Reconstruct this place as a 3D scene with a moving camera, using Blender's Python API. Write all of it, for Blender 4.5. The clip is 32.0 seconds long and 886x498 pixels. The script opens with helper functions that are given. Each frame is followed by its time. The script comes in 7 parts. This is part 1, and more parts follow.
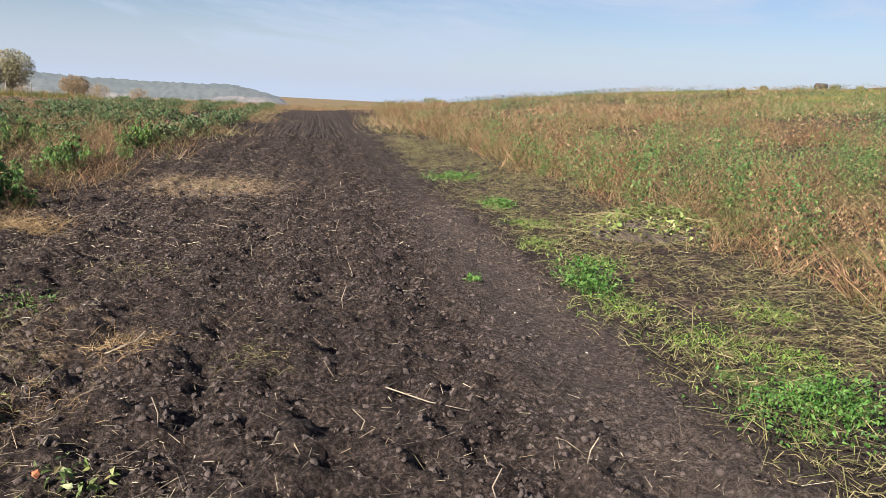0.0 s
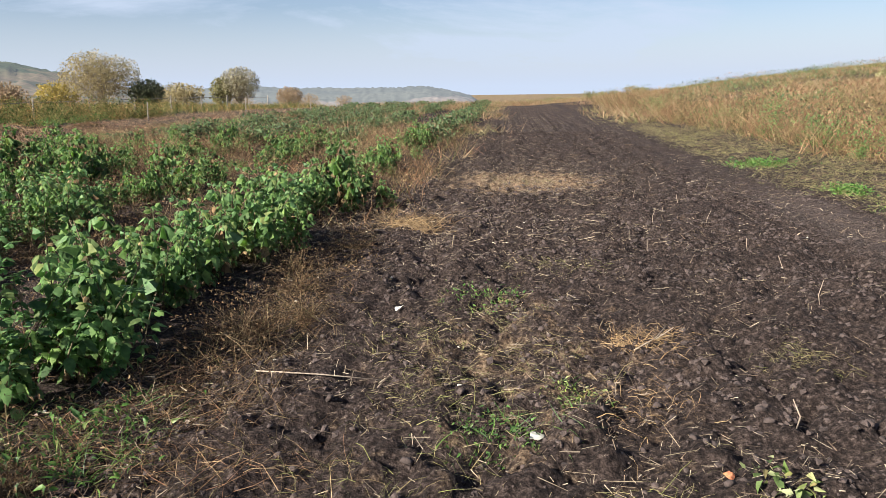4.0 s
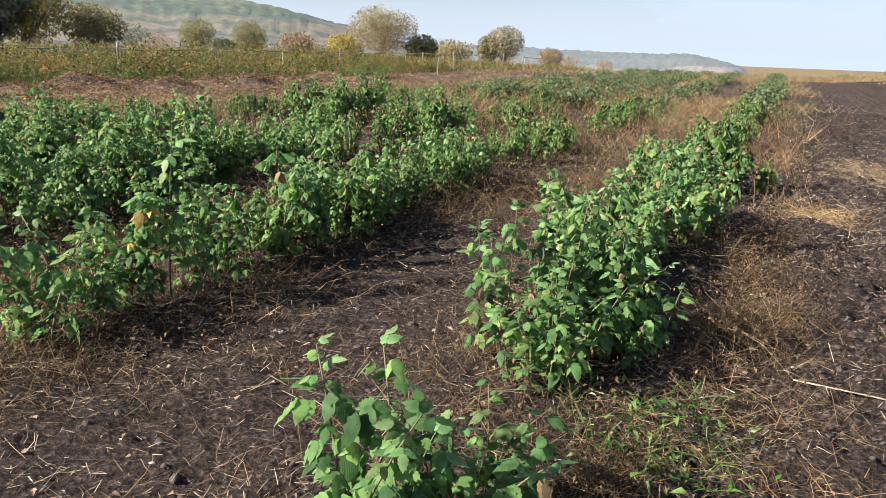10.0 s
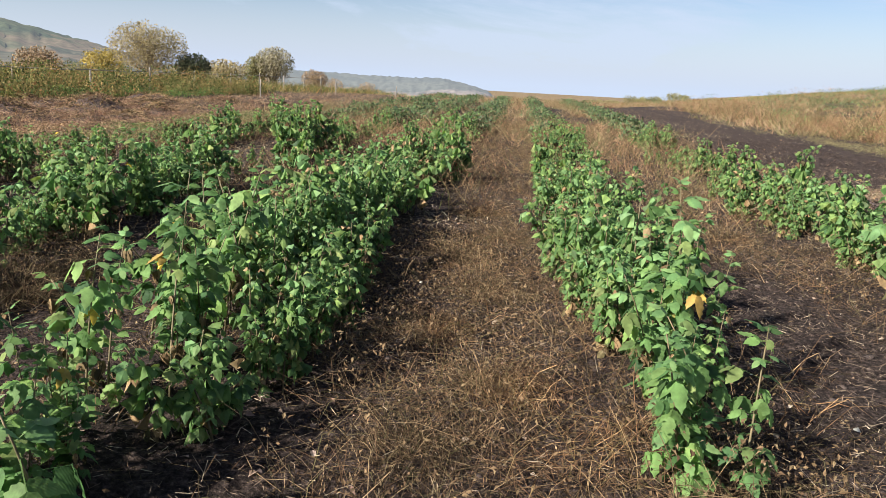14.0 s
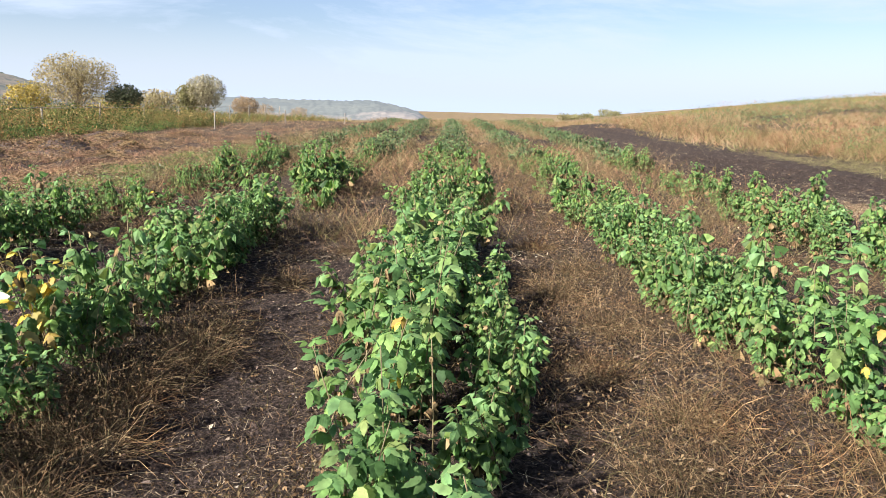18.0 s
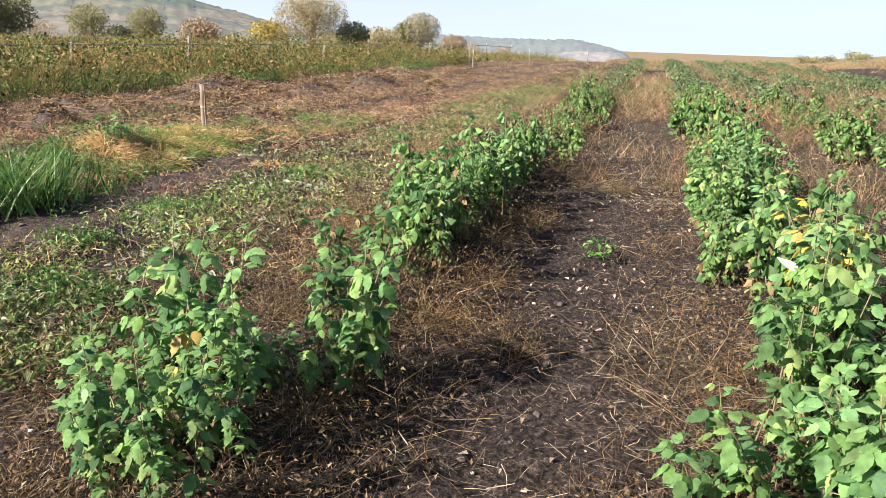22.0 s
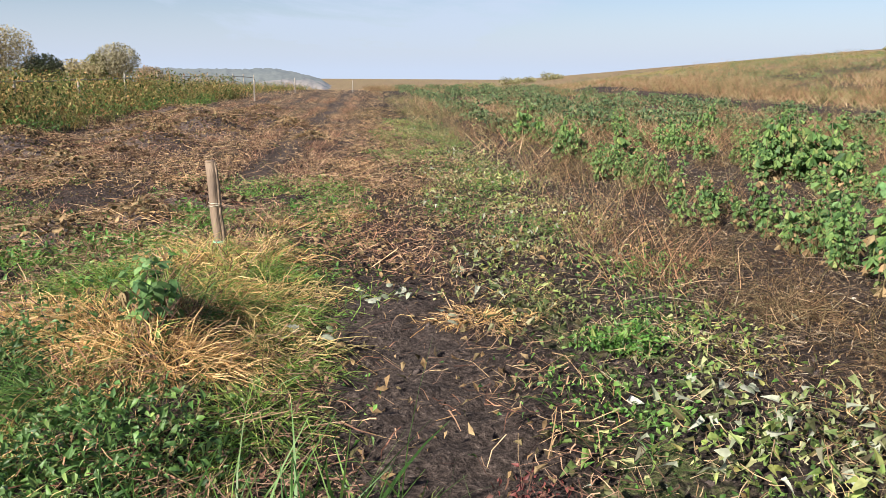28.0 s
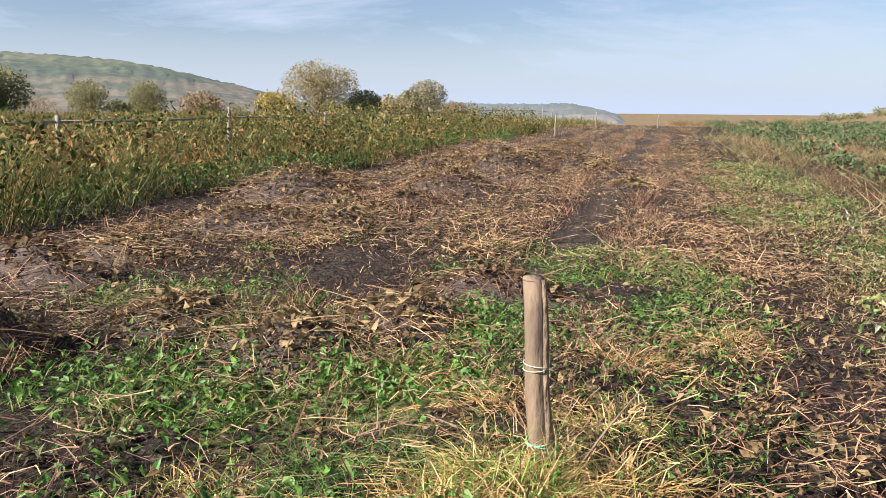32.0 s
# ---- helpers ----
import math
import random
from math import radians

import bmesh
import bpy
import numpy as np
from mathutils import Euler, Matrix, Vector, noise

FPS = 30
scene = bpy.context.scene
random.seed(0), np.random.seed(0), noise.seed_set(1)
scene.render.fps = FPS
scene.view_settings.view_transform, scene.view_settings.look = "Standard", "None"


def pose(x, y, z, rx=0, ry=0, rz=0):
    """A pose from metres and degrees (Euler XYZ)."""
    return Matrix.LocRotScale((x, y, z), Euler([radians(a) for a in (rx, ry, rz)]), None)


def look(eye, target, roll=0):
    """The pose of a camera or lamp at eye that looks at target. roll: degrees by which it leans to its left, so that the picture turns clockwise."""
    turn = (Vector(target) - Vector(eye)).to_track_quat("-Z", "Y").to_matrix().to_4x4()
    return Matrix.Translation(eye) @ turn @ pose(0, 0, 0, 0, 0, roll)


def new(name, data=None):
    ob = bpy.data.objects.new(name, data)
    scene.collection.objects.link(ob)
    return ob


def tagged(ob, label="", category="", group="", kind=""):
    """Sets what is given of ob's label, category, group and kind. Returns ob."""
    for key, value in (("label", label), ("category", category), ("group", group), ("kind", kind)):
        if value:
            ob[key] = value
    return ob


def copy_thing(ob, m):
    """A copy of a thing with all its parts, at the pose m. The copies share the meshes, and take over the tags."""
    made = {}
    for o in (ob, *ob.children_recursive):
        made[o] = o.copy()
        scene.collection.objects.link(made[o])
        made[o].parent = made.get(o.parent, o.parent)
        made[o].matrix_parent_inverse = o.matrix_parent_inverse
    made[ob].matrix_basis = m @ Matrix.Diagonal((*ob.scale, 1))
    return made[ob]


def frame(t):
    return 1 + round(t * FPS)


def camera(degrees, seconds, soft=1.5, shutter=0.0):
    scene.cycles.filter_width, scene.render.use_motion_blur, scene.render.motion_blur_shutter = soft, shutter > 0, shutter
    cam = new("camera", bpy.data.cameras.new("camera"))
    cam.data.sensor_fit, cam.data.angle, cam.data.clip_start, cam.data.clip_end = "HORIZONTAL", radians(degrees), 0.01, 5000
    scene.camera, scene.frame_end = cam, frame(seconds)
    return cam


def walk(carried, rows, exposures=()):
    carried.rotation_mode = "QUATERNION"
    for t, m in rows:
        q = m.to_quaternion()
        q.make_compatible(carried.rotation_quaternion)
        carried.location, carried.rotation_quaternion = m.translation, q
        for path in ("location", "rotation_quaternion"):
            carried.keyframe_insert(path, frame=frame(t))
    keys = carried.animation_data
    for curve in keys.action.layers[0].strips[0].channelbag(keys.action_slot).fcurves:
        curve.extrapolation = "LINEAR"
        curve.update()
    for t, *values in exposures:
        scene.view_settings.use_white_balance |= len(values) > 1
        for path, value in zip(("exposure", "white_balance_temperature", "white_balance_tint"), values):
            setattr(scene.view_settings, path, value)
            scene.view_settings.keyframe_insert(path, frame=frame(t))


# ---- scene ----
# ---------------------------------------------------------------- camera
cam = camera(60.4, 32.0, soft=0.6)
PATH = [
    (0, (1.765, 0.653, 1.577), (2.276, 3.550, 0.990), 3.0),
    (0.5, (1.599, 0.615, 1.585), (1.336, 3.533, 0.939), 1.8),
    (1, (1.433, 0.577, 1.594), (0.265, 3.257, 0.922), 0.4),
    (1.5, (1.056, 0.710, 1.535), (-0.483, 3.196, 0.865), -1.4),
    (2, (0.678, 0.842, 1.476), (-0.867, 3.310, 0.755), -1.2),
    (2.5, (0.368, 0.848, 1.488), (-0.768, 3.534, 0.787), -0.7),
    (3, (0.058, 0.854, 1.500), (-0.631, 3.706, 0.877), -1.0),
    (3.5, (-0.044, 0.869, 1.508), (-0.360, 3.788, 0.895), -2.5),
    (5.5, (-0.452, 0.927, 1.537), (-0.509, 3.859, 0.901), 3.5),
    (6, (-0.353, 0.943, 1.566), (0.012, 3.864, 0.985), 1.8),
    (6.5, (-0.328, 0.947, 1.563), (0.350, 3.807, 0.965), 1.4),
    (7, (-0.281, 0.946, 1.567), (0.703, 3.710, 0.939), 1.7),
    (7.5, (-0.229, 0.932, 1.562), (1.154, 3.522, 0.946), 2.7),
    (8, (-0.246, 0.943, 1.561), (1.037, 3.581, 0.934), 4.1),
    (8.5, (-0.504, 1.018, 1.493), (-0.721, 3.940, 0.849), 5.1),
    (9, (-0.871, 0.834, 1.532), (-1.892, 3.562, 0.814), 4.9),
    (9.5, (-1.254, 0.841, 1.503), (-2.507, 3.453, 0.725), 3.1),
    (10, (-1.711, 0.861, 1.529), (-2.830, 3.536, 0.759), 2.0),
    (10.5, (-2.144, 0.869, 1.542), (-2.656, 3.728, 0.791), 4.5),
    (11, (-2.566, 0.867, 1.524), (-3.033, 3.741, 0.800), 3.1),
    (11.5, (-3.077, 0.858, 1.496), (-3.687, 3.707, 0.779), 1.7),
    (12, (-3.542, 0.861, 1.487), (-4.047, 3.736, 0.796), 2.0),
    (12.5, (-4.020, 0.919, 1.472), (-4.338, 3.831, 0.825), 1.8),
    (13, (-4.512, 0.885, 1.447), (-4.608, 3.817, 0.822), 4.2),
    (13.5, (-5.052, 0.871, 1.407), (-5.407, 3.780, 0.766), 3.5),
    (15.5, (-6.752, 0.423, 1.578), (-6.355, 3.323, 0.921), 2.3),
    (16, (-6.836, 0.403, 1.591), (-6.443, 3.305, 0.937), 3.2),
    (16.5, (-6.843, 0.405, 1.583), (-6.524, 3.281, 0.793), 3.0),
    (17, (-6.851, 0.410, 1.566), (-6.634, 3.189, 0.457), 2.6),
    (17.5, (-6.855, 0.403, 1.595), (-6.715, 3.254, 0.673), 1.5),
    (18, (-6.939, 0.388, 1.633), (-6.943, 3.335, 1.070), 1.4),
    (18.5, (-7.120, 0.382, 1.607), (-7.597, 3.302, 1.110), 0.0),
    (19, (-7.475, 0.457, 1.627), (-8.114, 3.328, 1.034), -3.4),
    (19.5, (-7.795, 0.401, 1.625), (-8.001, 3.322, 0.972), -2.2),
    (20, (-8.063, 0.428, 1.621), (-7.974, 3.360, 0.991), 1.1),
    (20.5, (-8.405, 0.529, 1.618), (-8.367, 3.443, 0.909), 3.5),
    (21, (-8.929, 0.495, 1.579), (-9.071, 3.374, 0.748), 6.1),
    (21.5, (-9.483, 0.602, 1.519), (-10.038, 3.406, 0.607), 4.0),
    (22, (-10.062, 0.587, 1.540), (-10.784, 3.385, 0.734), 1.9),
    (22.5, (-10.667, 0.558, 1.584), (-11.247, 3.428, 0.928), 2.8),
    (23, (-11.384, 0.579, 1.562), (-11.933, 3.475, 1.006), 1.8),
    (23.5, (-11.973, 0.629, 1.604), (-12.221, 3.586, 1.163), 2.9),
    (24, (-12.539, 0.656, 1.592), (-12.622, 3.631, 1.213), 0.5),
    (24.5, (-13.173, 0.722, 1.610), (-13.056, 3.696, 1.232), -1.1),
    (25, (-13.717, 0.837, 1.626), (-13.349, 3.795, 1.281), 0.3),
    (25.5, (-14.288, 1.183, 1.604), (-13.745, 4.111, 1.244), -0.3),
    (26, (-14.680, 1.616, 1.552), (-14.079, 4.511, 1.044), -1.8),
    (26.5, (-14.946, 2.292, 1.489), (-14.526, 5.215, 0.959), -3.6),
    (28.5, (-14.921, 5.036, 1.425), (-14.664, 7.940, 0.720), 3.0),
    (29, (-14.891, 5.461, 1.447), (-15.009, 8.394, 0.826), 0.8),
    (29.5, (-14.831, 5.877, 1.473), (-14.988, 8.808, 0.850), 0.4),
    (30, (-14.849, 6.302, 1.397), (-14.986, 9.174, 0.541), 5.4),
    (30.5, (-14.895, 6.704, 1.384), (-15.268, 9.587, 0.640), 2.5),
    (31, (-15.010, 6.951, 1.391), (-15.549, 9.831, 0.746), 0.4),
    (31.5, (-15.263, 7.159, 1.415), (-15.861, 10.042, 0.840), 1.2),
    (32, (-15.561, 7.413, 1.374), (-16.294, 10.268, 0.812), 0.4),
]
EXPOSURES = [(0, 1.40), (1, 1.52), (2, 1.62), (3, 1.52), (6, 1.58), (8, 1.52), (10, 1.76), (12, 1.72), (13.5, 1.6), (15.5, 1.5), (16.3, 1.6), (16.8, 2.15), (17.4, 2.15), (18, 1.84), (19, 1.66), (20, 1.62), (21, 1.86), (21.5, 1.96), (22.3, 1.96), (23.5, 1.52), (26, 1.47), (32, 1.56)]
SUN, SKY, CLOUD = 5.0, 0.037, (6.0, 7.0, 8.8, 1)
walk(cam, [(t, look(eye, target, roll)) for t, eye, target, roll in PATH], EXPOSURES)

# ---------------------------------------------------------------- world, sun
SUN_AZ, SUN_EL = -131.0, 31.0     # degrees from +y to the right, and above the horizon
world = bpy.data.worlds.new("sky")
scene.world = world
world.use_nodes = True
wn, wl = world.node_tree.nodes, world.node_tree.links
wn.clear()
w_out, w_bg = wn.new("ShaderNodeOutputWorld"), wn.new("ShaderNodeBackground")
w_sky = wn.new("ShaderNodeTexSky")
w_sky.sky_type, w_sky.sun_disc = "NISHITA", False
w_sky.sun_elevation, w_sky.sun_rotation = radians(SUN_EL), radians(SUN_AZ)
w_sky.air_density, w_sky.dust_density, w_sky.ozone_density = 1.0, 0.5, 2.5
w_tc, w_sep = wn.new("ShaderNodeTexCoord"), wn.new("ShaderNodeSeparateXYZ")
w_map, w_noise = wn.new("ShaderNodeMapping"), wn.new("ShaderNodeTexNoise")
w_map.inputs["Scale"].default_value = (1.0, 1.0, 4.2)
w_map.inputs["Rotation"].default_value = (0.0, 0.10, 0.4)
w_noise.inputs["Scale"].default_value, w_noise.inputs["Detail"].default_value = 2.6, 8.0
w_noise.inputs["Roughness"].default_value, w_noise.inputs["Distortion"].default_value = 0.62, 0.5
w_ramp, w_mix = wn.new("ShaderNodeValToRGB"), wn.new("ShaderNodeMix")
w_ramp.color_ramp.elements[0].position, w_ramp.color_ramp.elements[1].position = 0.45, 0.60
w_ramp.color_ramp.elements[0].color, w_ramp.color_ramp.elements[1].color = (0.10, 0.10, 0.10, 1), (0.80, 0.80, 0.80, 1)
w_mix.data_type = "RGBA"
wl.new(w_tc.outputs["Generated"], w_map.inputs["Vector"])
wl.new(w_map.outputs["Vector"], w_noise.inputs["Vector"])
wl.new(w_noise.outputs["Fac"], w_ramp.inputs["Fac"])
w_low, w_max = wn.new("ShaderNodeMapRange"), wn.new("ShaderNodeMath")
w_low.inputs["From Min"].default_value, w_low.inputs["From Max"].default_value = 0.0, 0.11
w_low.inputs["To Min"].default_value, w_low.inputs["To Max"].default_value = 1.0, 0.0
w_max.operation = "MAXIMUM"
wl.new(w_tc.outputs["Generated"], w_sep.inputs["Vector"])
wl.new(w_sep.outputs["Z"], w_low.inputs["Value"])
wl.new(w_low.outputs["Result"], w_max.inputs[0])
w_thin, w_veil = wn.new("ShaderNodeMapRange"), wn.new("ShaderNodeMath")     # the veil of cloud thins out overhead
w_thin.inputs["From Min"].default_value, w_thin.inputs["From Max"].default_value = 0.30, 0.75
w_thin.inputs["To Min"].default_value, w_thin.inputs["To Max"].default_value = 1.0, 0.40
w_veil.operation = "MULTIPLY"
wl.new(w_sep.outputs["Z"], w_thin.inputs["Value"])
wl.new(w_thin.outputs["Result"], w_veil.inputs[0])
wl.new(w_ramp.outputs["Color"], w_veil.inputs[1])
wl.new(w_veil.outputs["Value"], w_max.inputs[1])
wl.new(w_max.outputs["Value"], w_mix.inputs["Factor"])
w_tint = wn.new("ShaderNodeMix")                  # haze leans the clear sky to violet-blue
w_tint.data_type, w_tint.blend_type = "RGBA", "MULTIPLY"
w_tint.inputs["Factor"].default_value, w_tint.inputs["B"].default_value = 1.0, (1.0, 0.985, 1.12, 1)
wl.new(w_sky.outputs["Color"], w_tint.inputs["A"])
wl.new(w_tint.outputs["Result"], w_mix.inputs["A"])
w_mix.inputs["B"].default_value = CLOUD
wl.new(w_mix.outputs["Result"], w_bg.inputs["Color"])
w_bg.inputs["Strength"].default_value = SKY
wl.new(w_bg.outputs["Background"], w_out.inputs["Surface"])
sun_data = bpy.data.lights.new("sun", "SUN")
sun_data.energy, sun_data.angle, sun_data.color = SUN, radians(1.8), (1.0, 0.94, 0.86)
sun = new("sun", sun_data)
_sa, _se = radians(SUN_AZ), radians(SUN_EL)
sun.matrix_world = look((math.sin(_sa) * math.cos(_se) * 50, math.cos(_sa) * math.cos(_se) * 50, math.sin(_se) * 50), (0, 0, 0))

# ---------------------------------------------------------------- materials
def ramp_node(nodes, stops):
    r = nodes.new("ShaderNodeValToRGB")
    while len(r.color_ramp.elements) < len(stops):
        r.color_ramp.elements.new(0.5)
    for e, (p, c) in zip(r.color_ramp.elements, stops):
        e.position, e.color = p, (*c, 1)
    return r


def plant(name, colours, translucent=0.35, rough=0.55, per="island", grain=30.0, spec=0.35, patches=()):
    """Leaf or stalk material: a colour per piece out of a ramp, blotches inside it, light through it."""
    m = bpy.data.materials.new(name)
    m.use_nodes = True
    n, l = m.node_tree.nodes, m.node_tree.links
    b = n["Principled BSDF"]
    if per == "island":
        g = n.new("ShaderNodeNewGeometry")
        rnd = g.outputs["Random Per Island"]
    else:
        g = n.new("ShaderNodeObjectInfo")
        rnd = g.outputs["Random"]
    stops = [(i / max(1, len(colours) - 1), c) for i, c in enumerate(colours)]
    r = ramp_node(n, stops)
    l.new(rnd, r.inputs["Fac"])
    tc = n.new("ShaderNodeNewGeometry")
    no = n.new("ShaderNodeTexNoise")
    no.inputs["Scale"].default_value, no.inputs["Detail"].default_value = grain, 3
    l.new(tc.outputs["Position"], no.inputs["Vector"])
    mr = n.new("ShaderNodeMapRange")
    mr.inputs["To Min"].default_value, mr.inputs["To Max"].default_value = 0.65, 1.35
    mr.inputs["From Min"].default_value, mr.inputs["From Max"].default_value = 0.3, 0.7
    l.new(no.outputs["Fac"], mr.inputs["Value"])
    mx = n.new("ShaderNodeMix")
    mx.data_type, mx.blend_type = "RGBA", "MULTIPLY"
    mx.inputs["Factor"].default_value = 1.0
    l.new(r.outputs["Color"], mx.inputs["A"])
    l.new(mr.outputs["Result"], mx.inputs["B"])
    colour = mx.outputs["Result"]
    if patches:                                       # stands of one tint, metres across: (scale, tints)
        far_no, tint = n.new("ShaderNodeTexNoise"), ramp_node(n, [(0.34 + 0.32 * i / (len(patches[1]) - 1), c) for i, c in enumerate(patches[1])])
        far_no.inputs["Scale"].default_value, far_no.inputs["Detail"].default_value, far_no.inputs["Roughness"].default_value = patches[0], 5, 0.6
        l.new(tc.outputs["Position"], far_no.inputs["Vector"])
        l.new(far_no.outputs["Fac"], tint.inputs["Fac"])
        my = n.new("ShaderNodeMix")
        my.data_type, my.blend_type = "RGBA", "MULTIPLY"
        my.inputs["Factor"].default_value = 1.0
        l.new(colour, my.inputs["A"])
        l.new(tint.outputs["Color"], my.inputs["B"])
        colour = my.outputs["Result"]
    l.new(colour, b.inputs["Base Color"])
    b.inputs["Roughness"].default_value = rough
    b.inputs["Specular IOR Level"].default_value = spec
    if translucent > 0:
        t = n.new("ShaderNodeBsdfTranslucent")
        ms = n.new("ShaderNodeMixShader")
        ms.inputs["Fac"].default_value = translucent
        l.new(colour, t.inputs["Color"])
        l.new(b.outputs["BSDF"], ms.inputs[1])
        l.new(t.outputs["BSDF"], ms.inputs[2])
        l.new(ms.outputs["Shader"], n["Material Output"].inputs["Surface"])
    return m


def surface(name, dark, light, scale=8.0, rough=0.85, bump=0.3, bump_scale=40.0, stretch=(1, 1, 1), glow=0.0):
    """Mottled solid material with two scales of noise and a bump."""
    m = bpy.data.materials.new(name)
    m.use_nodes = True
    n, l = m.node_tree.nodes, m.node_tree.links
    b = n["Principled BSDF"]
    tc = n.new("ShaderNodeTexCoord")
    mp = n.new("ShaderNodeMapping")
    mp.inputs["Scale"].default_value = stretch
    l.new(tc.outputs["Object"], mp.inputs["Vector"])
    a, c = n.new("ShaderNodeTexNoise"), n.new("ShaderNodeTexNoise")
    a.inputs["Scale"].default_value, a.inputs["Detail"].default_value = scale, 8
    a.inputs["Roughness"].default_value = 0.65
    c.inputs["Scale"].default_value, c.inputs["Detail"].default_value = bump_scale, 5
    l.new(mp.outputs["Vector"], a.inputs["Vector"])
    l.new(mp.outputs["Vector"], c.inputs["Vector"])
    r = ramp_node(n, [(0.32, dark), (0.68, light)])
    l.new(a.outputs["Fac"], r.inputs["Fac"])
    l.new(r.outputs["Color"], b.inputs["Base Color"])
    bp = n.new("ShaderNodeBump")
    bp.inputs["Strength"].default_value, bp.inputs["Distance"].default_value = bump, 0.02
    l.new(c.outputs["Fac"], bp.inputs["Height"])
    l.new(bp.outputs["Normal"], b.inputs["Normal"])
    b.inputs["Roughness"].default_value = rough
    if glow > 0:
        l.new(r.outputs["Color"], b.inputs["Emission Color"])
        b.inputs["Emission Strength"].default_value = glow
    return m


def ground_material():
    """Soil, litter and green cover, mixed by the zones stored on the sheet and broken up by noise."""
    m = bpy.data.materials.new("field_ground")
    m.use_nodes = True
    n, l = m.node_tree.nodes, m.node_tree.links
    b = n["Principled BSDF"]
    geo = n.new("ShaderNodeNewGeometry")

    def noise_of(scale, detail=8, rough=0.6):
        t = n.new("ShaderNodeTexNoise")
        t.inputs["Scale"].default_value, t.inputs["Detail"].default_value, t.inputs["Roughness"].default_value = scale, detail, rough
        l.new(geo.outputs["Position"], t.inputs["Vector"])
        return t.outputs["Fac"]

    def mixed(fac, a, c):
        x = n.new("ShaderNodeMix")
        x.data_type = "RGBA"
        l.new(fac, x.inputs["Factor"])
        l.new(a, x.inputs["A"])
        l.new(c, x.inputs["B"])
        return x.outputs["Result"]

    def coloured(fac, stops):
        r = ramp_node(n, stops)
        l.new(fac, r.inputs["Fac"])
        return r.outputs["Color"]

    zone = n.new("ShaderNodeVertexColor")
    zone.layer_name = "zone"
    sep = n.new("ShaderNodeSeparateColor")
    l.new(zone.outputs["Color"], sep.inputs["Color"])
    fine, mid, broad = noise_of(38, 9, 0.7), noise_of(5.5, 8, 0.65), noise_of(0.35, 6, 0.6)
    soil = coloured(fine, [(0.38, (0.010, 0.007, 0.006)), (0.50, (0.034, 0.024, 0.020)), (0.60, (0.076, 0.055, 0.046)), (0.72, (0.20, 0.155, 0.13))])
    litter = coloured(fine, [(0.38, (0.030, 0.020, 0.015)), (0.47, (0.13, 0.084, 0.052)), (0.58, (0.29, 0.205, 0.125)), (0.70, (0.50, 0.39, 0.25))])
    green = coloured(fine, [(0.30, (0.04, 0.062, 0.019)), (0.52, (0.11, 0.14, 0.042)), (0.70, (0.27, 0.235, 0.095))])
    tan = coloured(broad, [(0.35, (0.13, 0.088, 0.056)), (0.48, (0.20, 0.138, 0.085)), (0.60, (0.17, 0.14, 0.068)), (0.70, (0.12, 0.125, 0.05))])

    tan_grain = coloured(mid, [(0.34, (0.45, 0.45, 0.42)), (0.5, (1.0, 1.0, 1.0)), (0.66, (1.35, 1.28, 1.15))])
    tan_mix = n.new("ShaderNodeMix")
    tan_mix.data_type, tan_mix.blend_type = "RGBA", "MULTIPLY"
    tan_mix.inputs["Factor"].default_value = 1.0
    l.new(tan, tan_mix.inputs["A"])
    l.new(tan_grain, tan_mix.inputs["B"])
    tan = tan_mix.outputs["Result"]

    def broken(channel, tex, soft=0.12):
        """The zone's weight, pushed about by a noise so that its edge is ragged."""
        add = n.new("ShaderNodeMath")
        add.operation = "ADD"
        l.new(sep.outputs[channel], add.inputs[0])
        l.new(tex, add.inputs[1])
        mr = n.new("ShaderNodeMapRange")
        mr.interpolation_type = "SMOOTHSTEP"
        mr.inputs["From Min"].default_value, mr.inputs["From Max"].default_value = 1.0 - soft, 1.0 + soft
        l.new(add.outputs[0], mr.inputs["Value"])
        return mr.outputs["Result"]

    worn = coloured(fine, [(0.34, (0.050, 0.037, 0.031)), (0.55, (0.115, 0.088, 0.074)), (0.70, (0.20, 0.16, 0.135))])
    half = n.new("ShaderNodeMath")
    half.operation = "MULTIPLY"
    half.inputs[1].default_value = 0.45
    l.new(zone.outputs["Alpha"], half.inputs[0])
    soil = mixed(half.outputs[0], soil, worn)
    c1 = mixed(broken("Red", mid), soil, litter)
    c2 = mixed(broken("Green", mid), c1, green)
    c3 = mixed(broken("Blue", broad), c2, tan)
    l.new(c3, b.inputs["Base Color"])
    bp = n.new("ShaderNodeBump")
    bp.inputs["Strength"].default_value, bp.inputs["Distance"].default_value = 1.0, 0.07
    both = n.new("ShaderNodeMath")
    both.operation = "MULTIPLY_ADD"
    both.inputs[1].default_value = 0.45
    l.new(fine, both.inputs[0])
    l.new(noise_of(14, 6, 0.65), both.inputs[2])
    l.new(both.outputs[0], bp.inputs["Height"])
    l.new(bp.outputs["Normal"], b.inputs["Normal"])
    b.inputs["Roughness"].default_value, b.inputs["Specular IOR Level"].default_value = 0.95, 0.15
    return m


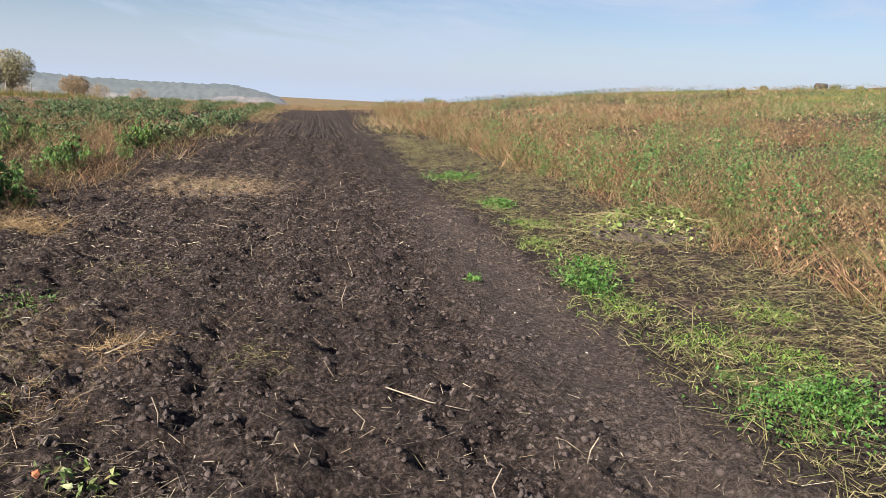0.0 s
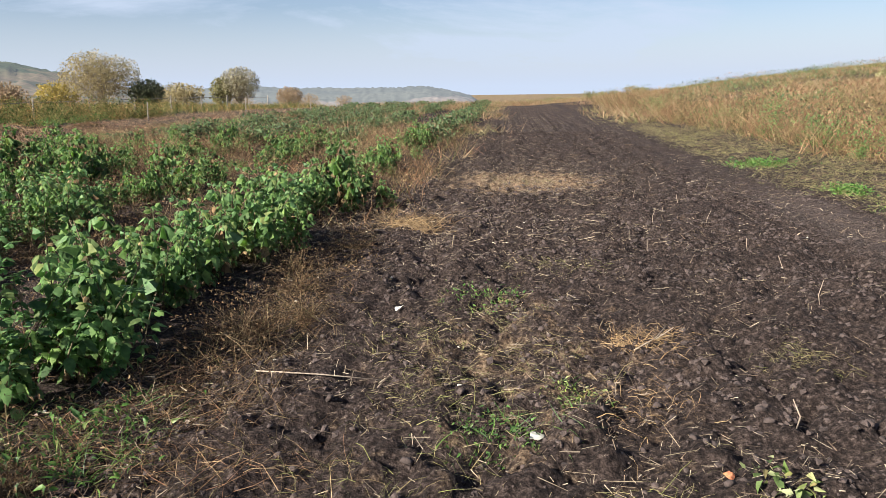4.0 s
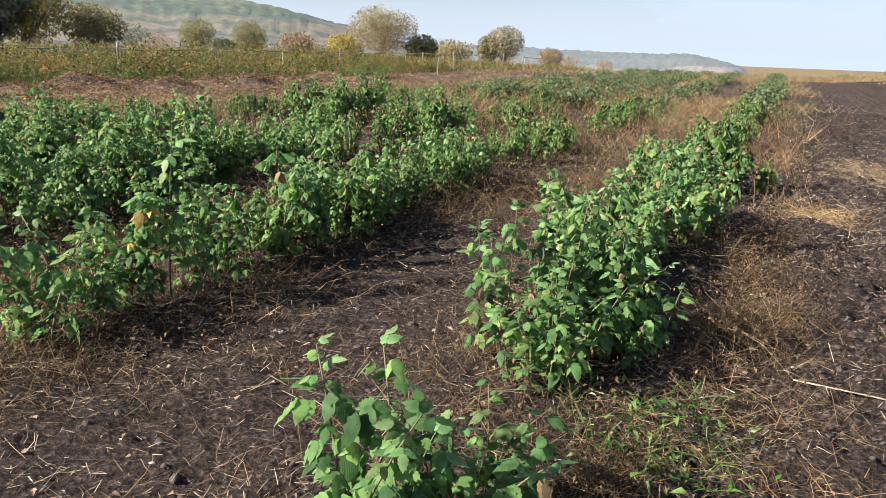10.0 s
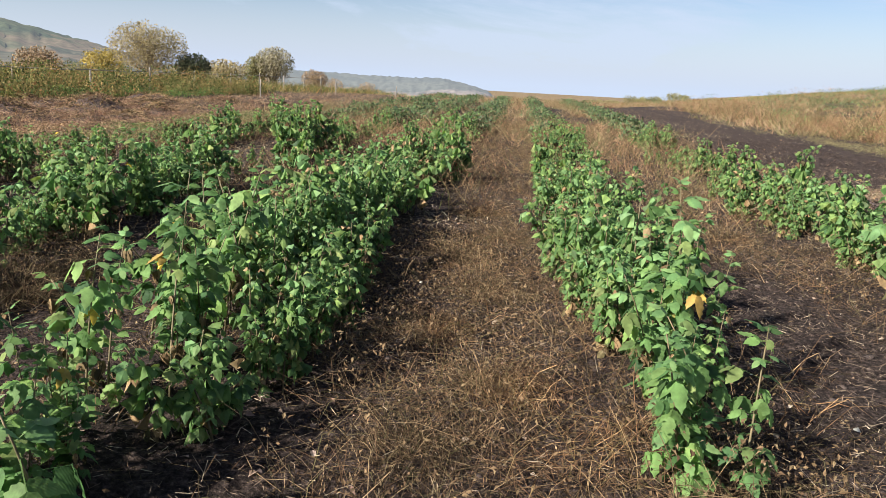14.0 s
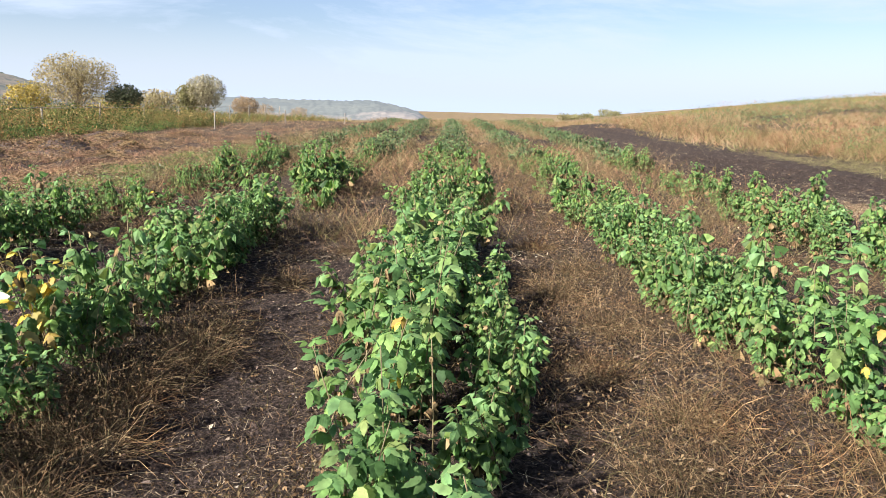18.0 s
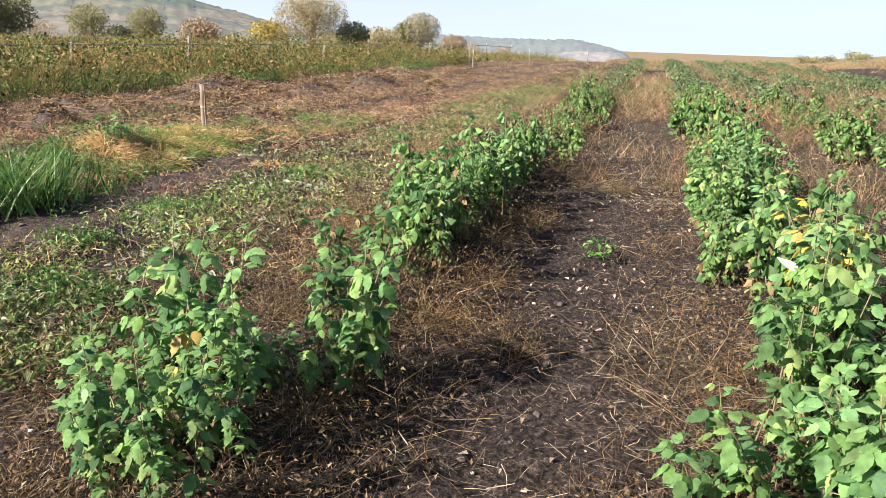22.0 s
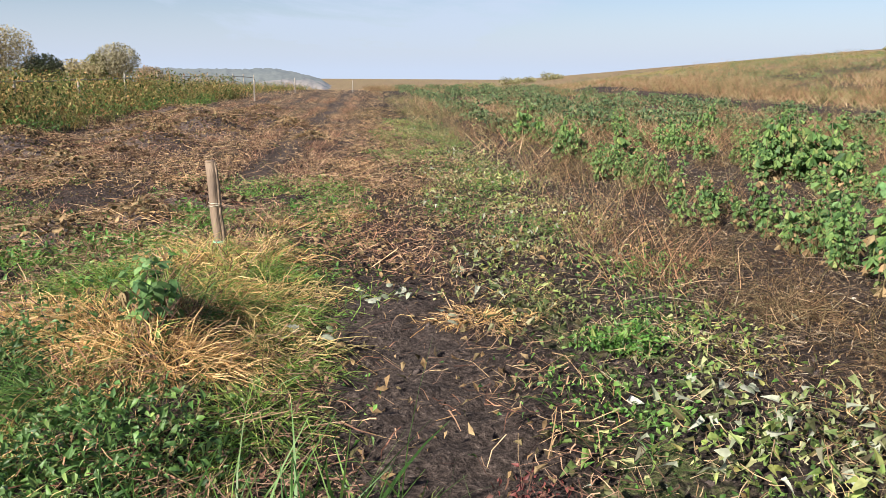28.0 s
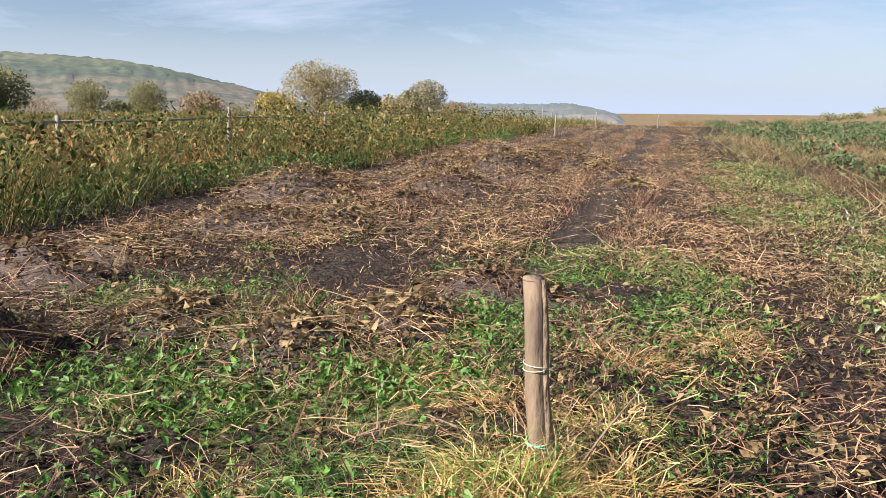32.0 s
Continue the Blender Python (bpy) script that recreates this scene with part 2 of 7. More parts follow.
M = {}
M["ground"] = ground_material()
M["clod"] = surface("soil_clod", (0.030, 0.021, 0.018), (0.085, 0.061, 0.052), 14, 0.95, 0.6, 60)
M["leaf"] = plant("raspberry_leaf", [(0.036, 0.083, 0.028), (0.12, 0.233, 0.08), (0.213, 0.358, 0.114), (0.088, 0.182, 0.077), (0.28, 0.426, 0.129), (0.057, 0.12, 0.049), (0.322, 0.404, 0.142)], 0.60, 0.55, "object", 25, 0.18)
def veined(m, pitch=760.0):
    """Ribs across the blades of a leaf: a bump that runs slantwise from the midrib."""
    n, l = m.node_tree.nodes, m.node_tree.links
    tc, sep = n.new("ShaderNodeTexCoord"), n.new("ShaderNodeSeparateXYZ")
    l.new(tc.outputs["Object"], sep.inputs[0])
    ab, ma, sn = n.new("ShaderNodeMath"), n.new("ShaderNodeMath"), n.new("ShaderNodeMath")
    ab.operation, ma.operation, sn.operation = "ABSOLUTE", "MULTIPLY_ADD", "SINE"
    l.new(sep.outputs["X"], ab.inputs[0])
    l.new(ab.outputs[0], ma.inputs[0])
    ma.inputs[1].default_value = -0.8
    l.new(sep.outputs["Y"], ma.inputs[2])
    mu = n.new("ShaderNodeMath")
    mu.operation = "MULTIPLY"
    mu.inputs[1].default_value = pitch
    l.new(ma.outputs[0], mu.inputs[0])
    l.new(mu.outputs[0], sn.inputs[0])
    bp = n.new("ShaderNodeBump")
    bp.inputs["Strength"].default_value, bp.inputs["Distance"].default_value = 0.14, 0.0025
    l.new(sn.outputs[0], bp.inputs["Height"])
    l.new(bp.outputs["Normal"], n["Principled BSDF"].inputs["Normal"])


veined(M["leaf"])
M["leaf_mass"] = plant("raspberry_foliage", [(0.041, 0.089, 0.031), (0.133, 0.248, 0.083), (0.235, 0.366, 0.118), (0.102, 0.198, 0.081), (0.296, 0.426, 0.131), (0.066, 0.129, 0.053), (0.357, 0.416, 0.149)], 0.62, 0.55, "island", 25, 0.18)
M["leaf_far"] = plant("far_raspberry_foliage", [(0.037, 0.06, 0.031), (0.095, 0.15, 0.066), (0.147, 0.218, 0.088), (0.084, 0.136, 0.061), (0.189, 0.233, 0.094), (0.158, 0.121, 0.066), (0.053, 0.087, 0.04)], 0.48, 0.6, "island", 6)
M["leaf_young"] = plant("young_leaf", [(0.12, 0.237, 0.089), (0.165, 0.29, 0.103), (0.205, 0.314, 0.121), (0.1, 0.204, 0.079)], 0.45, 0.55, "island", 20, 0.25)
M["leaf_yellow"] = plant("yellowed_leaf", [(0.50, 0.34, 0.03), (0.62, 0.46, 0.08), (0.34, 0.22, 0.06), (0.30, 0.28, 0.08)], 0.35, 0.6, "object", 20)
M["leaf_dry"] = plant("withered_leaf", [(0.092, 0.058, 0.03), (0.194, 0.125, 0.062), (0.307, 0.215, 0.115), (0.082, 0.075, 0.034), (0.051, 0.034, 0.021)], 0.25, 0.8, "island", 20, 0.15)
M["leaf_pale"] = plant("pale_leaf", [(0.62, 0.60, 0.50), (0.72, 0.70, 0.62), (0.50, 0.50, 0.40)], 0.3, 0.7, "object", 20)
M["leaf_grey"] = plant("wilted_leaf", [(0.045, 0.07, 0.027), (0.11, 0.165, 0.055), (0.20, 0.245, 0.10), (0.33, 0.33, 0.21), (0.085, 0.14, 0.042), (0.06, 0.042, 0.03), (0.18, 0.235, 0.075), (0.16, 0.11, 0.06)], 0.3, 0.65, "island", 20, 0.25, patches=(0.9, [(0.5, 0.42, 0.36), (0.95, 0.95, 0.9), (1.25, 1.25, 0.85), (0.8, 0.72, 0.62)]))
M["cane"] = surface("raspberry_cane", (0.065, 0.060, 0.026), (0.16, 0.115, 0.058), 20, 0.7, 0.2, 60)
M["dry_weed"] = plant("dry_weed", [(0.034, 0.021, 0.014), (0.10, 0.062, 0.036), (0.18, 0.115, 0.066), (0.075, 0.05, 0.027), (0.30, 0.215, 0.125), (0.095, 0.085, 0.040), (0.040, 0.026, 0.017)], 0.2, 0.85, "island", 9, 0.1, patches=(1.6, [(0.6, 0.62, 0.6), (1.0, 1.0, 1.0), (1.25, 1.1, 0.95)]))
# Rusty weeds of the far parts; their colours are paled to suggest haze.
M["red_weed"] = plant("rusty_weed", [(0.10, 0.058, 0.038), (0.25, 0.148, 0.092), (0.38, 0.25, 0.16), (0.22, 0.145, 0.082), (0.48, 0.355, 0.225), (0.15, 0.16, 0.06), (0.065, 0.040, 0.028)], 0.3, 0.85, "island", 2.5, 0.1, patches=(0.35, [(0.42, 0.58, 0.42), (0.72, 0.85, 0.72), (0.98, 1.0, 0.98), (1.05, 0.92, 0.86), (0.55, 0.5, 0.47)]))
M["hedge"] = plant("hedge_weed", [(0.021, 0.035, 0.011), (0.08, 0.111, 0.03), (0.208, 0.194, 0.066), (0.199, 0.121, 0.056), (0.35, 0.271, 0.135), (0.052, 0.087, 0.022), (0.018, 0.026, 0.01), (0.128, 0.135, 0.043), (0.152, 0.085, 0.043)], 0.35, 0.7, "island", 1.2, 0.2, patches=(0.8, [(0.5, 0.7, 0.5), (0.9, 1.0, 0.85), (1.25, 1.05, 0.95), (1.3, 0.85, 0.75)]))
M["straw"] = plant("straw", [(0.067, 0.038, 0.022), (0.302, 0.196, 0.104), (0.42, 0.292, 0.16), (0.168, 0.096, 0.056), (0.504, 0.372, 0.224), (0.042, 0.026, 0.018)], 0.1, 0.75, "island", 12, 0.2, patches=(1.1, [(0.7, 0.68, 0.66), (1.0, 1.0, 1.0), (1.3, 1.2, 1.05)]))
M["straw_red"] = plant("cut_stalks", [(0.037, 0.02, 0.016), (0.175, 0.099, 0.066), (0.276, 0.172, 0.11), (0.414, 0.29, 0.185), (0.028, 0.017, 0.013), (0.129, 0.066, 0.044)], 0.1, 0.75, "island", 8, 0.2, patches=(1.1, [(0.45, 0.42, 0.42), (1.0, 0.95, 0.95), (1.25, 1.05, 0.95)]))
M["dry_grass"] = plant("bleached_grass", [(0.30, 0.185, 0.075), (0.52, 0.36, 0.155), (0.70, 0.52, 0.25), (0.26, 0.21, 0.075), (0.15, 0.19, 0.05), (0.40, 0.25, 0.095)], 0.3, 0.7, "island", 8, 0.25)
M["grass"] = plant("green_grass", [(0.022, 0.058, 0.013), (0.055, 0.125, 0.024), (0.085, 0.175, 0.034), (0.12, 0.20, 0.045), (0.035, 0.085, 0.02), (0.20, 0.235, 0.075)], 0.35, 0.5, "island", 8)
M["meadow_grass"] = plant("meadow_grass", [(0.085, 0.17, 0.028), (0.15, 0.27, 0.044), (0.225, 0.345, 0.066), (0.34, 0.39, 0.11), (0.05, 0.10, 0.02)], 0.45, 0.5, "island", 8)
M["verge"] = plant("verge_stems", [(0.168, 0.129, 0.067), (0.269, 0.218, 0.106), (0.134, 0.146, 0.047), (0.381, 0.308, 0.174), (0.19, 0.202, 0.067), (0.09, 0.062, 0.036)], 0.2, 0.8, "island", 8, 0.15)
M["hill_grass"] = plant("hill_grass", [(0.12, 0.15, 0.055), (0.23, 0.205, 0.10), (0.34, 0.275, 0.15), (0.22, 0.15, 0.09), (0.15, 0.19, 0.065), (0.095, 0.075, 0.045)], 0.25, 0.85, "island", 0.4, 0.1, patches=(0.10, [(0.6, 0.85, 0.45), (0.9, 1.05, 0.7), (1.1, 1.0, 0.9), (1.05, 0.9, 0.8), (0.7, 0.95, 0.5)]))
M["rust_near"] = plant("rust_stems", [(0.085, 0.047, 0.031), (0.217, 0.127, 0.08), (0.342, 0.213, 0.129), (0.194, 0.123, 0.069), (0.479, 0.33, 0.202), (0.137, 0.146, 0.052), (0.051, 0.031, 0.022)], 0.3, 0.85, "island", 2.5, 0.1, patches=(0.9, [(0.42, 0.58, 0.42), (0.72, 0.85, 0.72), (0.98, 1.0, 0.98), (1.05, 0.92, 0.86), (0.55, 0.5, 0.47)]))
M["golden_hay"] = plant("golden_hay", [(0.38, 0.209, 0.076), (0.627, 0.4, 0.162), (0.76, 0.539, 0.266), (0.456, 0.27, 0.109), (0.209, 0.116, 0.052)], 0.3, 0.7, "island", 8, 0.25)
M["litter"] = plant("soil_litter", [(0.102, 0.073, 0.051), (0.204, 0.153, 0.102), (0.326, 0.26, 0.178), (0.066, 0.046, 0.035), (0.49, 0.408, 0.296), (0.153, 0.122, 0.061)], 0.1, 0.8, "island", 20, 0.2)
M["golden"] = plant("golden_stems", [(0.20, 0.125, 0.06), (0.30, 0.20, 0.10), (0.40, 0.285, 0.15), (0.14, 0.085, 0.045)], 0.2, 0.8, "island", 8, 0.2)
M["leaf_pale_green"] = plant("pale_green_leaf", [(0.34, 0.38, 0.12), (0.48, 0.48, 0.18), (0.56, 0.54, 0.26), (0.22, 0.28, 0.08)], 0.3, 0.6, "island", 12)
M["leaf_red"] = plant("red_leaf", [(0.13, 0.035, 0.032), (0.17, 0.05, 0.042), (0.12, 0.06, 0.045)], 0.3, 0.6, "island", 12)
M["seed_head"] = plant("seed_head", [(0.05, 0.032, 0.02), (0.11, 0.07, 0.04), (0.17, 0.115, 0.065), (0.08, 0.055, 0.03), (0.22, 0.16, 0.09)], 0.2, 0.9, "island", 9, 0.05)
M["nettle"] = plant("nettle_leaf", [(0.022, 0.052, 0.016), (0.055, 0.115, 0.034), (0.095, 0.175, 0.05), (0.035, 0.08, 0.024), (0.15, 0.23, 0.075)], 0.35, 0.5, "island", 12, patches=(1.3, [(0.75, 0.8, 0.75), (1.1, 1.1, 1.0), (1.7, 1.5, 1.2)]))
M["leaf_limp"] = plant("limp_pale_leaf", [(0.24, 0.26, 0.18), (0.36, 0.37, 0.29), (0.18, 0.20, 0.12), (0.12, 0.10, 0.07)], 0.25, 0.7, "island", 14, 0.2)
M["leaf_fallen"] = plant("fallen_leaf", [(0.28, 0.18, 0.13), (0.36, 0.29, 0.22), (0.18, 0.11, 0.07), (0.30, 0.19, 0.155), (0.45, 0.39, 0.31)], 0.2, 0.75, "island", 14, 0.2)
M["aisle_litter"] = plant("aisle_litter", [(0.07, 0.048, 0.034), (0.13, 0.09, 0.06), (0.20, 0.145, 0.10), (0.045, 0.031, 0.024), (0.34, 0.27, 0.19), (0.10, 0.08, 0.045)], 0.1, 0.8, "island", 20, 0.2)
M["stick"] = surface("dry_stick", (0.17, 0.13, 0.095), (0.36, 0.29, 0.215), 30, 0.85, 0.3, 60)
M["weed"] = plant("green_weed", [(0.035, 0.09, 0.018), (0.065, 0.16, 0.028), (0.10, 0.225, 0.038), (0.15, 0.24, 0.06), (0.05, 0.12, 0.03)], 0.35, 0.5, "island", 12)
# Leaves of the far trees, paled in their base colour to stand in for haze.
M["tree_leaf"] = plant("willow_leaf", [(0.20, 0.165, 0.085), (0.27, 0.22, 0.115), (0.33, 0.27, 0.15), (0.22, 0.20, 0.10)], 0.3, 0.8, "island", 0.5, 0.1)
M["tree_leaf_grey"] = plant("grey_willow_leaf", [(0.19, 0.17, 0.10), (0.26, 0.235, 0.145), (0.32, 0.285, 0.19)], 0.3, 0.8, "island", 0.5, 0.1)
M["tree_leaf_olive"] = plant("olive_leaf", [(0.15, 0.145, 0.065), (0.21, 0.20, 0.095), (0.27, 0.245, 0.125)], 0.35, 0.8, "island", 0.5, 0.1)
M["tree_leaf_alder"] = plant("alder_leaf", [(0.175, 0.18, 0.117), (0.237, 0.234, 0.156), (0.312, 0.288, 0.208)], 0.4, 0.8, "island", 0.5, 0.1)
M["tree_leaf_gold"] = plant("golden_leaf", [(0.24, 0.19, 0.06), (0.33, 0.26, 0.075), (0.40, 0.31, 0.09), (0.20, 0.18, 0.07)], 0.3, 0.8, "island", 0.5, 0.1)
M["tree_leaf_dark"] = plant("dark_leaf", [(0.07, 0.085, 0.05), (0.10, 0.115, 0.065), (0.135, 0.14, 0.085)], 0.3, 0.8, "island", 0.5, 0.1)
M["tree_leaf_rust"] = plant("rust_leaf", [(0.22, 0.155, 0.10), (0.30, 0.215, 0.14), (0.26, 0.21, 0.12)], 0.25, 0.8, "island", 0.5, 0.1)
M["bark"] = surface("tree_bark", (0.16, 0.135, 0.10), (0.30, 0.26, 0.20), 3, 0.9, 0.3, 10)
M["post_wood"] = surface("post_wood", (0.065, 0.043, 0.029), (0.215, 0.15, 0.097), 9, 0.8, 0.6, 30, (1, 1, 0.25))
M["post_bark"] = surface("bark_patch", (0.10, 0.07, 0.045), (0.25, 0.17, 0.11), 20, 0.9, 0.8, 50, (1, 1, 0.4))
M["grey_wood"] = surface("weathered_wood", (0.13, 0.11, 0.09), (0.29, 0.26, 0.22), 12, 0.85, 0.4, 40, (1, 1, 0.2))
M["wire"] = surface("wire", (0.35, 0.32, 0.22), (0.55, 0.52, 0.40), 30, 0.5, 0.1, 60)
M["twine"] = surface("green_twine", (0.10, 0.33, 0.22), (0.18, 0.45, 0.30), 30, 0.7, 0.2, 60)
M["brick"] = surface("brick_shard", (0.45, 0.14, 0.06), (0.62, 0.24, 0.11), 15, 0.8, 0.5, 60)
M["stone"] = surface("pale_stone", (0.36, 0.32, 0.27), (0.60, 0.56, 0.49), 20, 0.8, 0.4, 60)
M["film"] = surface("plastic_film", (0.10, 0.115, 0.15), (0.17, 0.19, 0.235), 0.6, 0.35, 0.2, 3)
M["white_wall"] = surface("white_wall", (0.62, 0.60, 0.57), (0.78, 0.76, 0.73), 0.5, 0.8, 0.1, 2)
M["roof"] = surface("grey_roof", (0.30, 0.26, 0.24), (0.42, 0.36, 0.33), 0.5, 0.8, 0.1, 2)


# ---------------------------------------------------------------- geometry tools
RNG = np.random.default_rng(7)
TABLE = np.random.default_rng(3).random((256, 256))


def value_noise(x, y):
    xi, yi = np.floor(x).astype(int), np.floor(y).astype(int)
    fx, fy = x - xi, y - yi
    fx, fy = fx * fx * (3 - 2 * fx), fy * fy * (3 - 2 * fy)
    a, b = TABLE[xi % 256, yi % 256], TABLE[(xi + 1) % 256, yi % 256]
    c, d = TABLE[xi % 256, (yi + 1) % 256], TABLE[(xi + 1) % 256, (yi + 1) % 256]
    return (a * (1 - fx) + b * fx) * (1 - fy) + (c * (1 - fx) + d * fx) * fy


def fbm(x, y, octaves=4, gain=0.5):
    total, amp, norm = 0.0, 1.0, 0.0
    for k in range(octaves):
        total = total + amp * value_noise(x * 2 ** k + 17 * k, y * 2 ** k + 31 * k)
        norm += amp
        amp *= gain
    return total / norm


def step(a, b, v):
    u = np.clip((v - a) / (b - a), 0, 1)
    return u * u * (3 - 2 * u)


def band(v, a, b, soft=0.3):
    return step(a - soft, a + soft, v) * (1 - step(b - soft, b + soft, v))


def soft_over(v, w=6.0):
    return np.where(v > 40 * w, v, w * np.log1p(np.exp(np.clip(v / w, -40, 40))))


ROWS = [-2.62, -4.92, -7.14, -9.32, -11.55]      # raspberry rows: x at y = 4
LEAN = [0.024, 0.010, 0.014, 0.016, 0.014]


def row_x(k, y):
    return ROWS[k] + LEAN[k] * (np.minimum(y, 40.0) - 4.0)


def height(x, y):
    """The lie of the land, without the small relief."""
    x, y = np.asarray(x, float), np.asarray(y, float)
    rise = 0.10 * soft_over(x - 7, 2.5) - 0.042 * soft_over(x - 42, 8.0)
    drop = (0.0125 + 0.0175 * step(-50, -18, x)) * soft_over(y - 66 - 0.95 * np.maximum(x, 0), 5.0) + 0.030 * soft_over(x - 130, 10.0)
    left = 0.012 * soft_over(np.hypot(x, y) - 100, 10.0) * step(20, -40, x)
    z = rise - drop - left
    return np.where(z < -30, -30 + 0.0 * z, z)


def blob(x, y, cx, cy, rx, ry):
    return np.exp(-(((x - cx) / rx) ** 2 + ((y - cy) / ry) ** 2))


def relief(x, y):
    soil = band(x, -1.6, 3.9, 0.5) * step(60, 20, y)
    cloddy = 1 - np.abs(2 * fbm(x * 3.3 + 40, y * 3.3, 3, 0.62) - 1)
    lumps = (fbm(x * 7.5, y * 7.5, 3, 0.7) - 0.5) * (0.108 * soil + 0.085) + (cloddy - 0.75) * (0.042 * soil + 0.03)
    lumps = lumps * (1 - 0.6 * band(x, 2.95, 3.75, 0.25) * step(3.0, 5.0, y))
    mown = band(x, -21.2, -12.6, 0.5)
    lumps = lumps + mown * (0.13 * (fbm(x * 1.7 + 5, y * 1.5, 2) - 0.5) + 0.07 * (fbm(x * 4.5, y * 4.5, 2) - 0.5))
    furrow = 0.018 * soil * np.sin(x * 9.0 + 0.6 * np.sin(y * 0.7))
    bank = 0.05 * sum(np.exp(-((x - row_x(k, y)) / 0.35) ** 2) for k in range(5)) * step(1.8, 3.2, y)
    mound = 0.15 * blob(x, y, -15.85, 9.35, 0.75, 1.4) + 0.13 * blob(x, y, -16.05, 7.9, 0.8, 0.8)
    lumps = lumps + mound * 1.3 * (fbm(x * 3.6 + 9, y * 3.6, 3) - 0.45)
    return lumps + furrow + bank + mound + 0.06 * (fbm(x * 0.7, y * 0.7, 3) - 0.5)


def land(x, y):
    fade = step(90, 50, np.hypot(x + 6, y))
    return height(x, y) + relief(x, y) * fade


def raw_mesh(name, verts, faces, material, smooth=False):
    """A mesh out of arrays; faces is an (n, 3) or (n, 4) array."""
    verts, faces = np.asarray(verts, np.float32), np.asarray(faces, np.int32)
    me = bpy.data.meshes.new(name)
    me.vertices.add(len(verts))
    me.vertices.foreach_set("co", verts.ravel())
    me.loops.add(faces.size)
    me.loops.foreach_set("vertex_index", faces.ravel())
    me.polygons.add(len(faces))
    k = faces.shape[1]
    me.polygons.foreach_set("loop_start", np.arange(0, faces.size, k, dtype=np.int32))
    me.polygons.foreach_set("loop_total", np.full(len(faces), k, np.int32))
    me.polygons.foreach_set("use_smooth", np.full(len(faces), smooth))
    me.materials.append(material)
    me.update(calc_edges=True)
    return me


def group_of(name, label, category, pos=(0, 0, 0), group=""):
    e = new(name)
    e.location = pos
    return tagged(e, label, category, group)


def part(name, me, parent, label="", m=None, kind=""):
    ob = new(name, me)
    ob.parent = parent
    if m is not None:
        ob.matrix_basis = m
    return tagged(ob, label, kind=kind)


def stuff(name, me, label, category):
    return tagged(new(name, me), label, category, kind="stuff")


def joined(pieces):
    """One vertex and face array out of several (all with the same corners a face)."""
    vs, fs, n = [], [], 0
    for v, f in pieces:
        vs.append(v)
        fs.append(f + n)
        n += len(v)
    return np.concatenate(vs), np.concatenate(fs)


def ribbons(base, way, length, width, bend, seg=3, taper=0.15, side=None, curl=0.0):
    """Blades or stalks: a flat strip each, from base along way, sagging by bend."""
    n = len(base)
    way = way / np.linalg.norm(way, axis=1, keepdims=True)
    if side is None:
        side = np.cross(way, RNG.normal(size=(n, 3)))
    side = side / (np.linalg.norm(side, axis=1, keepdims=True) + 1e-9)
    s = np.linspace(0, 1, seg + 1)
    mid = base[:, None] + way[:, None] * (length[:, None] * s)[..., None]
    flat = way * (1, 1, 0)
    flat = flat / (np.linalg.norm(flat, axis=1, keepdims=True) + 1e-6)
    sag = (bend * length)[:, None] * s ** 2
    mid = mid + flat[:, None] * (0.6 * sag)[..., None]
    mid[..., 2] -= 0.7 * sag
    if curl > 0:
        mid += (RNG.normal(0, curl, (n, 3)) * length[:, None])[:, None] * np.sin(np.pi * s)[None, :, None]
    w = width[:, None] * (1 - (1 - taper) * s) * 0.5
    a, b = mid - side[:, None] * w[..., None], mid + side[:, None] * w[..., None]
    v = np.stack([a, b], 2).reshape(n, -1, 3)
    k = 2 * (seg + 1)
    quad = np.array([[2 * i, 2 * i + 1, 2 * i + 3, 2 * i + 2] for i in range(seg)])
    f = quad[None] + (np.arange(n) * k)[:, None, None]
    return v.reshape(-1, 3), f.reshape(-1, 4)


def turns(n, tilt, rng=RNG):
    """Random turns: any heading, tipped by about tilt radians."""
    yaw, tip, roll = rng.random(n) * 2 * np.pi, rng.normal(0, 1, n) * tilt, rng.normal(0, 1, n) * tilt
    cz, sz, cx, sx, cy, sy = np.cos(yaw), np.sin(yaw), np.cos(tip), np.sin(tip), np.cos(roll), np.sin(roll)
    z, o = np.zeros(n), np.ones(n)
    rz = np.stack([cz, -sz, z, sz, cz, z, z, z, o], 1).reshape(n, 3, 3)
    rx = np.stack([o, z, z, z, cx, -sx, z, sx, cx], 1).reshape(n, 3, 3)
    ry = np.stack([cy, z, sy, z, o, z, -sy, z, cy], 1).reshape(n, 3, 3)
    return rz @ rx @ ry


def scattered(template, places, turn, size):
    """Copies of a small template (verts, faces) in one array."""
    tv, tf = template
    v = np.einsum("nij,kj->nki", turn, tv) * np.asarray(size)[:, None, None] + places[:, None]
    f = tf[None] + (np.arange(len(places)) * len(tv))[:, None, None]
    return v.reshape(-1, 3), f.reshape(-1, tf.shape[1])


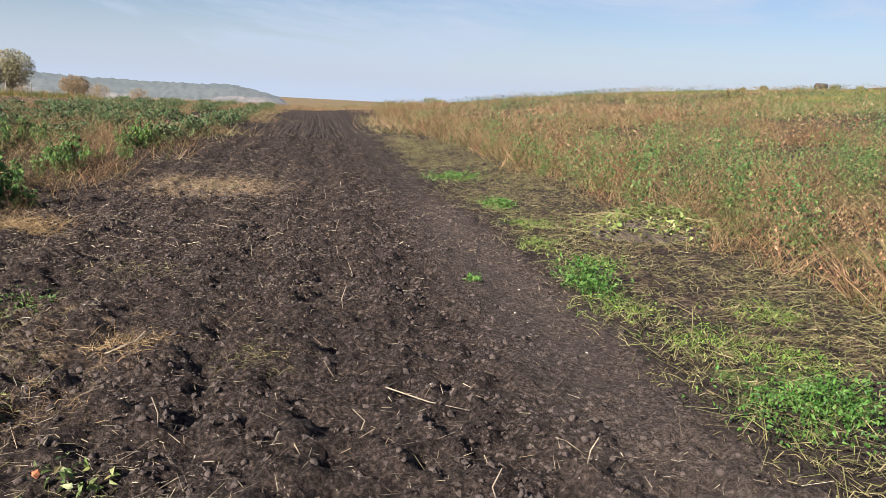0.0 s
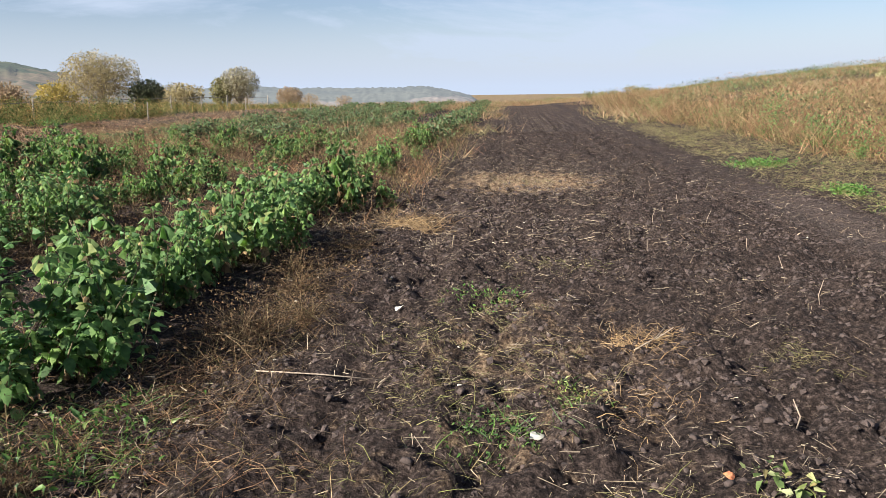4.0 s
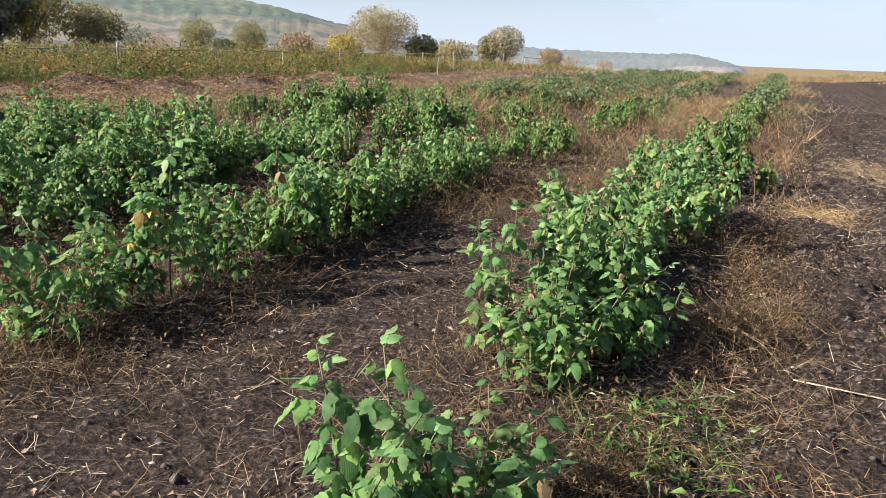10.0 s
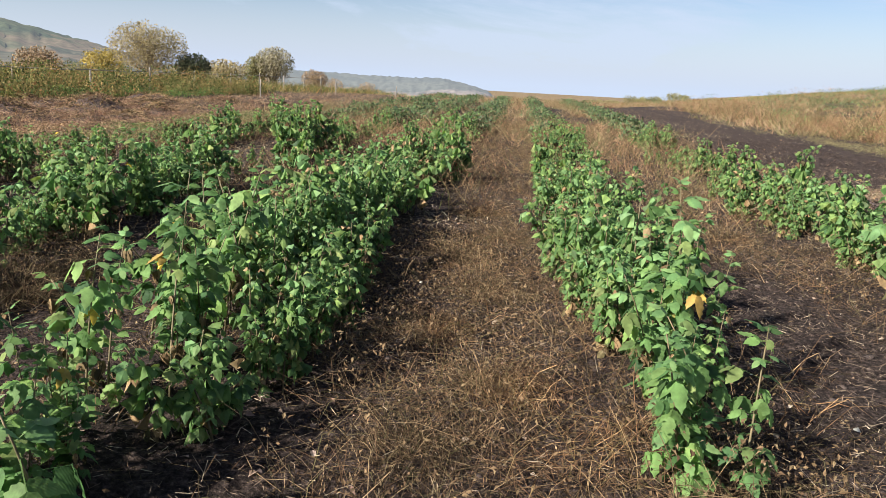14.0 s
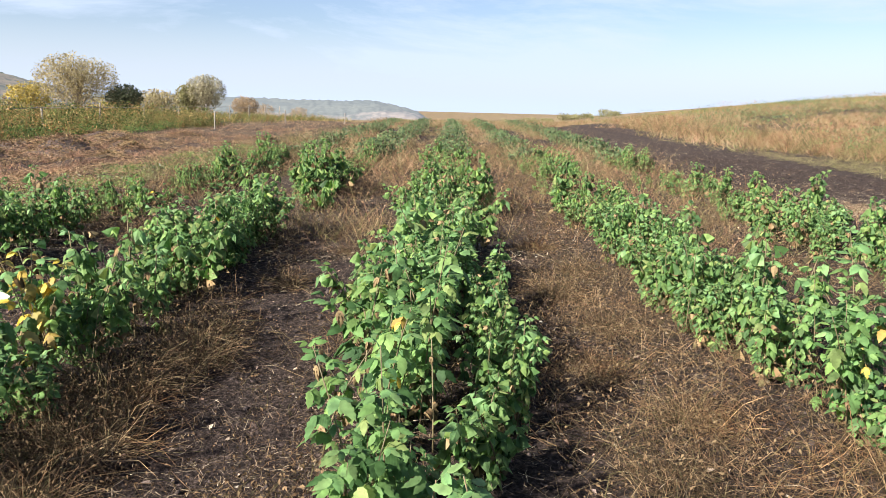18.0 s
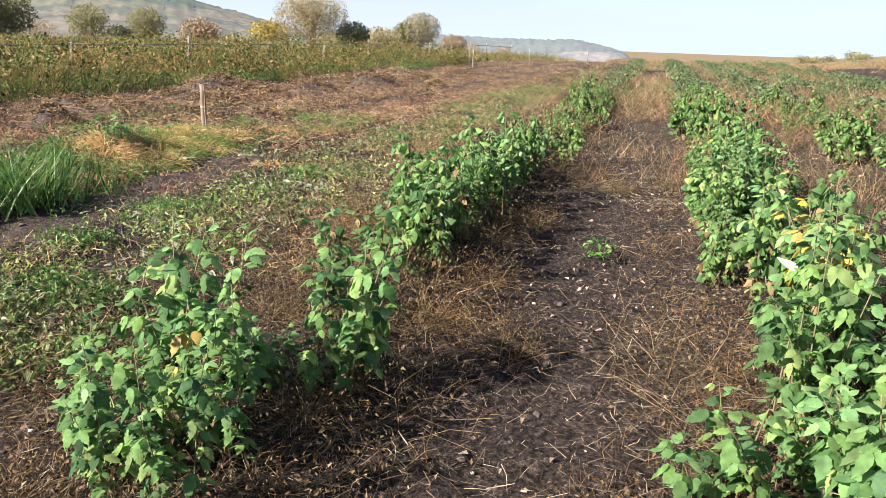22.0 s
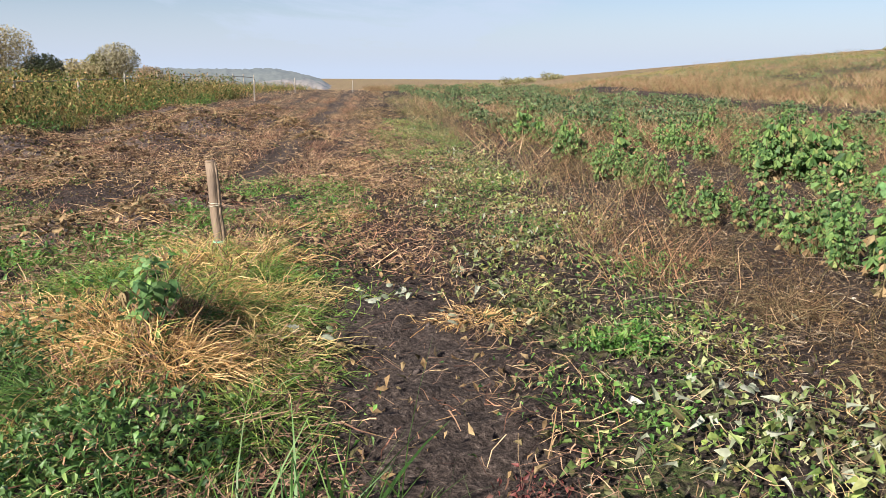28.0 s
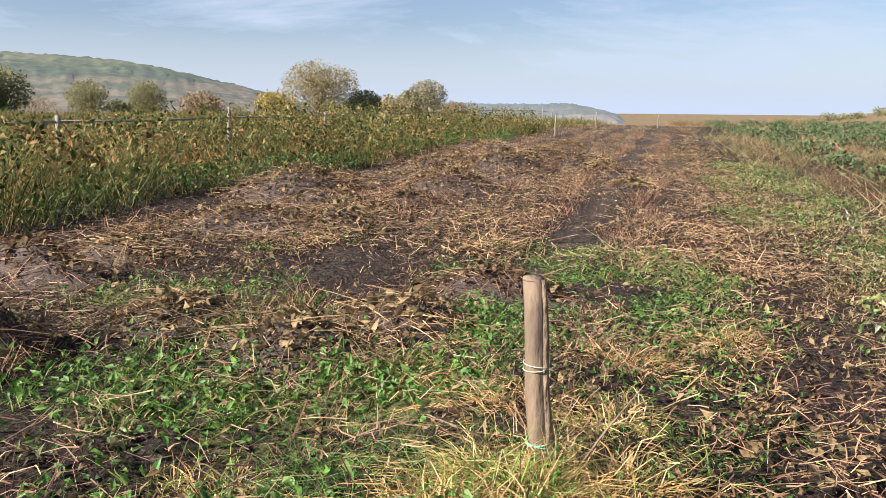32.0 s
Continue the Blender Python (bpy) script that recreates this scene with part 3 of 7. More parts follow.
def leaflet(length, width, droop, fold=0.25, y0=0.0, turn=0.0):
    """One pointed oval leaf blade along +y, folded on its midrib and hanging towards its tip."""
    s = np.array([0.0, 0.28, 0.62, 1.0])
    w = np.array([0.04, 0.50, 0.34, 0.0]) * width
    mid = np.stack([0 * s, s * length, -droop * length * s ** 2], 1)
    left = mid + np.stack([-w, 0 * s, fold * w - 0.06 * length * s], 1)
    right = mid + np.stack([w, 0 * s, fold * w - 0.06 * length * s], 1)
    v = np.concatenate([mid, left[1:3], right[1:3]])
    f = np.array([[0, 1, 4], [0, 6, 1], [1, 5, 4], [1, 2, 5], [1, 6, 7], [1, 7, 2], [2, 3, 5], [2, 7, 3]])
    c, q = math.cos(turn), math.sin(turn)
    v = v @ np.array([[c, q, 0], [-q, c, 0], [0, 0, 1]])
    return v + (0, y0, 0), f


def toothed_leaflet(length, width, droop, fold=0.25, y0=0.0, turn=0.0):
    """A fuller blade with a toothed edge and ribs that lift and sink between its veins."""
    s = np.array([0.0, 0.10, 0.20, 0.30, 0.42, 0.54, 0.66, 0.78, 0.89, 1.0])
    w = np.array([0.02, 0.30, 0.36, 0.49, 0.42, 0.47, 0.31, 0.30, 0.12, 0.0]) * width
    rib = np.array([0, 1, -1, 1, -1, 1, -1, 1, 0, 0]) * 0.035 * width
    m = len(s)
    mid = np.stack([0 * s, s * length, -droop * length * s ** 2], 1)
    edge = np.stack([0 * s, -0.035 * length + 0 * s, fold * w + rib - 0.10 * w * s], 1)
    left, right = mid + edge + np.stack([-w, 0 * s, 0 * s], 1), mid + edge + np.stack([w, 0 * s, 0 * s], 1)
    v = np.concatenate([mid, left[1:-1], right[1:-1]])
    f = [[0, 1, m], [0, 2 * m - 2, 1], [m - 2, m - 1, 2 * m - 3], [m - 2, 3 * m - 5, m - 1]]
    for i in range(1, m - 2):
        a, b = m + i - 1, 2 * m - 2 + i - 1
        f += [[i, i + 1, a + 1], [i, a + 1, a], [i, b, b + 1], [i, b + 1, i + 1]]
    c, q = math.cos(turn), math.sin(turn)
    v = v @ np.array([[c, q, 0], [-q, c, 0], [0, 0, 1]])
    return v + (0, y0, 0), np.array(f)


def small_leaf(length=1.0, width=0.6, droop=0.4, fold=0.35):
    """A leaf of four faces for what stays small."""
    v = np.array([(0, 0, 0), (-width / 2, 0.42 * length, fold * width / 2 - 0.15 * droop), (width / 2, 0.42 * length, fold * width / 2 - 0.15 * droop), (0, 0.45 * length, -0.2 * droop * length), (0, length, -droop * length)])
    return v, np.array([[0, 3, 1], [0, 2, 3], [1, 3, 4], [3, 2, 4]])


def three_leaf(size, droop):
    """A raspberry leaf of three small leaflets."""
    out = []
    for turn, s, y0 in ((0.0, 0.62, 0.42), (1.15, 0.5, 0.37), (-1.15, 0.5, 0.37)):
        v, f = small_leaf(size * s, size * s * 0.66, droop)
        q, w = math.cos(turn), math.sin(turn)
        out.append((v @ np.array([[q, w, 0], [-w, q, 0], [0, 0, 1]]) + (0, y0 * size, 0), f))
    return joined(out)


def compound_leaf(size, droop, five=False, blade=leaflet, hang=0.0):
    """Raspberry leaf: a stalk with an end leaflet and one or two pairs at its sides. hang: how far the blades bend down from the stalk, in radians."""
    st = size * 0.55
    pieces = []
    for k, s, back in [(0, 0.70, 0.0), (-1, 0.56, 0.12), (1, 0.56, 0.12)] + ([(-1, 0.46, 0.26), (1, 0.46, 0.26)] if five else []):
        v, f = blade(size * s, size * s * 0.56, droop, -0.06)
        co, si = math.cos(hang * (1 - 0.35 * abs(k))), math.sin(hang * (1 - 0.35 * abs(k)))
        turn_down = np.array([[1, 0, 0], [0, co, -si], [0, si, co]])
        ca, sa = math.cos(k * 1.3), math.sin(k * 1.3)
        pieces.append((v @ turn_down @ np.array([[ca, sa, 0], [-sa, ca, 0], [0, 0, 1]]) + (0, st - size * back, 0), f))
    stalk = np.array([[-0.0016, 0, 0], [0.0016, 0, 0], [0.0014, st, 0.0], [-0.0014, st, 0.0]])
    pieces.append((stalk, np.array([[0, 1, 2], [0, 2, 3]])))
    return joined(pieces)


def tube(points, radii, sides=5):
    """A tapered round limb through points."""
    points, radii = np.asarray(points, float), np.asarray(radii, float)
    d = np.gradient(points, axis=0)
    d /= np.linalg.norm(d, axis=1, keepdims=True) + 1e-9
    ref = np.array([0.31, 0.95, 0.05])
    a = np.cross(d, ref)
    a /= np.linalg.norm(a, axis=1, keepdims=True) + 1e-9
    b = np.cross(d, a)
    ang = np.arange(sides) * 2 * np.pi / sides
    ring = points[:, None] + radii[:, None, None] * (a[:, None] * np.cos(ang)[None, :, None] + b[:, None] * np.sin(ang)[None, :, None])
    f = []
    for i in range(len(points) - 1):
        for j in range(sides):
            f.append([i * sides + j, i * sides + (j + 1) % sides, (i + 1) * sides + (j + 1) % sides, (i + 1) * sides + j])
    v = np.concatenate([ring.reshape(-1, 3), points[:1], points[-1:]])
    n, m = len(v) - 2, len(v) - 1
    for j in range(sides):
        f.append([n, (j + 1) % sides, j, j])
        f.append([m, (len(points) - 1) * sides + j, (len(points) - 1) * sides + (j + 1) % sides, m])
    tri = []
    for q in f:
        tri.append([q[0], q[1], q[2]])
        if q[3] not in (q[0], q[2]):
            tri.append([q[0], q[2], q[3]])
    return v, np.array(tri)


def on_land(x, y, lift=0.0):
    x, y = np.asarray(x, float), np.asarray(y, float)
    return np.stack([x, y, land(x, y) + lift], -1)


# ---------------------------------------------------------------- ground
def growing(a, b, n, power=2.6):
    return a + (b - a) * (np.linspace(0, 1, n + 1)[1:] ** power)


gx = np.concatenate([growing(-22.5, -3000, 46)[::-1], np.arange(-22.5, -1.9, 0.068), np.arange(-1.9, 4.0, 0.034), np.arange(4.0, 6.01, 0.068), growing(6, 3000, 60)])
gy = np.concatenate([growing(1.5, -60, 16)[::-1], np.arange(1.5, 9.0, 0.036), np.arange(9.0, 12.5, 0.060), np.arange(12.5, 26, 0.14), growing(26, 3000, 80)])
GX, GY = np.meshgrid(gx, gy)
GZ = land(GX, GY)
nx_, ny_ = len(gx), len(gy)
idx = np.arange(nx_ * ny_).reshape(ny_, nx_)
quads = np.stack([idx[:-1, :-1], idx[:-1, 1:], idx[1:, 1:], idx[1:, :-1]], -1).reshape(-1, 4)
ground_mesh = raw_mesh("ground", np.stack([GX, GY, GZ], -1).reshape(-1, 3), quads, M["ground"], True)


GREEN_SPOTS = [(-16.6, 13.2, 0.7, 0.5), (-15.3, 12.3, 0.9, 0.6), (-14.3, 17.5, 0.5, 2.2), (-17.6, 10.4, 1.4, 0.9), (-16.6, 10.8, 0.8, 0.7),
               (-15.6, 6.0, 0.9, 1.6), (-13.9, 6.3, 0.7, 1.0), (-13.7, 8.6, 0.8, 1.5), (4.0, 6.8, 0.5, 1.2), (4.4, 4.2, 0.8, 0.9), (4.4, 11.3, 0.4, 0.9), (4.4, 15.0, 0.8, 1.2)]


def path_bare(x, y):
    """The trodden bare path that leads past the post: 1 on it."""
    mid = -14.45 - 0.07 * (y - 4.5)
    return np.exp(-((x - mid) / 0.42) ** 4) * step(3.0, 4.0, y) * step(10.1, 9.0, y)


def lane(x, y, u, w):
    """A lane of the mown field that runs along it at u, w wide."""
    return np.exp(-((x - 0.037 * (y - 14) - u - 0.05 * np.sin(y * 0.8)) / w) ** 2)


def tracks(x, y):
    """The trodden lanes between the rows of stalks."""
    return np.clip(lane(x, y, -16.27, 0.26) + 0.8 * lane(x, y, -18.1, 0.22) + 0.6 * lane(x, y, -19.9, 0.25), 0, 1) * step(10.5, 12.0, y)


def zones(x, y):
    """Weights of litter, of green cover and of the tan grassland at a place."""
    straw_field = band(x, -21.4, -14.2, 0.5)
    verge = step(3.6, 4.3, x)
    between = band(x, -13.5, -1.2, 0.5) * (0.16 + 0.16 * step(6, 12, y))
    near_soil = band(x, -1.2, 3.8, 0.4) * (0.24 + 0.10 * step(6, 14, y) + 0.06 * step(20, 60, y))
    patch = 0.45 * blob(x, y, 0.2, 13.0, 1.0, 1.2) + 0.2 * blob(x, y, 0.0, 5.0, 1.0, 2.0)
    soil_patch = 0.9 * blob(x, y, -14.55, 6.0, 0.5, 3.2) + 0.5 * blob(x, y, -11.6, 4.2, 1.0, 1.5)
    # Litter rises far off: more straw, and distance haze put into the ground colour.
    litter = straw_field * (0.12 + 0.36 * step(13, 22, y)) * (1 - 0.6 * tracks(x, y)) + verge * 0.40 + between + near_soil + patch - 0.5 * soil_patch
    green = sum(0.34 * blob(x, y, *s) for s in GREEN_SPOTS)
    green = green + 0.40 * step(26, 36, x - 0.1 * y) + 0.42 * step(-21, -22.5, x) + 0.20 * verge * band(y, 2, 60, 4) + 0.30 * step(14, 30, x) + 0.10 * straw_field + 0.10 * tracks(x, y) + 0.12 * band(x, -14.2, -12.2, 0.4)
    litter, green = litter * (1 - 0.8 * path_bare(x, y)), green * (1 - path_bare(x, y))
    past = step(66, 74, y)
    litter, green = litter * (1 - past) + 0.1 * past, green * (1 - past) + 0.22 * past
    tan = np.maximum(0.30 * step(5, 9, x), 0.62 * past)
    packed = 0.8 * tracks(x, y) + band(x, 2.95, 3.8, 0.25) * step(14, 9, y) + 0.7 * path_bare(x, y)
    return np.clip(np.stack([litter, green, tan, packed], -1), 0, 1)


zone_layer = ground_mesh.color_attributes.new("zone", "FLOAT_COLOR", "POINT")
zone_layer.data.foreach_set("color", zones(GX, GY).astype(np.float32).ravel())
tagged(new("ground", ground_mesh), "dark ploughed soil with straw litter and grassy verges", "field", kind="structure")


# ---------------------------------------------------------------- distant hills
def far_hill(name, label, az0, az1, near, far, base, profile, material, seed, rough=2.0, na=220, nr=26):
    """A hill seen far off: a sheet that climbs from its foot to a crest given as (azimuth, elevation angle)."""
    az = np.linspace(az0, az1, na)
    crest = np.interp(az, [p[0] for p in profile], [p[1] for p in profile])
    s = np.linspace(0, 1, nr)
    A, Sg = np.meshgrid(np.radians(az), s)
    dist = near + (far - near) * Sg
    top = 1.5 + far * np.tan(np.radians(crest))[None]
    z = base + (top - base) * (0.25 * Sg + 0.75 * step(0.0, 1.0, Sg))
    z = z + rough * (fbm(A * 260 + seed, Sg * 22 + seed, 4, 0.6) - 0.5) * step(0.15, 0.5, Sg)
    v = np.stack([np.sin(A) * dist - 6, np.cos(A) * dist, z], -1).reshape(-1, 3)
    back = np.stack([np.sin(A[-1]) * (far + 60) - 6, np.cos(A[-1]) * (far + 60), 0 * A[-1] + base], -1)
    v = np.concatenate([v, back])
    i = np.arange(na * (nr + 1)).reshape(nr + 1, na)
    f = np.stack([i[:-1, :-1], i[:-1, 1:], i[1:, 1:], i[1:, :-1]], -1).reshape(-1, 4)
    return tagged(new(name, raw_mesh(name, v, f, material, True)), label, "hill", kind="structure")


def hill_material(name, stops, z0, z1, scale, haze, glow):
    """Bands of meadow, autumn wood and forest up a hill, ragged by noise; an emission stands in for the haze of
    distance.
    """
    m = bpy.data.materials.new(name)
    m.use_nodes = True
    n, l = m.node_tree.nodes, m.node_tree.links
    b = n["Principled BSDF"]
    geo = n.new("ShaderNodeNewGeometry")
    sep = n.new("ShaderNodeSeparateXYZ")
    l.new(geo.outputs["Position"], sep.inputs[0])
    up = n.new("ShaderNodeMapRange")
    up.inputs["From Min"].default_value, up.inputs["From Max"].default_value = z0, z1
    l.new(sep.outputs["Z"], up.inputs["Value"])
    a, c = n.new("ShaderNodeTexNoise"), n.new("ShaderNodeTexNoise")
    a.inputs["Scale"].default_value, a.inputs["Detail"].default_value, a.inputs["Roughness"].default_value = scale, 5, 0.55
    c.inputs["Scale"].default_value, c.inputs["Detail"].default_value = scale * 11, 4
    mp = n.new("ShaderNodeMapping")
    mp.inputs["Scale"].default_value = (1, 1, 3.0)
    l.new(geo.outputs["Position"], mp.inputs["Vector"])
    l.new(mp.outputs["Vector"], a.inputs["Vector"])
    l.new(geo.outputs["Position"], c.inputs["Vector"])
    ad = n.new("ShaderNodeMath")
    ad.operation = "MULTIPLY_ADD"
    ad.inputs[1].default_value = 1.5
    l.new(a.outputs["Fac"], ad.inputs[0])
    l.new(up.outputs["Result"], ad.inputs[2])
    sh = n.new("ShaderNodeMath")
    sh.operation = "SUBTRACT"
    sh.inputs[1].default_value = 0.75
    l.new(ad.outputs[0], sh.inputs[0])
    r = ramp_node(n, stops)
    l.new(sh.outputs[0], r.inputs["Fac"])
    mr = n.new("ShaderNodeMapRange")
    mr.inputs["From Min"].default_value, mr.inputs["From Max"].default_value = 0.35, 0.65
    mr.inputs["To Min"].default_value, mr.inputs["To Max"].default_value = 0.78, 1.18
    l.new(c.outputs["Fac"], mr.inputs["Value"])
    mx = n.new("ShaderNodeMix")
    mx.data_type, mx.blend_type = "RGBA", "MULTIPLY"
    mx.inputs["Factor"].default_value = 1.0
    l.new(r.outputs["Color"], mx.inputs["A"])
    l.new(mr.outputs["Result"], mx.inputs["B"])
    l.new(mx.outputs["Result"], b.inputs["Base Color"])
    b.inputs["Roughness"].default_value, b.inputs["Specular IOR Level"].default_value = 1.0, 0.0
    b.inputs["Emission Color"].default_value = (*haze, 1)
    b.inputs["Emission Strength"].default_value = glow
    return m


# Greyed stops and a bluish emission put the haze into these two hills.
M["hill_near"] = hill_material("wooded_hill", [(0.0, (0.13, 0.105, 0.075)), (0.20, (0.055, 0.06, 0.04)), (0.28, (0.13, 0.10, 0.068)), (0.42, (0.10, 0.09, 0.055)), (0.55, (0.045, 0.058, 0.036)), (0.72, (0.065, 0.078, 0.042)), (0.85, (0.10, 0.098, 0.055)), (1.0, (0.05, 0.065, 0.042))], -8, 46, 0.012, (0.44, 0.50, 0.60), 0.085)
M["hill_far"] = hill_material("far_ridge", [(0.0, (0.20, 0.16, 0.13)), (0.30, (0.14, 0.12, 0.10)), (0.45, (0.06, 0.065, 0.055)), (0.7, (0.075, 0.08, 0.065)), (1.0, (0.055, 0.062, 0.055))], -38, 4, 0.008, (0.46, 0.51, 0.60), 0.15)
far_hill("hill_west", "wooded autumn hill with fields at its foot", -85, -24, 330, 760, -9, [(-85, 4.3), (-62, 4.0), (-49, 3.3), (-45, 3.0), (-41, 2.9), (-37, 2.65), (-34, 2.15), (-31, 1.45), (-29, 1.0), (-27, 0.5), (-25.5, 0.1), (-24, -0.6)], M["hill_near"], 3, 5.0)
M["hill_east"] = hill_material("stubble_ridge", [(0.0, (0.22, 0.23, 0.25)), (0.22, (0.13, 0.08, 0.055)), (0.45, (0.17, 0.11, 0.07)), (0.62, (0.24, 0.17, 0.10)), (0.8, (0.15, 0.105, 0.07)), (1.0, (0.22, 0.17, 0.11))], 8, 27, 0.012, (0.5, 0.55, 0.62), 0.0)
far_hill("ridge_east", "tan ploughed ridge beyond the hillside", 33, 92, 250, 460, 4, [(33, 0.9), (36, 1.55), (41.7, 2.28), (45.4, 2.68), (48.9, 3.05), (54.4, 3.42), (65, 3.9), (92, 4.0)], M["hill_east"], 21, 1.2)
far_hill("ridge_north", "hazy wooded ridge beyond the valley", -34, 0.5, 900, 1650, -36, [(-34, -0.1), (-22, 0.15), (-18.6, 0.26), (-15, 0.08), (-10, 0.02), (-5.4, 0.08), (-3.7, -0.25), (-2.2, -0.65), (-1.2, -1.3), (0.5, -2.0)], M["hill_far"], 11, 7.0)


# ---------------------------------------------------------------- trees
def tree(name, label, x, y, tall, wide, leaf, limbs=9, clumps=2600, clump=0.42, bushy=0.0, thin=0.35, seed=1):
    """A broad tree: a short trunk that forks into a fan of tapered limbs, and a crown of many small leaf tufts with gaps."""
    rng = np.random.default_rng(seed)
    base = float(height(x, y)) - 0.3
    e = group_of(name, label, "tree", (x, y, base), "valley trees")
    pieces = []
    fork = tall * (0.06 if bushy else 0.14)
    pieces.append(tube([(0, 0, 0), (0.05, 0.02, fork)], [tall * 0.035, tall * 0.03], 7))
    tips = []
    for k in range(limbs):
        az, spread_ = rng.random() * 2 * np.pi, rng.uniform(0.12, 0.95)
        end = np.array([math.cos(az) * wide * 0.43 * spread_, math.sin(az) * wide * 0.43 * spread_, tall * (0.92 - 0.42 * spread_ ** 2) * rng.uniform(0.85, 1.0)])
        mid = np.array([end[0] * 0.38, end[1] * 0.38, fork + (end[2] - fork) * 0.5])
        pts = [np.array([0, 0, fork * 0.6]), mid, end]
        q = np.linspace(0, 1, 6)[:, None]
        pts = (1 - q) ** 2 * pts[0] + 2 * q * (1 - q) * pts[1] + q ** 2 * pts[2]
        pieces.append(tube(pts, np.linspace(tall * 0.016, tall * 0.003, 6), 5))
        for _ in range(4):
            i = rng.integers(2, 5)
            tip = pts[i] + rng.normal(0, 1, 3) * (wide * 0.11, wide * 0.11, tall * 0.08) + (0, 0, tall * 0.07)
            pieces.append(tube([pts[i], (pts[i] + tip) / 2 + (0, 0, 0.02 * tall), tip], [tall * 0.006, tall * 0.004, tall * 0.0015], 4))
            tips.append(tip)
    v, f = joined(pieces)
    part("trunk", raw_mesh("trunk", v, f, M["bark"], True), e)
    clumps = int(clumps * 0.95)
    n = clumps * 3
    d = rng.normal(size=(n, 3))
    d /= np.linalg.norm(d, axis=1, keepdims=True)
    r = rng.random(n) ** 0.42
    low = 0.05 if bushy else 0.16
    p = d * r[:, None] * (wide / 2, wide / 2, tall * (1 - low) / 2) + (0, 0, tall * (1 + low) / 2)
    lump = fbm(d[:, 0] * 2.3 + seed * 3.1 + 9, d[:, 1] * 2.3 + d[:, 2] * 2.9 + seed + 9, 3)
    keep = (lump + 0.25 * (1 - r) > thin + 0.12 * rng.random(n)) & (r < 0.72 + 0.55 * lump)
    p = p[keep][:clumps]
    tv, tf = small_leaf(1.0, 0.62, 0.3)
    two = joined([(tv, tf), (tv @ np.array([[0.3, 0.9, 0.3], [-0.9, 0.3, 0.2], [0, 0.3, -0.9]]), tf)])
    v, f = scattered(two, p, turns(len(p), 0.9, rng), clump * rng.uniform(0.6, 1.35, len(p)) * 0.90)
    part("crown", raw_mesh("crown", v, f, leaf), e)
    m = clumps // 14
    start = p[:m] * (0.72, 0.72, 0.80) + (0, 0, tall * 0.04)
    out = (p[:m] - (0, 0, tall * 0.12)) / np.linalg.norm(p[:m] - (0, 0, tall * 0.12), axis=1, keepdims=True) + (0, 0, 0.5)
    part("twig_spray", raw_mesh("twig_spray", *ribbons(start, out, rng.uniform(0.08, 0.16, m) * tall, np.full(m, tall * 0.0020), rng.normal(0, 0.1, m), 2, 0.3), M["bark"]), e, "fine bare twigs", kind="stuff")
    return e


tree("willow_tree", "broad leafless-looking willow with a tan rounded crown", -66, 124, 9.9, 13.0, M["tree_leaf"], 18, 6500, 0.27, 0, 0.22, 2)
tree("dark_shrub", "dense dark green shrub beside the willow", -59.5, 126, 5.2, 6.0, M["tree_leaf_dark"], 7, 2600, 0.34, 1, 0.12, 3)
tree("willow_tree", "grey-leaved willow standing in the valley", -71, 205, 11.2, 11.5, M["tree_leaf_grey"], 12, 4200, 0.40, 0, 0.20, 4)
tree("dark_shrub", "olive bush leaning on the grey willow", -75.5, 203, 8.5, 6.0, M["tree_leaf_olive"], 7, 1400, 0.55, 1, 0.2, 14)
tree("round_tree", "small round rust-brown tree", -103, 368, 10.5, 13.5, M["tree_leaf_rust"], 8, 2600, 0.58, 1, 0.08, 5)
tree("round_tree", "round olive tree of a pair", -161, 212, 12.0, 12.0, M["tree_leaf_olive"], 9, 3200, 0.48, 1, 0.12, 6)
tree("round_tree", "round olive tree of a pair beside a dark bush", -176, 205, 12.0, 13.0, M["tree_leaf_olive"], 9, 3200, 0.48, 1, 0.12, 7)
tree("dark_shrub", "low dark bush between the pair of trees", -166, 206, 6.0, 7.5, M["tree_leaf_dark"], 6, 1000, 0.6, 1, 0.1, 8)
tree("bush", "wide tan bush in the meadow", -138, 205, 8.5, 13.0, M["tree_leaf_rust"], 8, 1600, 0.65, 1, 0.18, 9)
tree("bush", "low golden bush beside the willow", -76, 128, 5.5, 8.0, M["tree_leaf_gold"], 6, 1300, 0.42, 1, 0.2, 10)
tree("bush", "sparse tan bush behind the dark shrub", -60, 142, 5.0, 9.0, M["tree_leaf"], 6, 1200, 0.42, 1, 0.25, 15)
tree("golden_willow", "yellowing willow at the edge of the wood", -96, 77, 10.0, 13.0, M["tree_leaf_gold"], 14, 6500, 0.30, 1, 0.10, 11)
tree("golden_willow", "olive willow beside the yellowing one", -92, 85, 7.0, 9.0, M["tree_leaf_olive"], 9, 3200, 0.34, 1, 0.10, 16)
tree("alder_tree", "tall dark alder with an open leafy crown", -99, 64, 18.0, 15.0, M["tree_leaf_alder"], 14, 5400, 0.75, 1, 0.06, 12)
tree("alder_tree", "tall olive alder with an open crown", -103, 58, 19.0, 15.0, M["tree_leaf_alder"], 14, 5400, 0.78, 1, 0.06, 13)
tree("alder_tree", "dark alder at the edge of the wood", -95, 71, 16.0, 11.0, M["tree_leaf_alder"], 12, 5000, 0.70, 1, 0.06, 17)
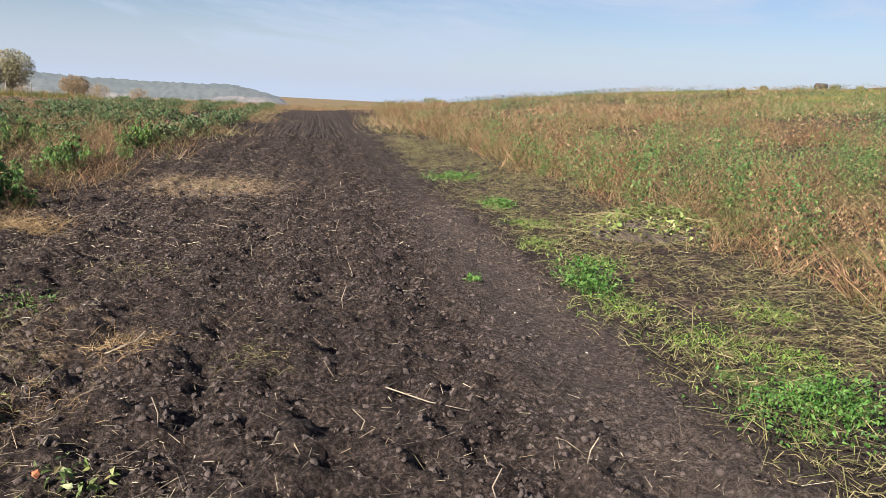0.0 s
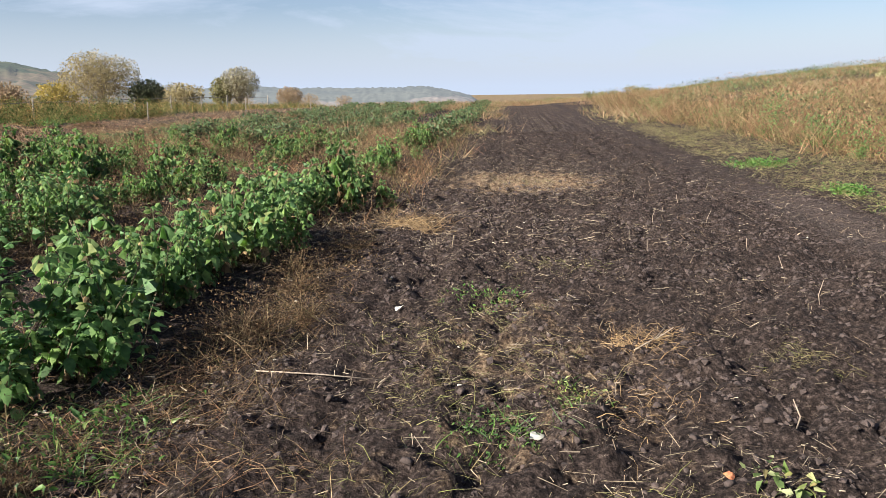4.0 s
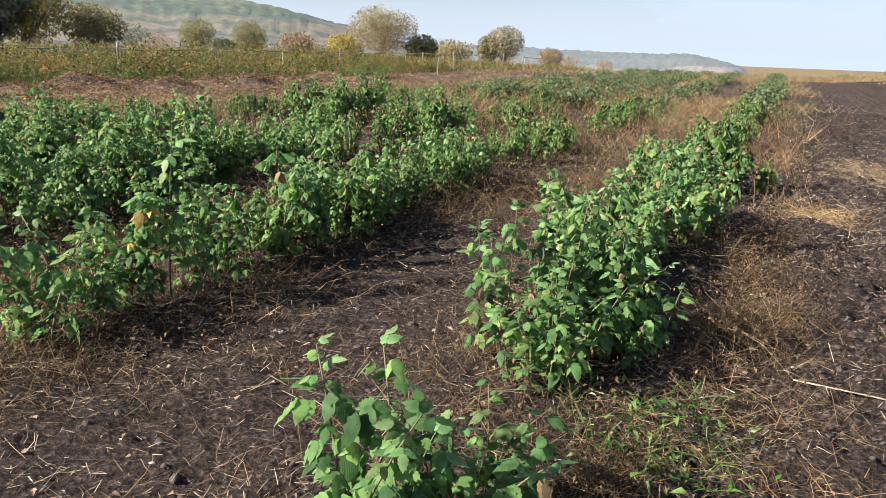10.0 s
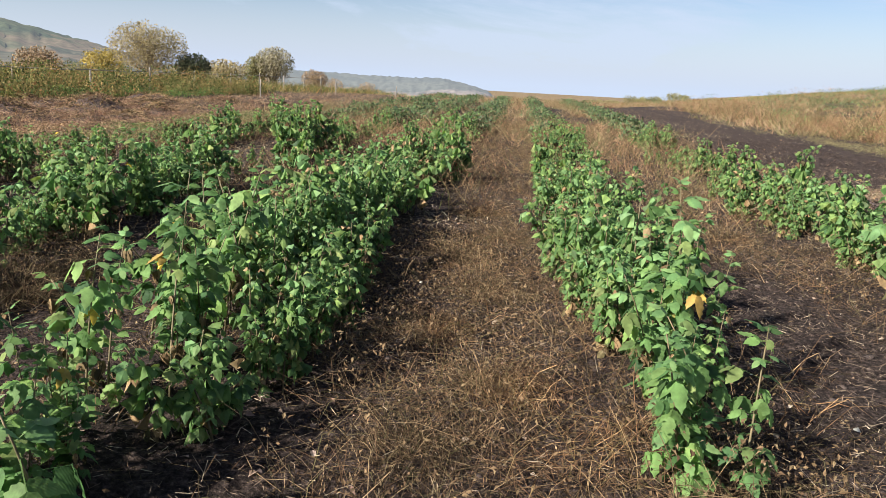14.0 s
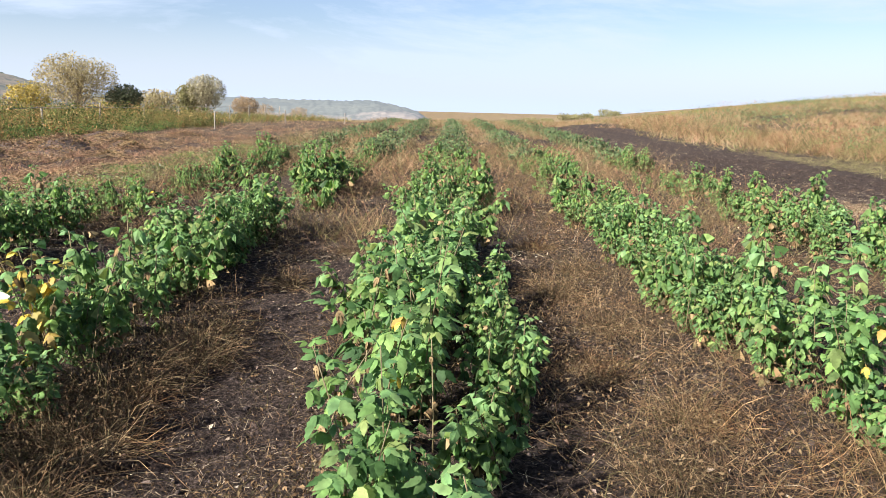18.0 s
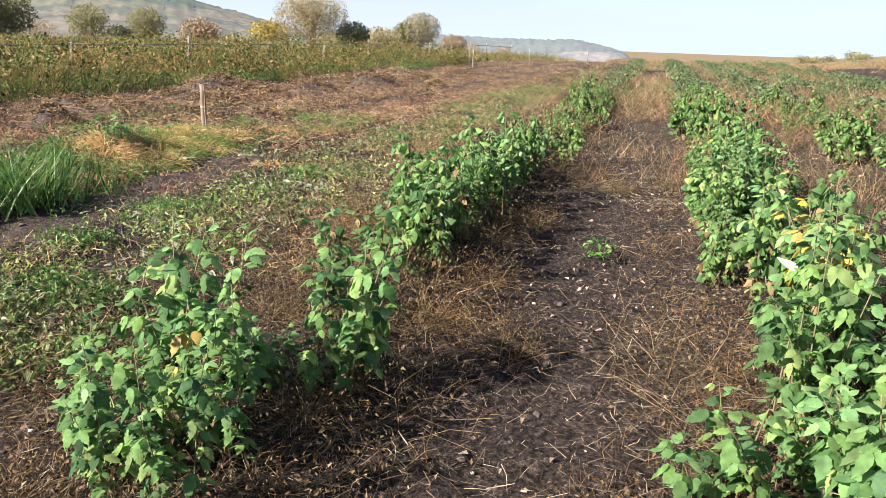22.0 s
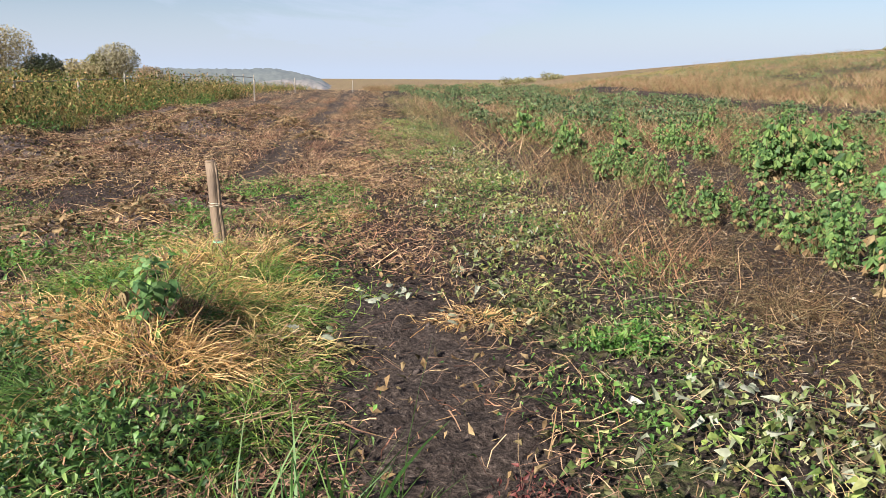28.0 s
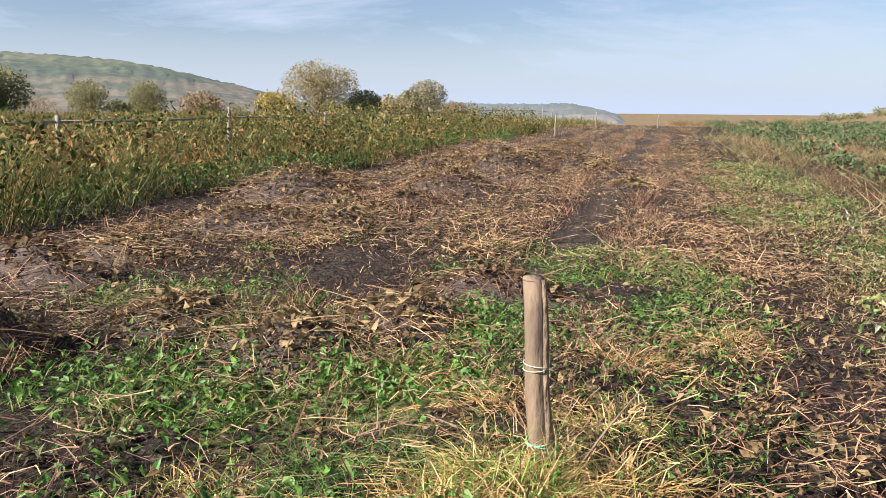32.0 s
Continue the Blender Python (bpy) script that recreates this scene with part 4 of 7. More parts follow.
for k, (az, far_, tall_, kind_) in enumerate([(-56, 150, 8, "tree_leaf_rust"), (-50, 210, 9, "tree_leaf"), (-46, 230, 8, "tree_leaf_rust"), (-44.2, 300, 11, "tree_leaf_dark"), (-42.5, 330, 9, "tree_leaf_rust"), (-36, 300, 7, "tree_leaf_gold"), (-32, 300, 7, "tree_leaf_rust"), (-30.5, 260, 5, "tree_leaf_olive"), (-24, 320, 8, "tree_leaf_gold"), (-22.8, 420, 14, "tree_leaf_olive"), (-18, 300, 6, "tree_leaf_rust"), (-13.5, 420, 8, "tree_leaf_rust"), (-11, 450, 7, "tree_leaf_rust")]):
    tree("bush", "autumn bush in the valley meadow", math.sin(radians(az)) * far_ - 6, math.cos(radians(az)) * far_, tall_, tall_ * 1.6, M[kind_], 5, 900, 0.04 * tall_ + 0.14, 1, 0.16, 30 + k)

# ---------------------------------------------------------------- raspberry rows
TOOTHED = toothed_leaflet
LEAVES = [raw_mesh("leaf", *compound_leaf(0.172, 0.14, False, TOOTHED, 0.70), M["leaf"], True), raw_mesh("leaf", *compound_leaf(0.165, 0.18, True, TOOTHED, 0.85), M["leaf"], True),
          raw_mesh("leaf", *compound_leaf(0.186, 0.20, False, TOOTHED, 1.10), M["leaf"], True), raw_mesh("leaf", *compound_leaf(0.150, 0.12, True, TOOTHED, 0.45), M["leaf"], True)]
YOUNG = [raw_mesh("leaf", *compound_leaf(0.15, 0.15, True, TOOTHED, 0.45), M["leaf_young"], True), raw_mesh("leaf", *compound_leaf(0.135, 0.10, True, TOOTHED, 0.25), M["leaf_young"], True)]
YELLOW = [raw_mesh("leaf", *compound_leaf(0.18, 0.3, False, TOOTHED, 0.9), M["leaf_yellow"], True), raw_mesh("leaf", *compound_leaf(0.15, 0.25, True, TOOTHED, 0.6), M["leaf_yellow"], True)]
DRY = [raw_mesh("leaf", *compound_leaf(0.13, 0.6, True, TOOTHED, 1.3), M["leaf_dry"], True)]
PALE = [raw_mesh("leaf", *leaflet(0.11, 0.085, 0.25), M["leaf_pale"])]


def leaf_pose(p, az, pitch, size, roll=0.0):
    return Matrix.Translation(p) @ Matrix.Rotation(az, 4, "Z") @ Matrix.Rotation(pitch, 4, "X") @ Matrix.Rotation(roll, 4, "Y") @ Matrix.Scale(size, 4)


def cane_line(rng, tall, lean):
    az = rng.random() * 2 * np.pi
    base = rng.normal(0, 0.11, 2)
    q = np.linspace(0, 1, 6)
    x = base[0] + math.cos(az) * lean * q ** 1.6
    y = base[1] + math.sin(az) * lean * q ** 1.6
    return np.stack([x, y, tall * q * (1 - 0.06 * q)], 1)


def bush_plan(seed, tall, canes, per_cane, wide=0.25):
    """Lines of canes and poses of leaves for one raspberry plant."""
    rng = np.random.default_rng(seed)
    lines, leaves = [], []
    for _ in range(canes):
        pts = cane_line(rng, tall * rng.uniform(0.40, 1.10), wide * rng.uniform(0.1, 1.1))
        lines.append(pts)
        n = max(5, int(1.72 * per_cane * rng.uniform(0.7, 1.2)))
        turn = rng.random() * 6.28
        for i in range(n):
            q = 0.14 + 0.86 * ((i + rng.random()) / n) ** 0.85
            k = min(4, int(q * 5))
            p = pts[k] + (pts[k + 1] - pts[k]) * (q * 5 - k)
            turn += 2.4 + rng.normal(0, 0.3)
            top = q > 0.9
            leaves.append((Vector(p), turn, radians(rng.uniform(10, 60) if top else rng.uniform(-30, 35)), rng.uniform(0.30, 0.56) if top else rng.uniform(0.38, 0.90), rng.normal(0, 0.28), q))
    return lines, leaves


def raspberry(seed, tall, canes, per_cane, turned=0.0, label="leafy green raspberry plant in a row"):
    """A plant whose canes and leaves are parts of their own. turned: share of leaves gone yellow or brown."""
    rng = np.random.default_rng(seed + 500)
    e = group_of("raspberry_plant", label, "raspberry plant", (0, 0, 0), "raspberry rows")
    lines, leaves = bush_plan(seed, tall, canes, per_cane)
    for pts in lines:
        part("cane", raw_mesh("cane", *tube(pts, np.linspace(0.0055, 0.002, 6), 5), M["cane"], True), e)
    for p, az, pitch, size, roll, q in leaves:
        u = rng.random()
        kind = LEAVES[rng.integers(4)]
        if q > 0.80 and rng.random() < 0.40:
            kind = YOUNG[rng.integers(2)]
        if u < turned * q:
            kind = YELLOW[rng.integers(2)]
        elif u < abs(turned) or (q < 0.40 and u < 0.40):
            kind = DRY[0] if rng.random() < 0.6 else YELLOW[1] if rng.random() < 0.08 else kind
        part("leaf", kind, e, m=leaf_pose(p, az, pitch, size, roll))
    return e


def raspberry_mass(seed, tall, canes, per_cane, turned=0.03, far=False):
    """The same plant farther off: canes in one mesh, foliage in another."""
    rng = np.random.default_rng(seed + 900)
    e = group_of("raspberry_plant", "leafy green raspberry plant farther along a row", "raspberry plant", (0, 0, 0), "raspberry rows")
    lines, leaves = bush_plan(seed, tall, canes, per_cane)
    v, f = joined([tube(pts, np.linspace(0.007, 0.003, 6), 4) for pts in lines])
    part("cane_stand", raw_mesh("cane_stand", v, f, M["cane"], True), e, kind="stuff")
    green, dry, young = [], [], []
    forms = [three_leaf(0.16, 0.5), three_leaf(0.145, 0.8), three_leaf(0.175, 0.95)] if far else [three_leaf(0.168, 0.7), compound_leaf(0.160, 0.18, True, leaflet, 0.75), compound_leaf(0.175, 0.2, False, leaflet, 1.0)]
    for p, az, pitch, size, roll, q in leaves:
        tv, tf = forms[rng.integers(3)]
        mat = np.array(leaf_pose(p, az, pitch, size, roll))
        (dry if rng.random() < turned + (0.25 if q < 0.35 else 0) else young if q > 0.82 and not far and rng.random() < 0.4 else green).append((tv @ mat[:3, :3].T + mat[:3, 3], tf))
    part("foliage", raw_mesh("foliage", *joined(green), M["leaf_mass"]), e, kind="stuff")
    if young:
        part("young_foliage", raw_mesh("young_foliage", *joined(young), M["leaf_young"]), e, "light green young leaves", kind="stuff")
    if dry:
        part("dry_foliage", raw_mesh("dry_foliage", *joined(dry), M["leaf_dry"]), e, "withered brown leaves", kind="stuff")
    return e


def placed(x, y, turn, size, sink=0.02):
    return pose(float(x), float(y), float(land(x, y)) - sink, 0, 0, turn) @ Matrix.Scale(size, 4)


NEAR_KINDS = [raspberry(1, 0.98, 6, 19, -0.05), raspberry(2, 0.88, 6, 18, -0.08), raspberry(3, 0.78, 5, 18, -0.04), raspberry(4, 1.02, 5, 21, 0.05),
              raspberry(5, 0.66, 5, 15), raspberry(6, 0.92, 7, 16, -0.02)]
DENSE_KINDS = [raspberry_mass(31, 1.0, 7, 21), raspberry_mass(32, 0.9, 7, 20), raspberry_mass(33, 0.8, 6, 20, 0.08), raspberry_mass(34, 1.05, 6, 22), raspberry_mass(35, 0.68, 5, 18), raspberry_mass(36, 0.95, 8, 18, 0.08)]
YELLOW_KIND = raspberry(7, 0.98, 6, 15, 0.45, "raspberry plant with yellow and brown upper leaves")
BROWN_KIND = raspberry(8, 0.88, 5, 14, -0.25, "raspberry plant with browning leaves among the green")
SMALL_KIND = raspberry(9, 0.42, 3, 9, -0.03, "short young raspberry shoot at the end of a row")
LOW_KIND = raspberry(10, 0.52, 5, 12, -0.06, "low drooping raspberry plant")
# each row: where its plants stand along it, sideways offset, kind and size
NEAR_ROWS = {
    0: [(2.5, 0.0, 4, 1.0), (2.75, 0.2, SMALL_KIND, 1.1), (3.0, 0.25, LOW_KIND, 0.85), (3.95, 0.10, 1, 0.72), (4.05, 0.15, LOW_KIND, 1.0), (4.25, -0.10, 0, 0.80), (4.5, 0.38, 2, 0.78), (4.4, 0.12, LOW_KIND, 1.3), (4.6, 0.3, LOW_KIND, 1.0), (4.75, 0.10, 1, 0.85), (5.15, 0.0, 4, 1.1), (5.6, 0.05, 1, 0.72), (6.2, 0.05, 4, 1.05), (6.7, 0.12, 2, 0.85), (7.3, 0.0, 1, 0.8), (7.75, 0.45, 3, 0.6), (7.9, 0.05, 0, 0.72), (8.5, 0.1, 2, 0.9), (9.1, 0.0, 5, 0.75), (9.6, 0.1, 1, 0.8)],
    1: [(3.3, 0.10, 4, 0.9), (3.65, 0.05, 1, 0.9), (4.0, 0.0, 3, 0.85), (4.4, 0.15, 0, 0.85), (4.75, -0.02, 5, 0.85), (5.2, 0.1, 2, 1.05), (5.6, 0.02, 0, 0.8), (6.1, 0.08, 1, 0.9), (6.6, 0.0, 5, 0.85), (7.1, 0.1, 3, 0.75), (7.6, 0.05, 0, 0.8), (8.2, 0.3, 1, 0.85), (8.8, 0.05, 2, 0.95), (9.4, 0.0, 5, 0.8)],
    2: [(2.35, 0.02, 2, 0.85), (2.5, 0.30, SMALL_KIND, 1.2), (2.75, -0.12, 5, 0.85), (3.15, 0.02, 1, 0.95), (3.6, -0.05, BROWN_KIND, 0.95), (4.1, 0.12, 3, 0.9), (4.55, 0.0, BROWN_KIND, 1.0), (5.0, 0.1, 0, 0.92), (5.5, -0.05, 5, 1.0), (5.75, -0.45, 3, 0.75), (6.0, 0.05, 1, 1.0), (6.6, 0.0, 2, 1.05), (7.1, 0.1, 0, 0.85), (7.7, 0.0, 5, 0.9), (8.3, 0.05, 1, 0.95), (8.9, -0.05, 3, 0.8), (9.5, 0.05, 0, 0.85)],
    3: [(2.75, 0.15, 5, 0.98), (3.0, 0.30, 1, 1.02), (3.2, 0.0, 2, 1.1), (3.35, 0.35, 0, 0.95), (3.0, -0.35, LOW_KIND, 0.95), (3.55, 0.02, 0, 1.0), (3.85, 0.10, 5, 1.05), (3.95, 0.4, 2, 0.9), (4.35, 0.15, YELLOW_KIND, 0.95), (4.75, 0.20, 1, 0.95), (5.3, 0.25, 2, 1.0), (6.3, 0.1, 4, 1.0), (6.8, 0.15, 1, 0.95), (7.2, 0.1, BROWN_KIND, 1.05), (7.7, 0.2, 0, 0.9), (8.2, 0.15, 5, 0.95), (8.8, 0.1, 3, 0.85), (9.4, 0.12, 1, 1.0)],
    4: [(2.40, 0.10, 0, 0.80), (2.58, -0.22, 5, 0.78), (2.75, 0.15, 1, 0.85), (2.95, -0.10, 3, 0.80), (3.15, -0.40, 4, 0.95), (3.3, -0.02, 2, 0.80), (3.5, 0.28, 4, 0.85), (4.35, 0.0, BROWN_KIND, 0.80), (5.1, 0.05, BROWN_KIND, 0.85), (5.6, 0.0, 1, 0.9), (6.2, 0.08, 2, 1.0), (6.9, 0.0, 4, 1.0), (7.6, 0.05, 1, 0.95), (8.2, 0.1, 5, 0.9), (8.8, 0.0, 2, 1.05), (9.4, 0.05, 0, 0.8)],
}
used_kinds = set()
for k, plants in NEAR_ROWS.items():
    for y, off, kind, size in plants:
        ob = (NEAR_KINDS if y < 4.65 else DENSE_KINDS)[kind] if type(kind) is int else kind
        m = placed(row_x(k, y) + off, y, random.uniform(0, 360), size * random.uniform(0.95, 1.17))
        if ob.name not in used_kinds:
            used_kinds.add(ob.name)
            ob.matrix_basis = m
        else:
            copy_thing(ob, m)
# more plants that fill the rows out between those
for k, plants in NEAR_ROWS.items():
    for (y0, _, _, _), (y1, _, _, _) in zip(plants[4:-1], plants[5:]):
        y, off = (y0 + y1) / 2 + random.uniform(-0.08, 0.08), random.choice((-0.3, 0.28, -0.2, 0.22))
        for off in (() if y < 5.2 else (off * 0.7, -off * 0.7) if 0 < k < 4 else (off * 0.6,)):
            copy_thing(DENSE_KINDS[random.randrange(6)], placed(row_x(k, y) + off, y + random.uniform(-0.16, 0.16), random.uniform(0, 360), random.uniform(0.72, 1.08)))
for y, off in [(3.55, 0.42), (3.95, 0.52), (4.35, 0.48), (4.8, 0.56), (5.25, 0.50), (5.7, 0.55), (6.2, 0.46), (6.7, 0.40)]:
    copy_thing(DENSE_KINDS[random.randrange(6)], placed(row_x(2, y) + off, y, random.uniform(0, 360), random.uniform(0.68, 0.88)))
part("leaf", PALE[0], YELLOW_KIND, "pale upturned leaf", leaf_pose(Vector((0.1, -0.1, 0.5)), 3.0, 0.6, 1.1))

FAR_KINDS = [raspberry_mass(21, 0.86, 6, 18, 0.08, True), raspberry_mass(22, 0.76, 7, 16, 0.1, True), raspberry_mass(23, 0.66, 5, 17, 0.2, True), raspberry_mass(24, 0.95, 5, 18, 0.08, True), raspberry_mass(25, 0.55, 5, 15, 0.3, True)]
GAPS = [(0, 12.3, 13.2), (0, 17.5, 19.0), (1, 13.0, 14.2), (2, 15.0, 15.8), (4, 12.0, 12.8), (3, 10.4, 11.2), (1, 20, 21.2)]
count = 0
for k in range(5):
    y = 9.95
    while y < 21.5:
        if not any(g == k and a < y < b for g, a, b in GAPS):
            ob = FAR_KINDS[random.randrange(5)]
            m = placed(row_x(k, y) + random.gauss(0.04, 0.22), y, random.uniform(0, 360), random.choice((0.6, 0.75, 0.85, 0.95, 1.05, 1.15)) * random.uniform(0.9, 1.05) * (1.0 - 0.018 * (y - 10)) * (0.92 if k == 4 and y > 11 else 0.98))
            if count < 5:
                FAR_KINDS[count].matrix_basis = m
            else:
                copy_thing(ob, m)
            count += 1
        y += random.uniform(0.22, 0.42)

# the far ends of the rows, too many plants to count
far_leaf = small_leaf(0.095, 0.07, 0.5)
places = []
for k in range(5):
    n = 9000
    y = 21.3 + 44 * RNG.random(n) ** 1.45
    clump = fbm(y * 0.9 + 40 * k, y * 0 + k, 2)
    keep = clump > 0.36 + 0.005 * (y - 22)
    y, clump = y[keep], clump[keep]
    x = row_x(k, y) + RNG.normal(0.05, 0.24, len(y))
    places.append(on_land(x, y) + np.stack([0 * x, 0 * x, RNG.random(len(x)) ** 0.7 * (0.05 + 0.62 * clump)], 1))
places = np.concatenate(places)
stuff("raspberry_foliage", raw_mesh("raspberry_foliage", *scattered(far_leaf, places, turns(len(places), 0.6), RNG.uniform(0.7, 1.3, len(places))), M["leaf_far"]), "green raspberry foliage at the far ends of the rows", "raspberry row")

# ---------------------------------------------------------------- weeds
def tufts(centres, per, reach, tall, width, upright, bend, seg=3, taper=0.3, curl=0.06):
    """Many stalks that spring from each centre. upright: 0 lies flat, 1 stands."""
    n = len(centres) * per
    c = np.repeat(centres, per, 0)
    xy = c[:, :2] + RNG.normal(0, 1, (n, 2)) * reach
    base = np.concatenate([xy, land(xy[:, 0], xy[:, 1])[:, None] - 0.01], 1)
    az = RNG.random(n) * 2 * np.pi
    up = np.clip(upright + RNG.normal(0, 0.25, n), 0.05, 1.6)
    way = np.stack([np.cos(az), np.sin(az), up * 1.8], 1)
    size = np.repeat(centres[:, 2] if centres.shape[1] > 2 else np.ones(len(centres)), per)
    length = tall * size * RNG.uniform(0.45, 1.15, n)
    return ribbons(base, way, length, width * RNG.uniform(0.6, 1.4, n), bend * RNG.uniform(0.3, 1.5, n), seg, taper, None, curl)


def sown(n, x0, x1, y0, y1, mask=None, power=1.0):
    """Random places in a rectangle, thinned by mask(x, y)."""
    x = RNG.uniform(x0, x1, n)
    y = y0 + (y1 - y0) * RNG.random(n) ** power
    if mask is not None:
        keep = RNG.random(n) < mask(x, y)
        x, y = x[keep], y[keep]
    return np.stack([x, y], 1)


def row_gap(x, y):
    """How far a place lies from the middle of the nearest raspberry row."""
    return np.min([np.abs(x - row_x(k, y)) for k in range(5)], axis=0)


def seed_heads(centres, per, reach, tall, size):
    """Small dry tufts of leaf and seed up the stalks."""
    n = len(centres) * per
    c = np.repeat(centres, per, 0)
    xy = c[:, :2] + RNG.normal(0, 1, (n, 2)) * reach
    scale = np.repeat(centres[:, 2] if centres.shape[1] > 2 else np.ones(len(centres)), per)
    p = np.concatenate([xy, (land(xy[:, 0], xy[:, 1]) + tall * scale * (0.08 + 0.92 * RNG.random(n) ** 0.8))[:, None]], 1)
    return scattered(small_leaf(1.0, 0.55, 0.4), p, turns(n, 0.9), size * RNG.uniform(0.5, 1.5, n))


def with_size(c, lo=0.7, hi=1.2, freq=0.8):
    s = lo + (hi - lo) * np.clip((fbm(c[:, 0] * freq + 50, c[:, 1] * freq, 3) - 0.3) * 2.5, 0, 1)
    return np.concatenate([c, s[:, None]], 1)


def aisle_mask(x, y):
    """Dead weeds grow along the feet of the rows and over most aisles, with bare soil left in patches."""
    d = row_gap(x, y)
    clump = fbm(x * 0.9 + 7, y * 0.55, 3)
    bare = blob(x, y, -3.7, 4.6, 0.55, 2.6) + blob(x, y, -8.2, 5.0, 0.45, 3.0) + blob(x, y, -10.5, 5.6, 0.55, 4.5) + blob(x, y, -3.5, 2.0, 1.2, 1.2)
    heavy = blob(x, y, -5.9, 4.5, 0.5, 3.5) + blob(x, y, -8.75, 4.6, 0.35, 2.0) + blob(x, y, -1.75, 5.4, 0.3, 0.9) + blob(x, y, -12.1, 6.0, 0.45, 2.6) + blob(x, y, -11.15, 5.0, 0.35, 2.6) + blob(x, y, -11.9, 3.3, 0.5, 1.2) + blob(x, y, -9.75, 3.4, 0.3, 1.2) + 0.6 * band(x, -6.6, -5.0, 0.3) * step(9, 13, y)
    foot = np.exp(-((d - 0.30) / 0.26) ** 2) * (0.25 + 1.2 * np.clip(fbm(x * 0.6 + 31, y * 0.45, 2) - 0.3, 0, 1))
    return np.clip(0.30 + 2.2 * (clump - 0.45) - 1.0 * bare * (1 - 0.6 * foot) + 0.9 * heavy + 0.7 * foot, 0, 1)


c = with_size(sown(11500, -13.0, -1.3, 1.9, 30, aisle_mask, 2.1), 0.4, 1.45, 1.1)
c[:, 2] *= 1.0 + 0.35 * step(6, 10, c[:, 1])
v1 = tufts(c, 16, 0.12, 0.28, 0.0034, 0.7, 0.8, 3, 0.3, 0.24)
stuff("dry_weeds", raw_mesh("dry_weeds", *v1, M["dry_weed"]), "brown dead weeds matted between the raspberry rows", "dry weeds")
v2 = seed_heads(c, 14, 0.12, 0.28, 0.018)
stuff("dry_weed_leaves", raw_mesh("dry_weed_leaves", *v2, M["seed_head"]), "crumbled brown leaves and seed heads on dead weeds", "dry weeds")
c = with_size(sown(1700, -13.0, -1.2, 9.0, 30, lambda x, y: np.clip(0.25 + 2.4 * (fbm(x * 0.7 + 3, y * 0.4 + 9, 3) - 0.45), 0, 1), 1.3), 0.6, 1.2, 0.8)
stuff("row_weeds", raw_mesh("row_weeds", *tufts(c, 13, 0.13, 0.62, 0.0055, 1.1, 0.3, 2, 0.3, 0.08), M["rust_near"]), "standing rusty weeds grown through the raspberry rows", "dry weeds")
stuff("row_weed_leaves", raw_mesh("row_weed_leaves", *seed_heads(c, 10, 0.13, 0.62, 0.026), M["rust_near"]), "withered leaves on weeds in the raspberry rows", "dry weeds")
c = with_size(sown(7500, -13.2, 3.5, 17, 80, lambda x, y: np.clip(0.75 * step(0.42, 0.55, fbm(x * 0.5, y * 0.2, 3)) * (step(0.0, -0.8, x) + step(60, 66, y)) + 0.8 * step(62, 68, y), 0, 1), 1.0))
stuff("far_dry_weeds", raw_mesh("far_dry_weeds", *tufts(c, 14, 0.30, 0.62, 0.012, 0.9, 0.4, 1), M["red_weed"]), "rusty dry weeds over the far part of the rows", "dry weeds")


def straw_on(c, length, width, name, label, material, lift=0.02, tilt=0.12, seg=1, across=0.0):
    n = len(c)
    base = on_land(c[:, 0], c[:, 1], lift * 0.5) + np.stack([np.zeros(n), np.zeros(n), RNG.random(n) * lift], 1)
    az = np.where(RNG.random(n) < across, RNG.normal(0.25, 0.45, n) + np.pi * RNG.integers(0, 2, n), RNG.random(n) * 2 * np.pi)
    way = np.stack([np.cos(az), np.sin(az), RNG.normal(0, tilt, n)], 1)
    v, f = ribbons(base, way, length * (0.25 + RNG.exponential(0.45, n).clip(0, 1.8)), width * RNG.uniform(0.6, 1.5, n), RNG.normal(0, 0.15, n), seg, 0.5, np.stack([-np.sin(az), np.cos(az), RNG.normal(0, 0.5, n)], 1), 0.10)
    return stuff(name, raw_mesh(name, v, f, material), label, "straw")


# litter on the ploughed strip and in the aisles
def strip_litter(x, y):
    return (1 - 0.5 * step(1.0, 2.2, x)) * np.clip(0.26 + 0.25 * step(5, 8, y) + 1.6 * (fbm(x * 1.3, y * 1.1, 3) - 0.45) + 0.5 * blob(x, y, 0.0, 5.0, 1.2, 2.5) + 0.8 * blob(x, y, 0.3, 13, 1.2, 1.5), 0.05, 1)


straw_on(sown(120000, -14.0, 4.0, 1.9, 17, strip_litter, 1.9), 0.064, 0.0029, "straw_bits", "bits of pale straw and root on the soil", M["litter"], 0.04, 0.22, 1)
straw_on(sown(60000, -13.2, -1.4, 1.8, 13, lambda x, y: np.clip(0.25 + 1.3 * (fbm(x * 1.6 + 60, y * 1.4, 3) - 0.35), 0, 1), 1.7), 0.085, 0.0027, "aisle_stems", "thin dry stems and rootlets strewn between the rows", M["aisle_litter"], 0.05, 0.25, 2)
straw_on(sown(42000, -13.5, 4.0, 8, 40, strip_litter, 1.6), 0.10, 0.006, "straw_bits", "bits of pale straw on the far soil", M["litter"], 0.04, 0.25)

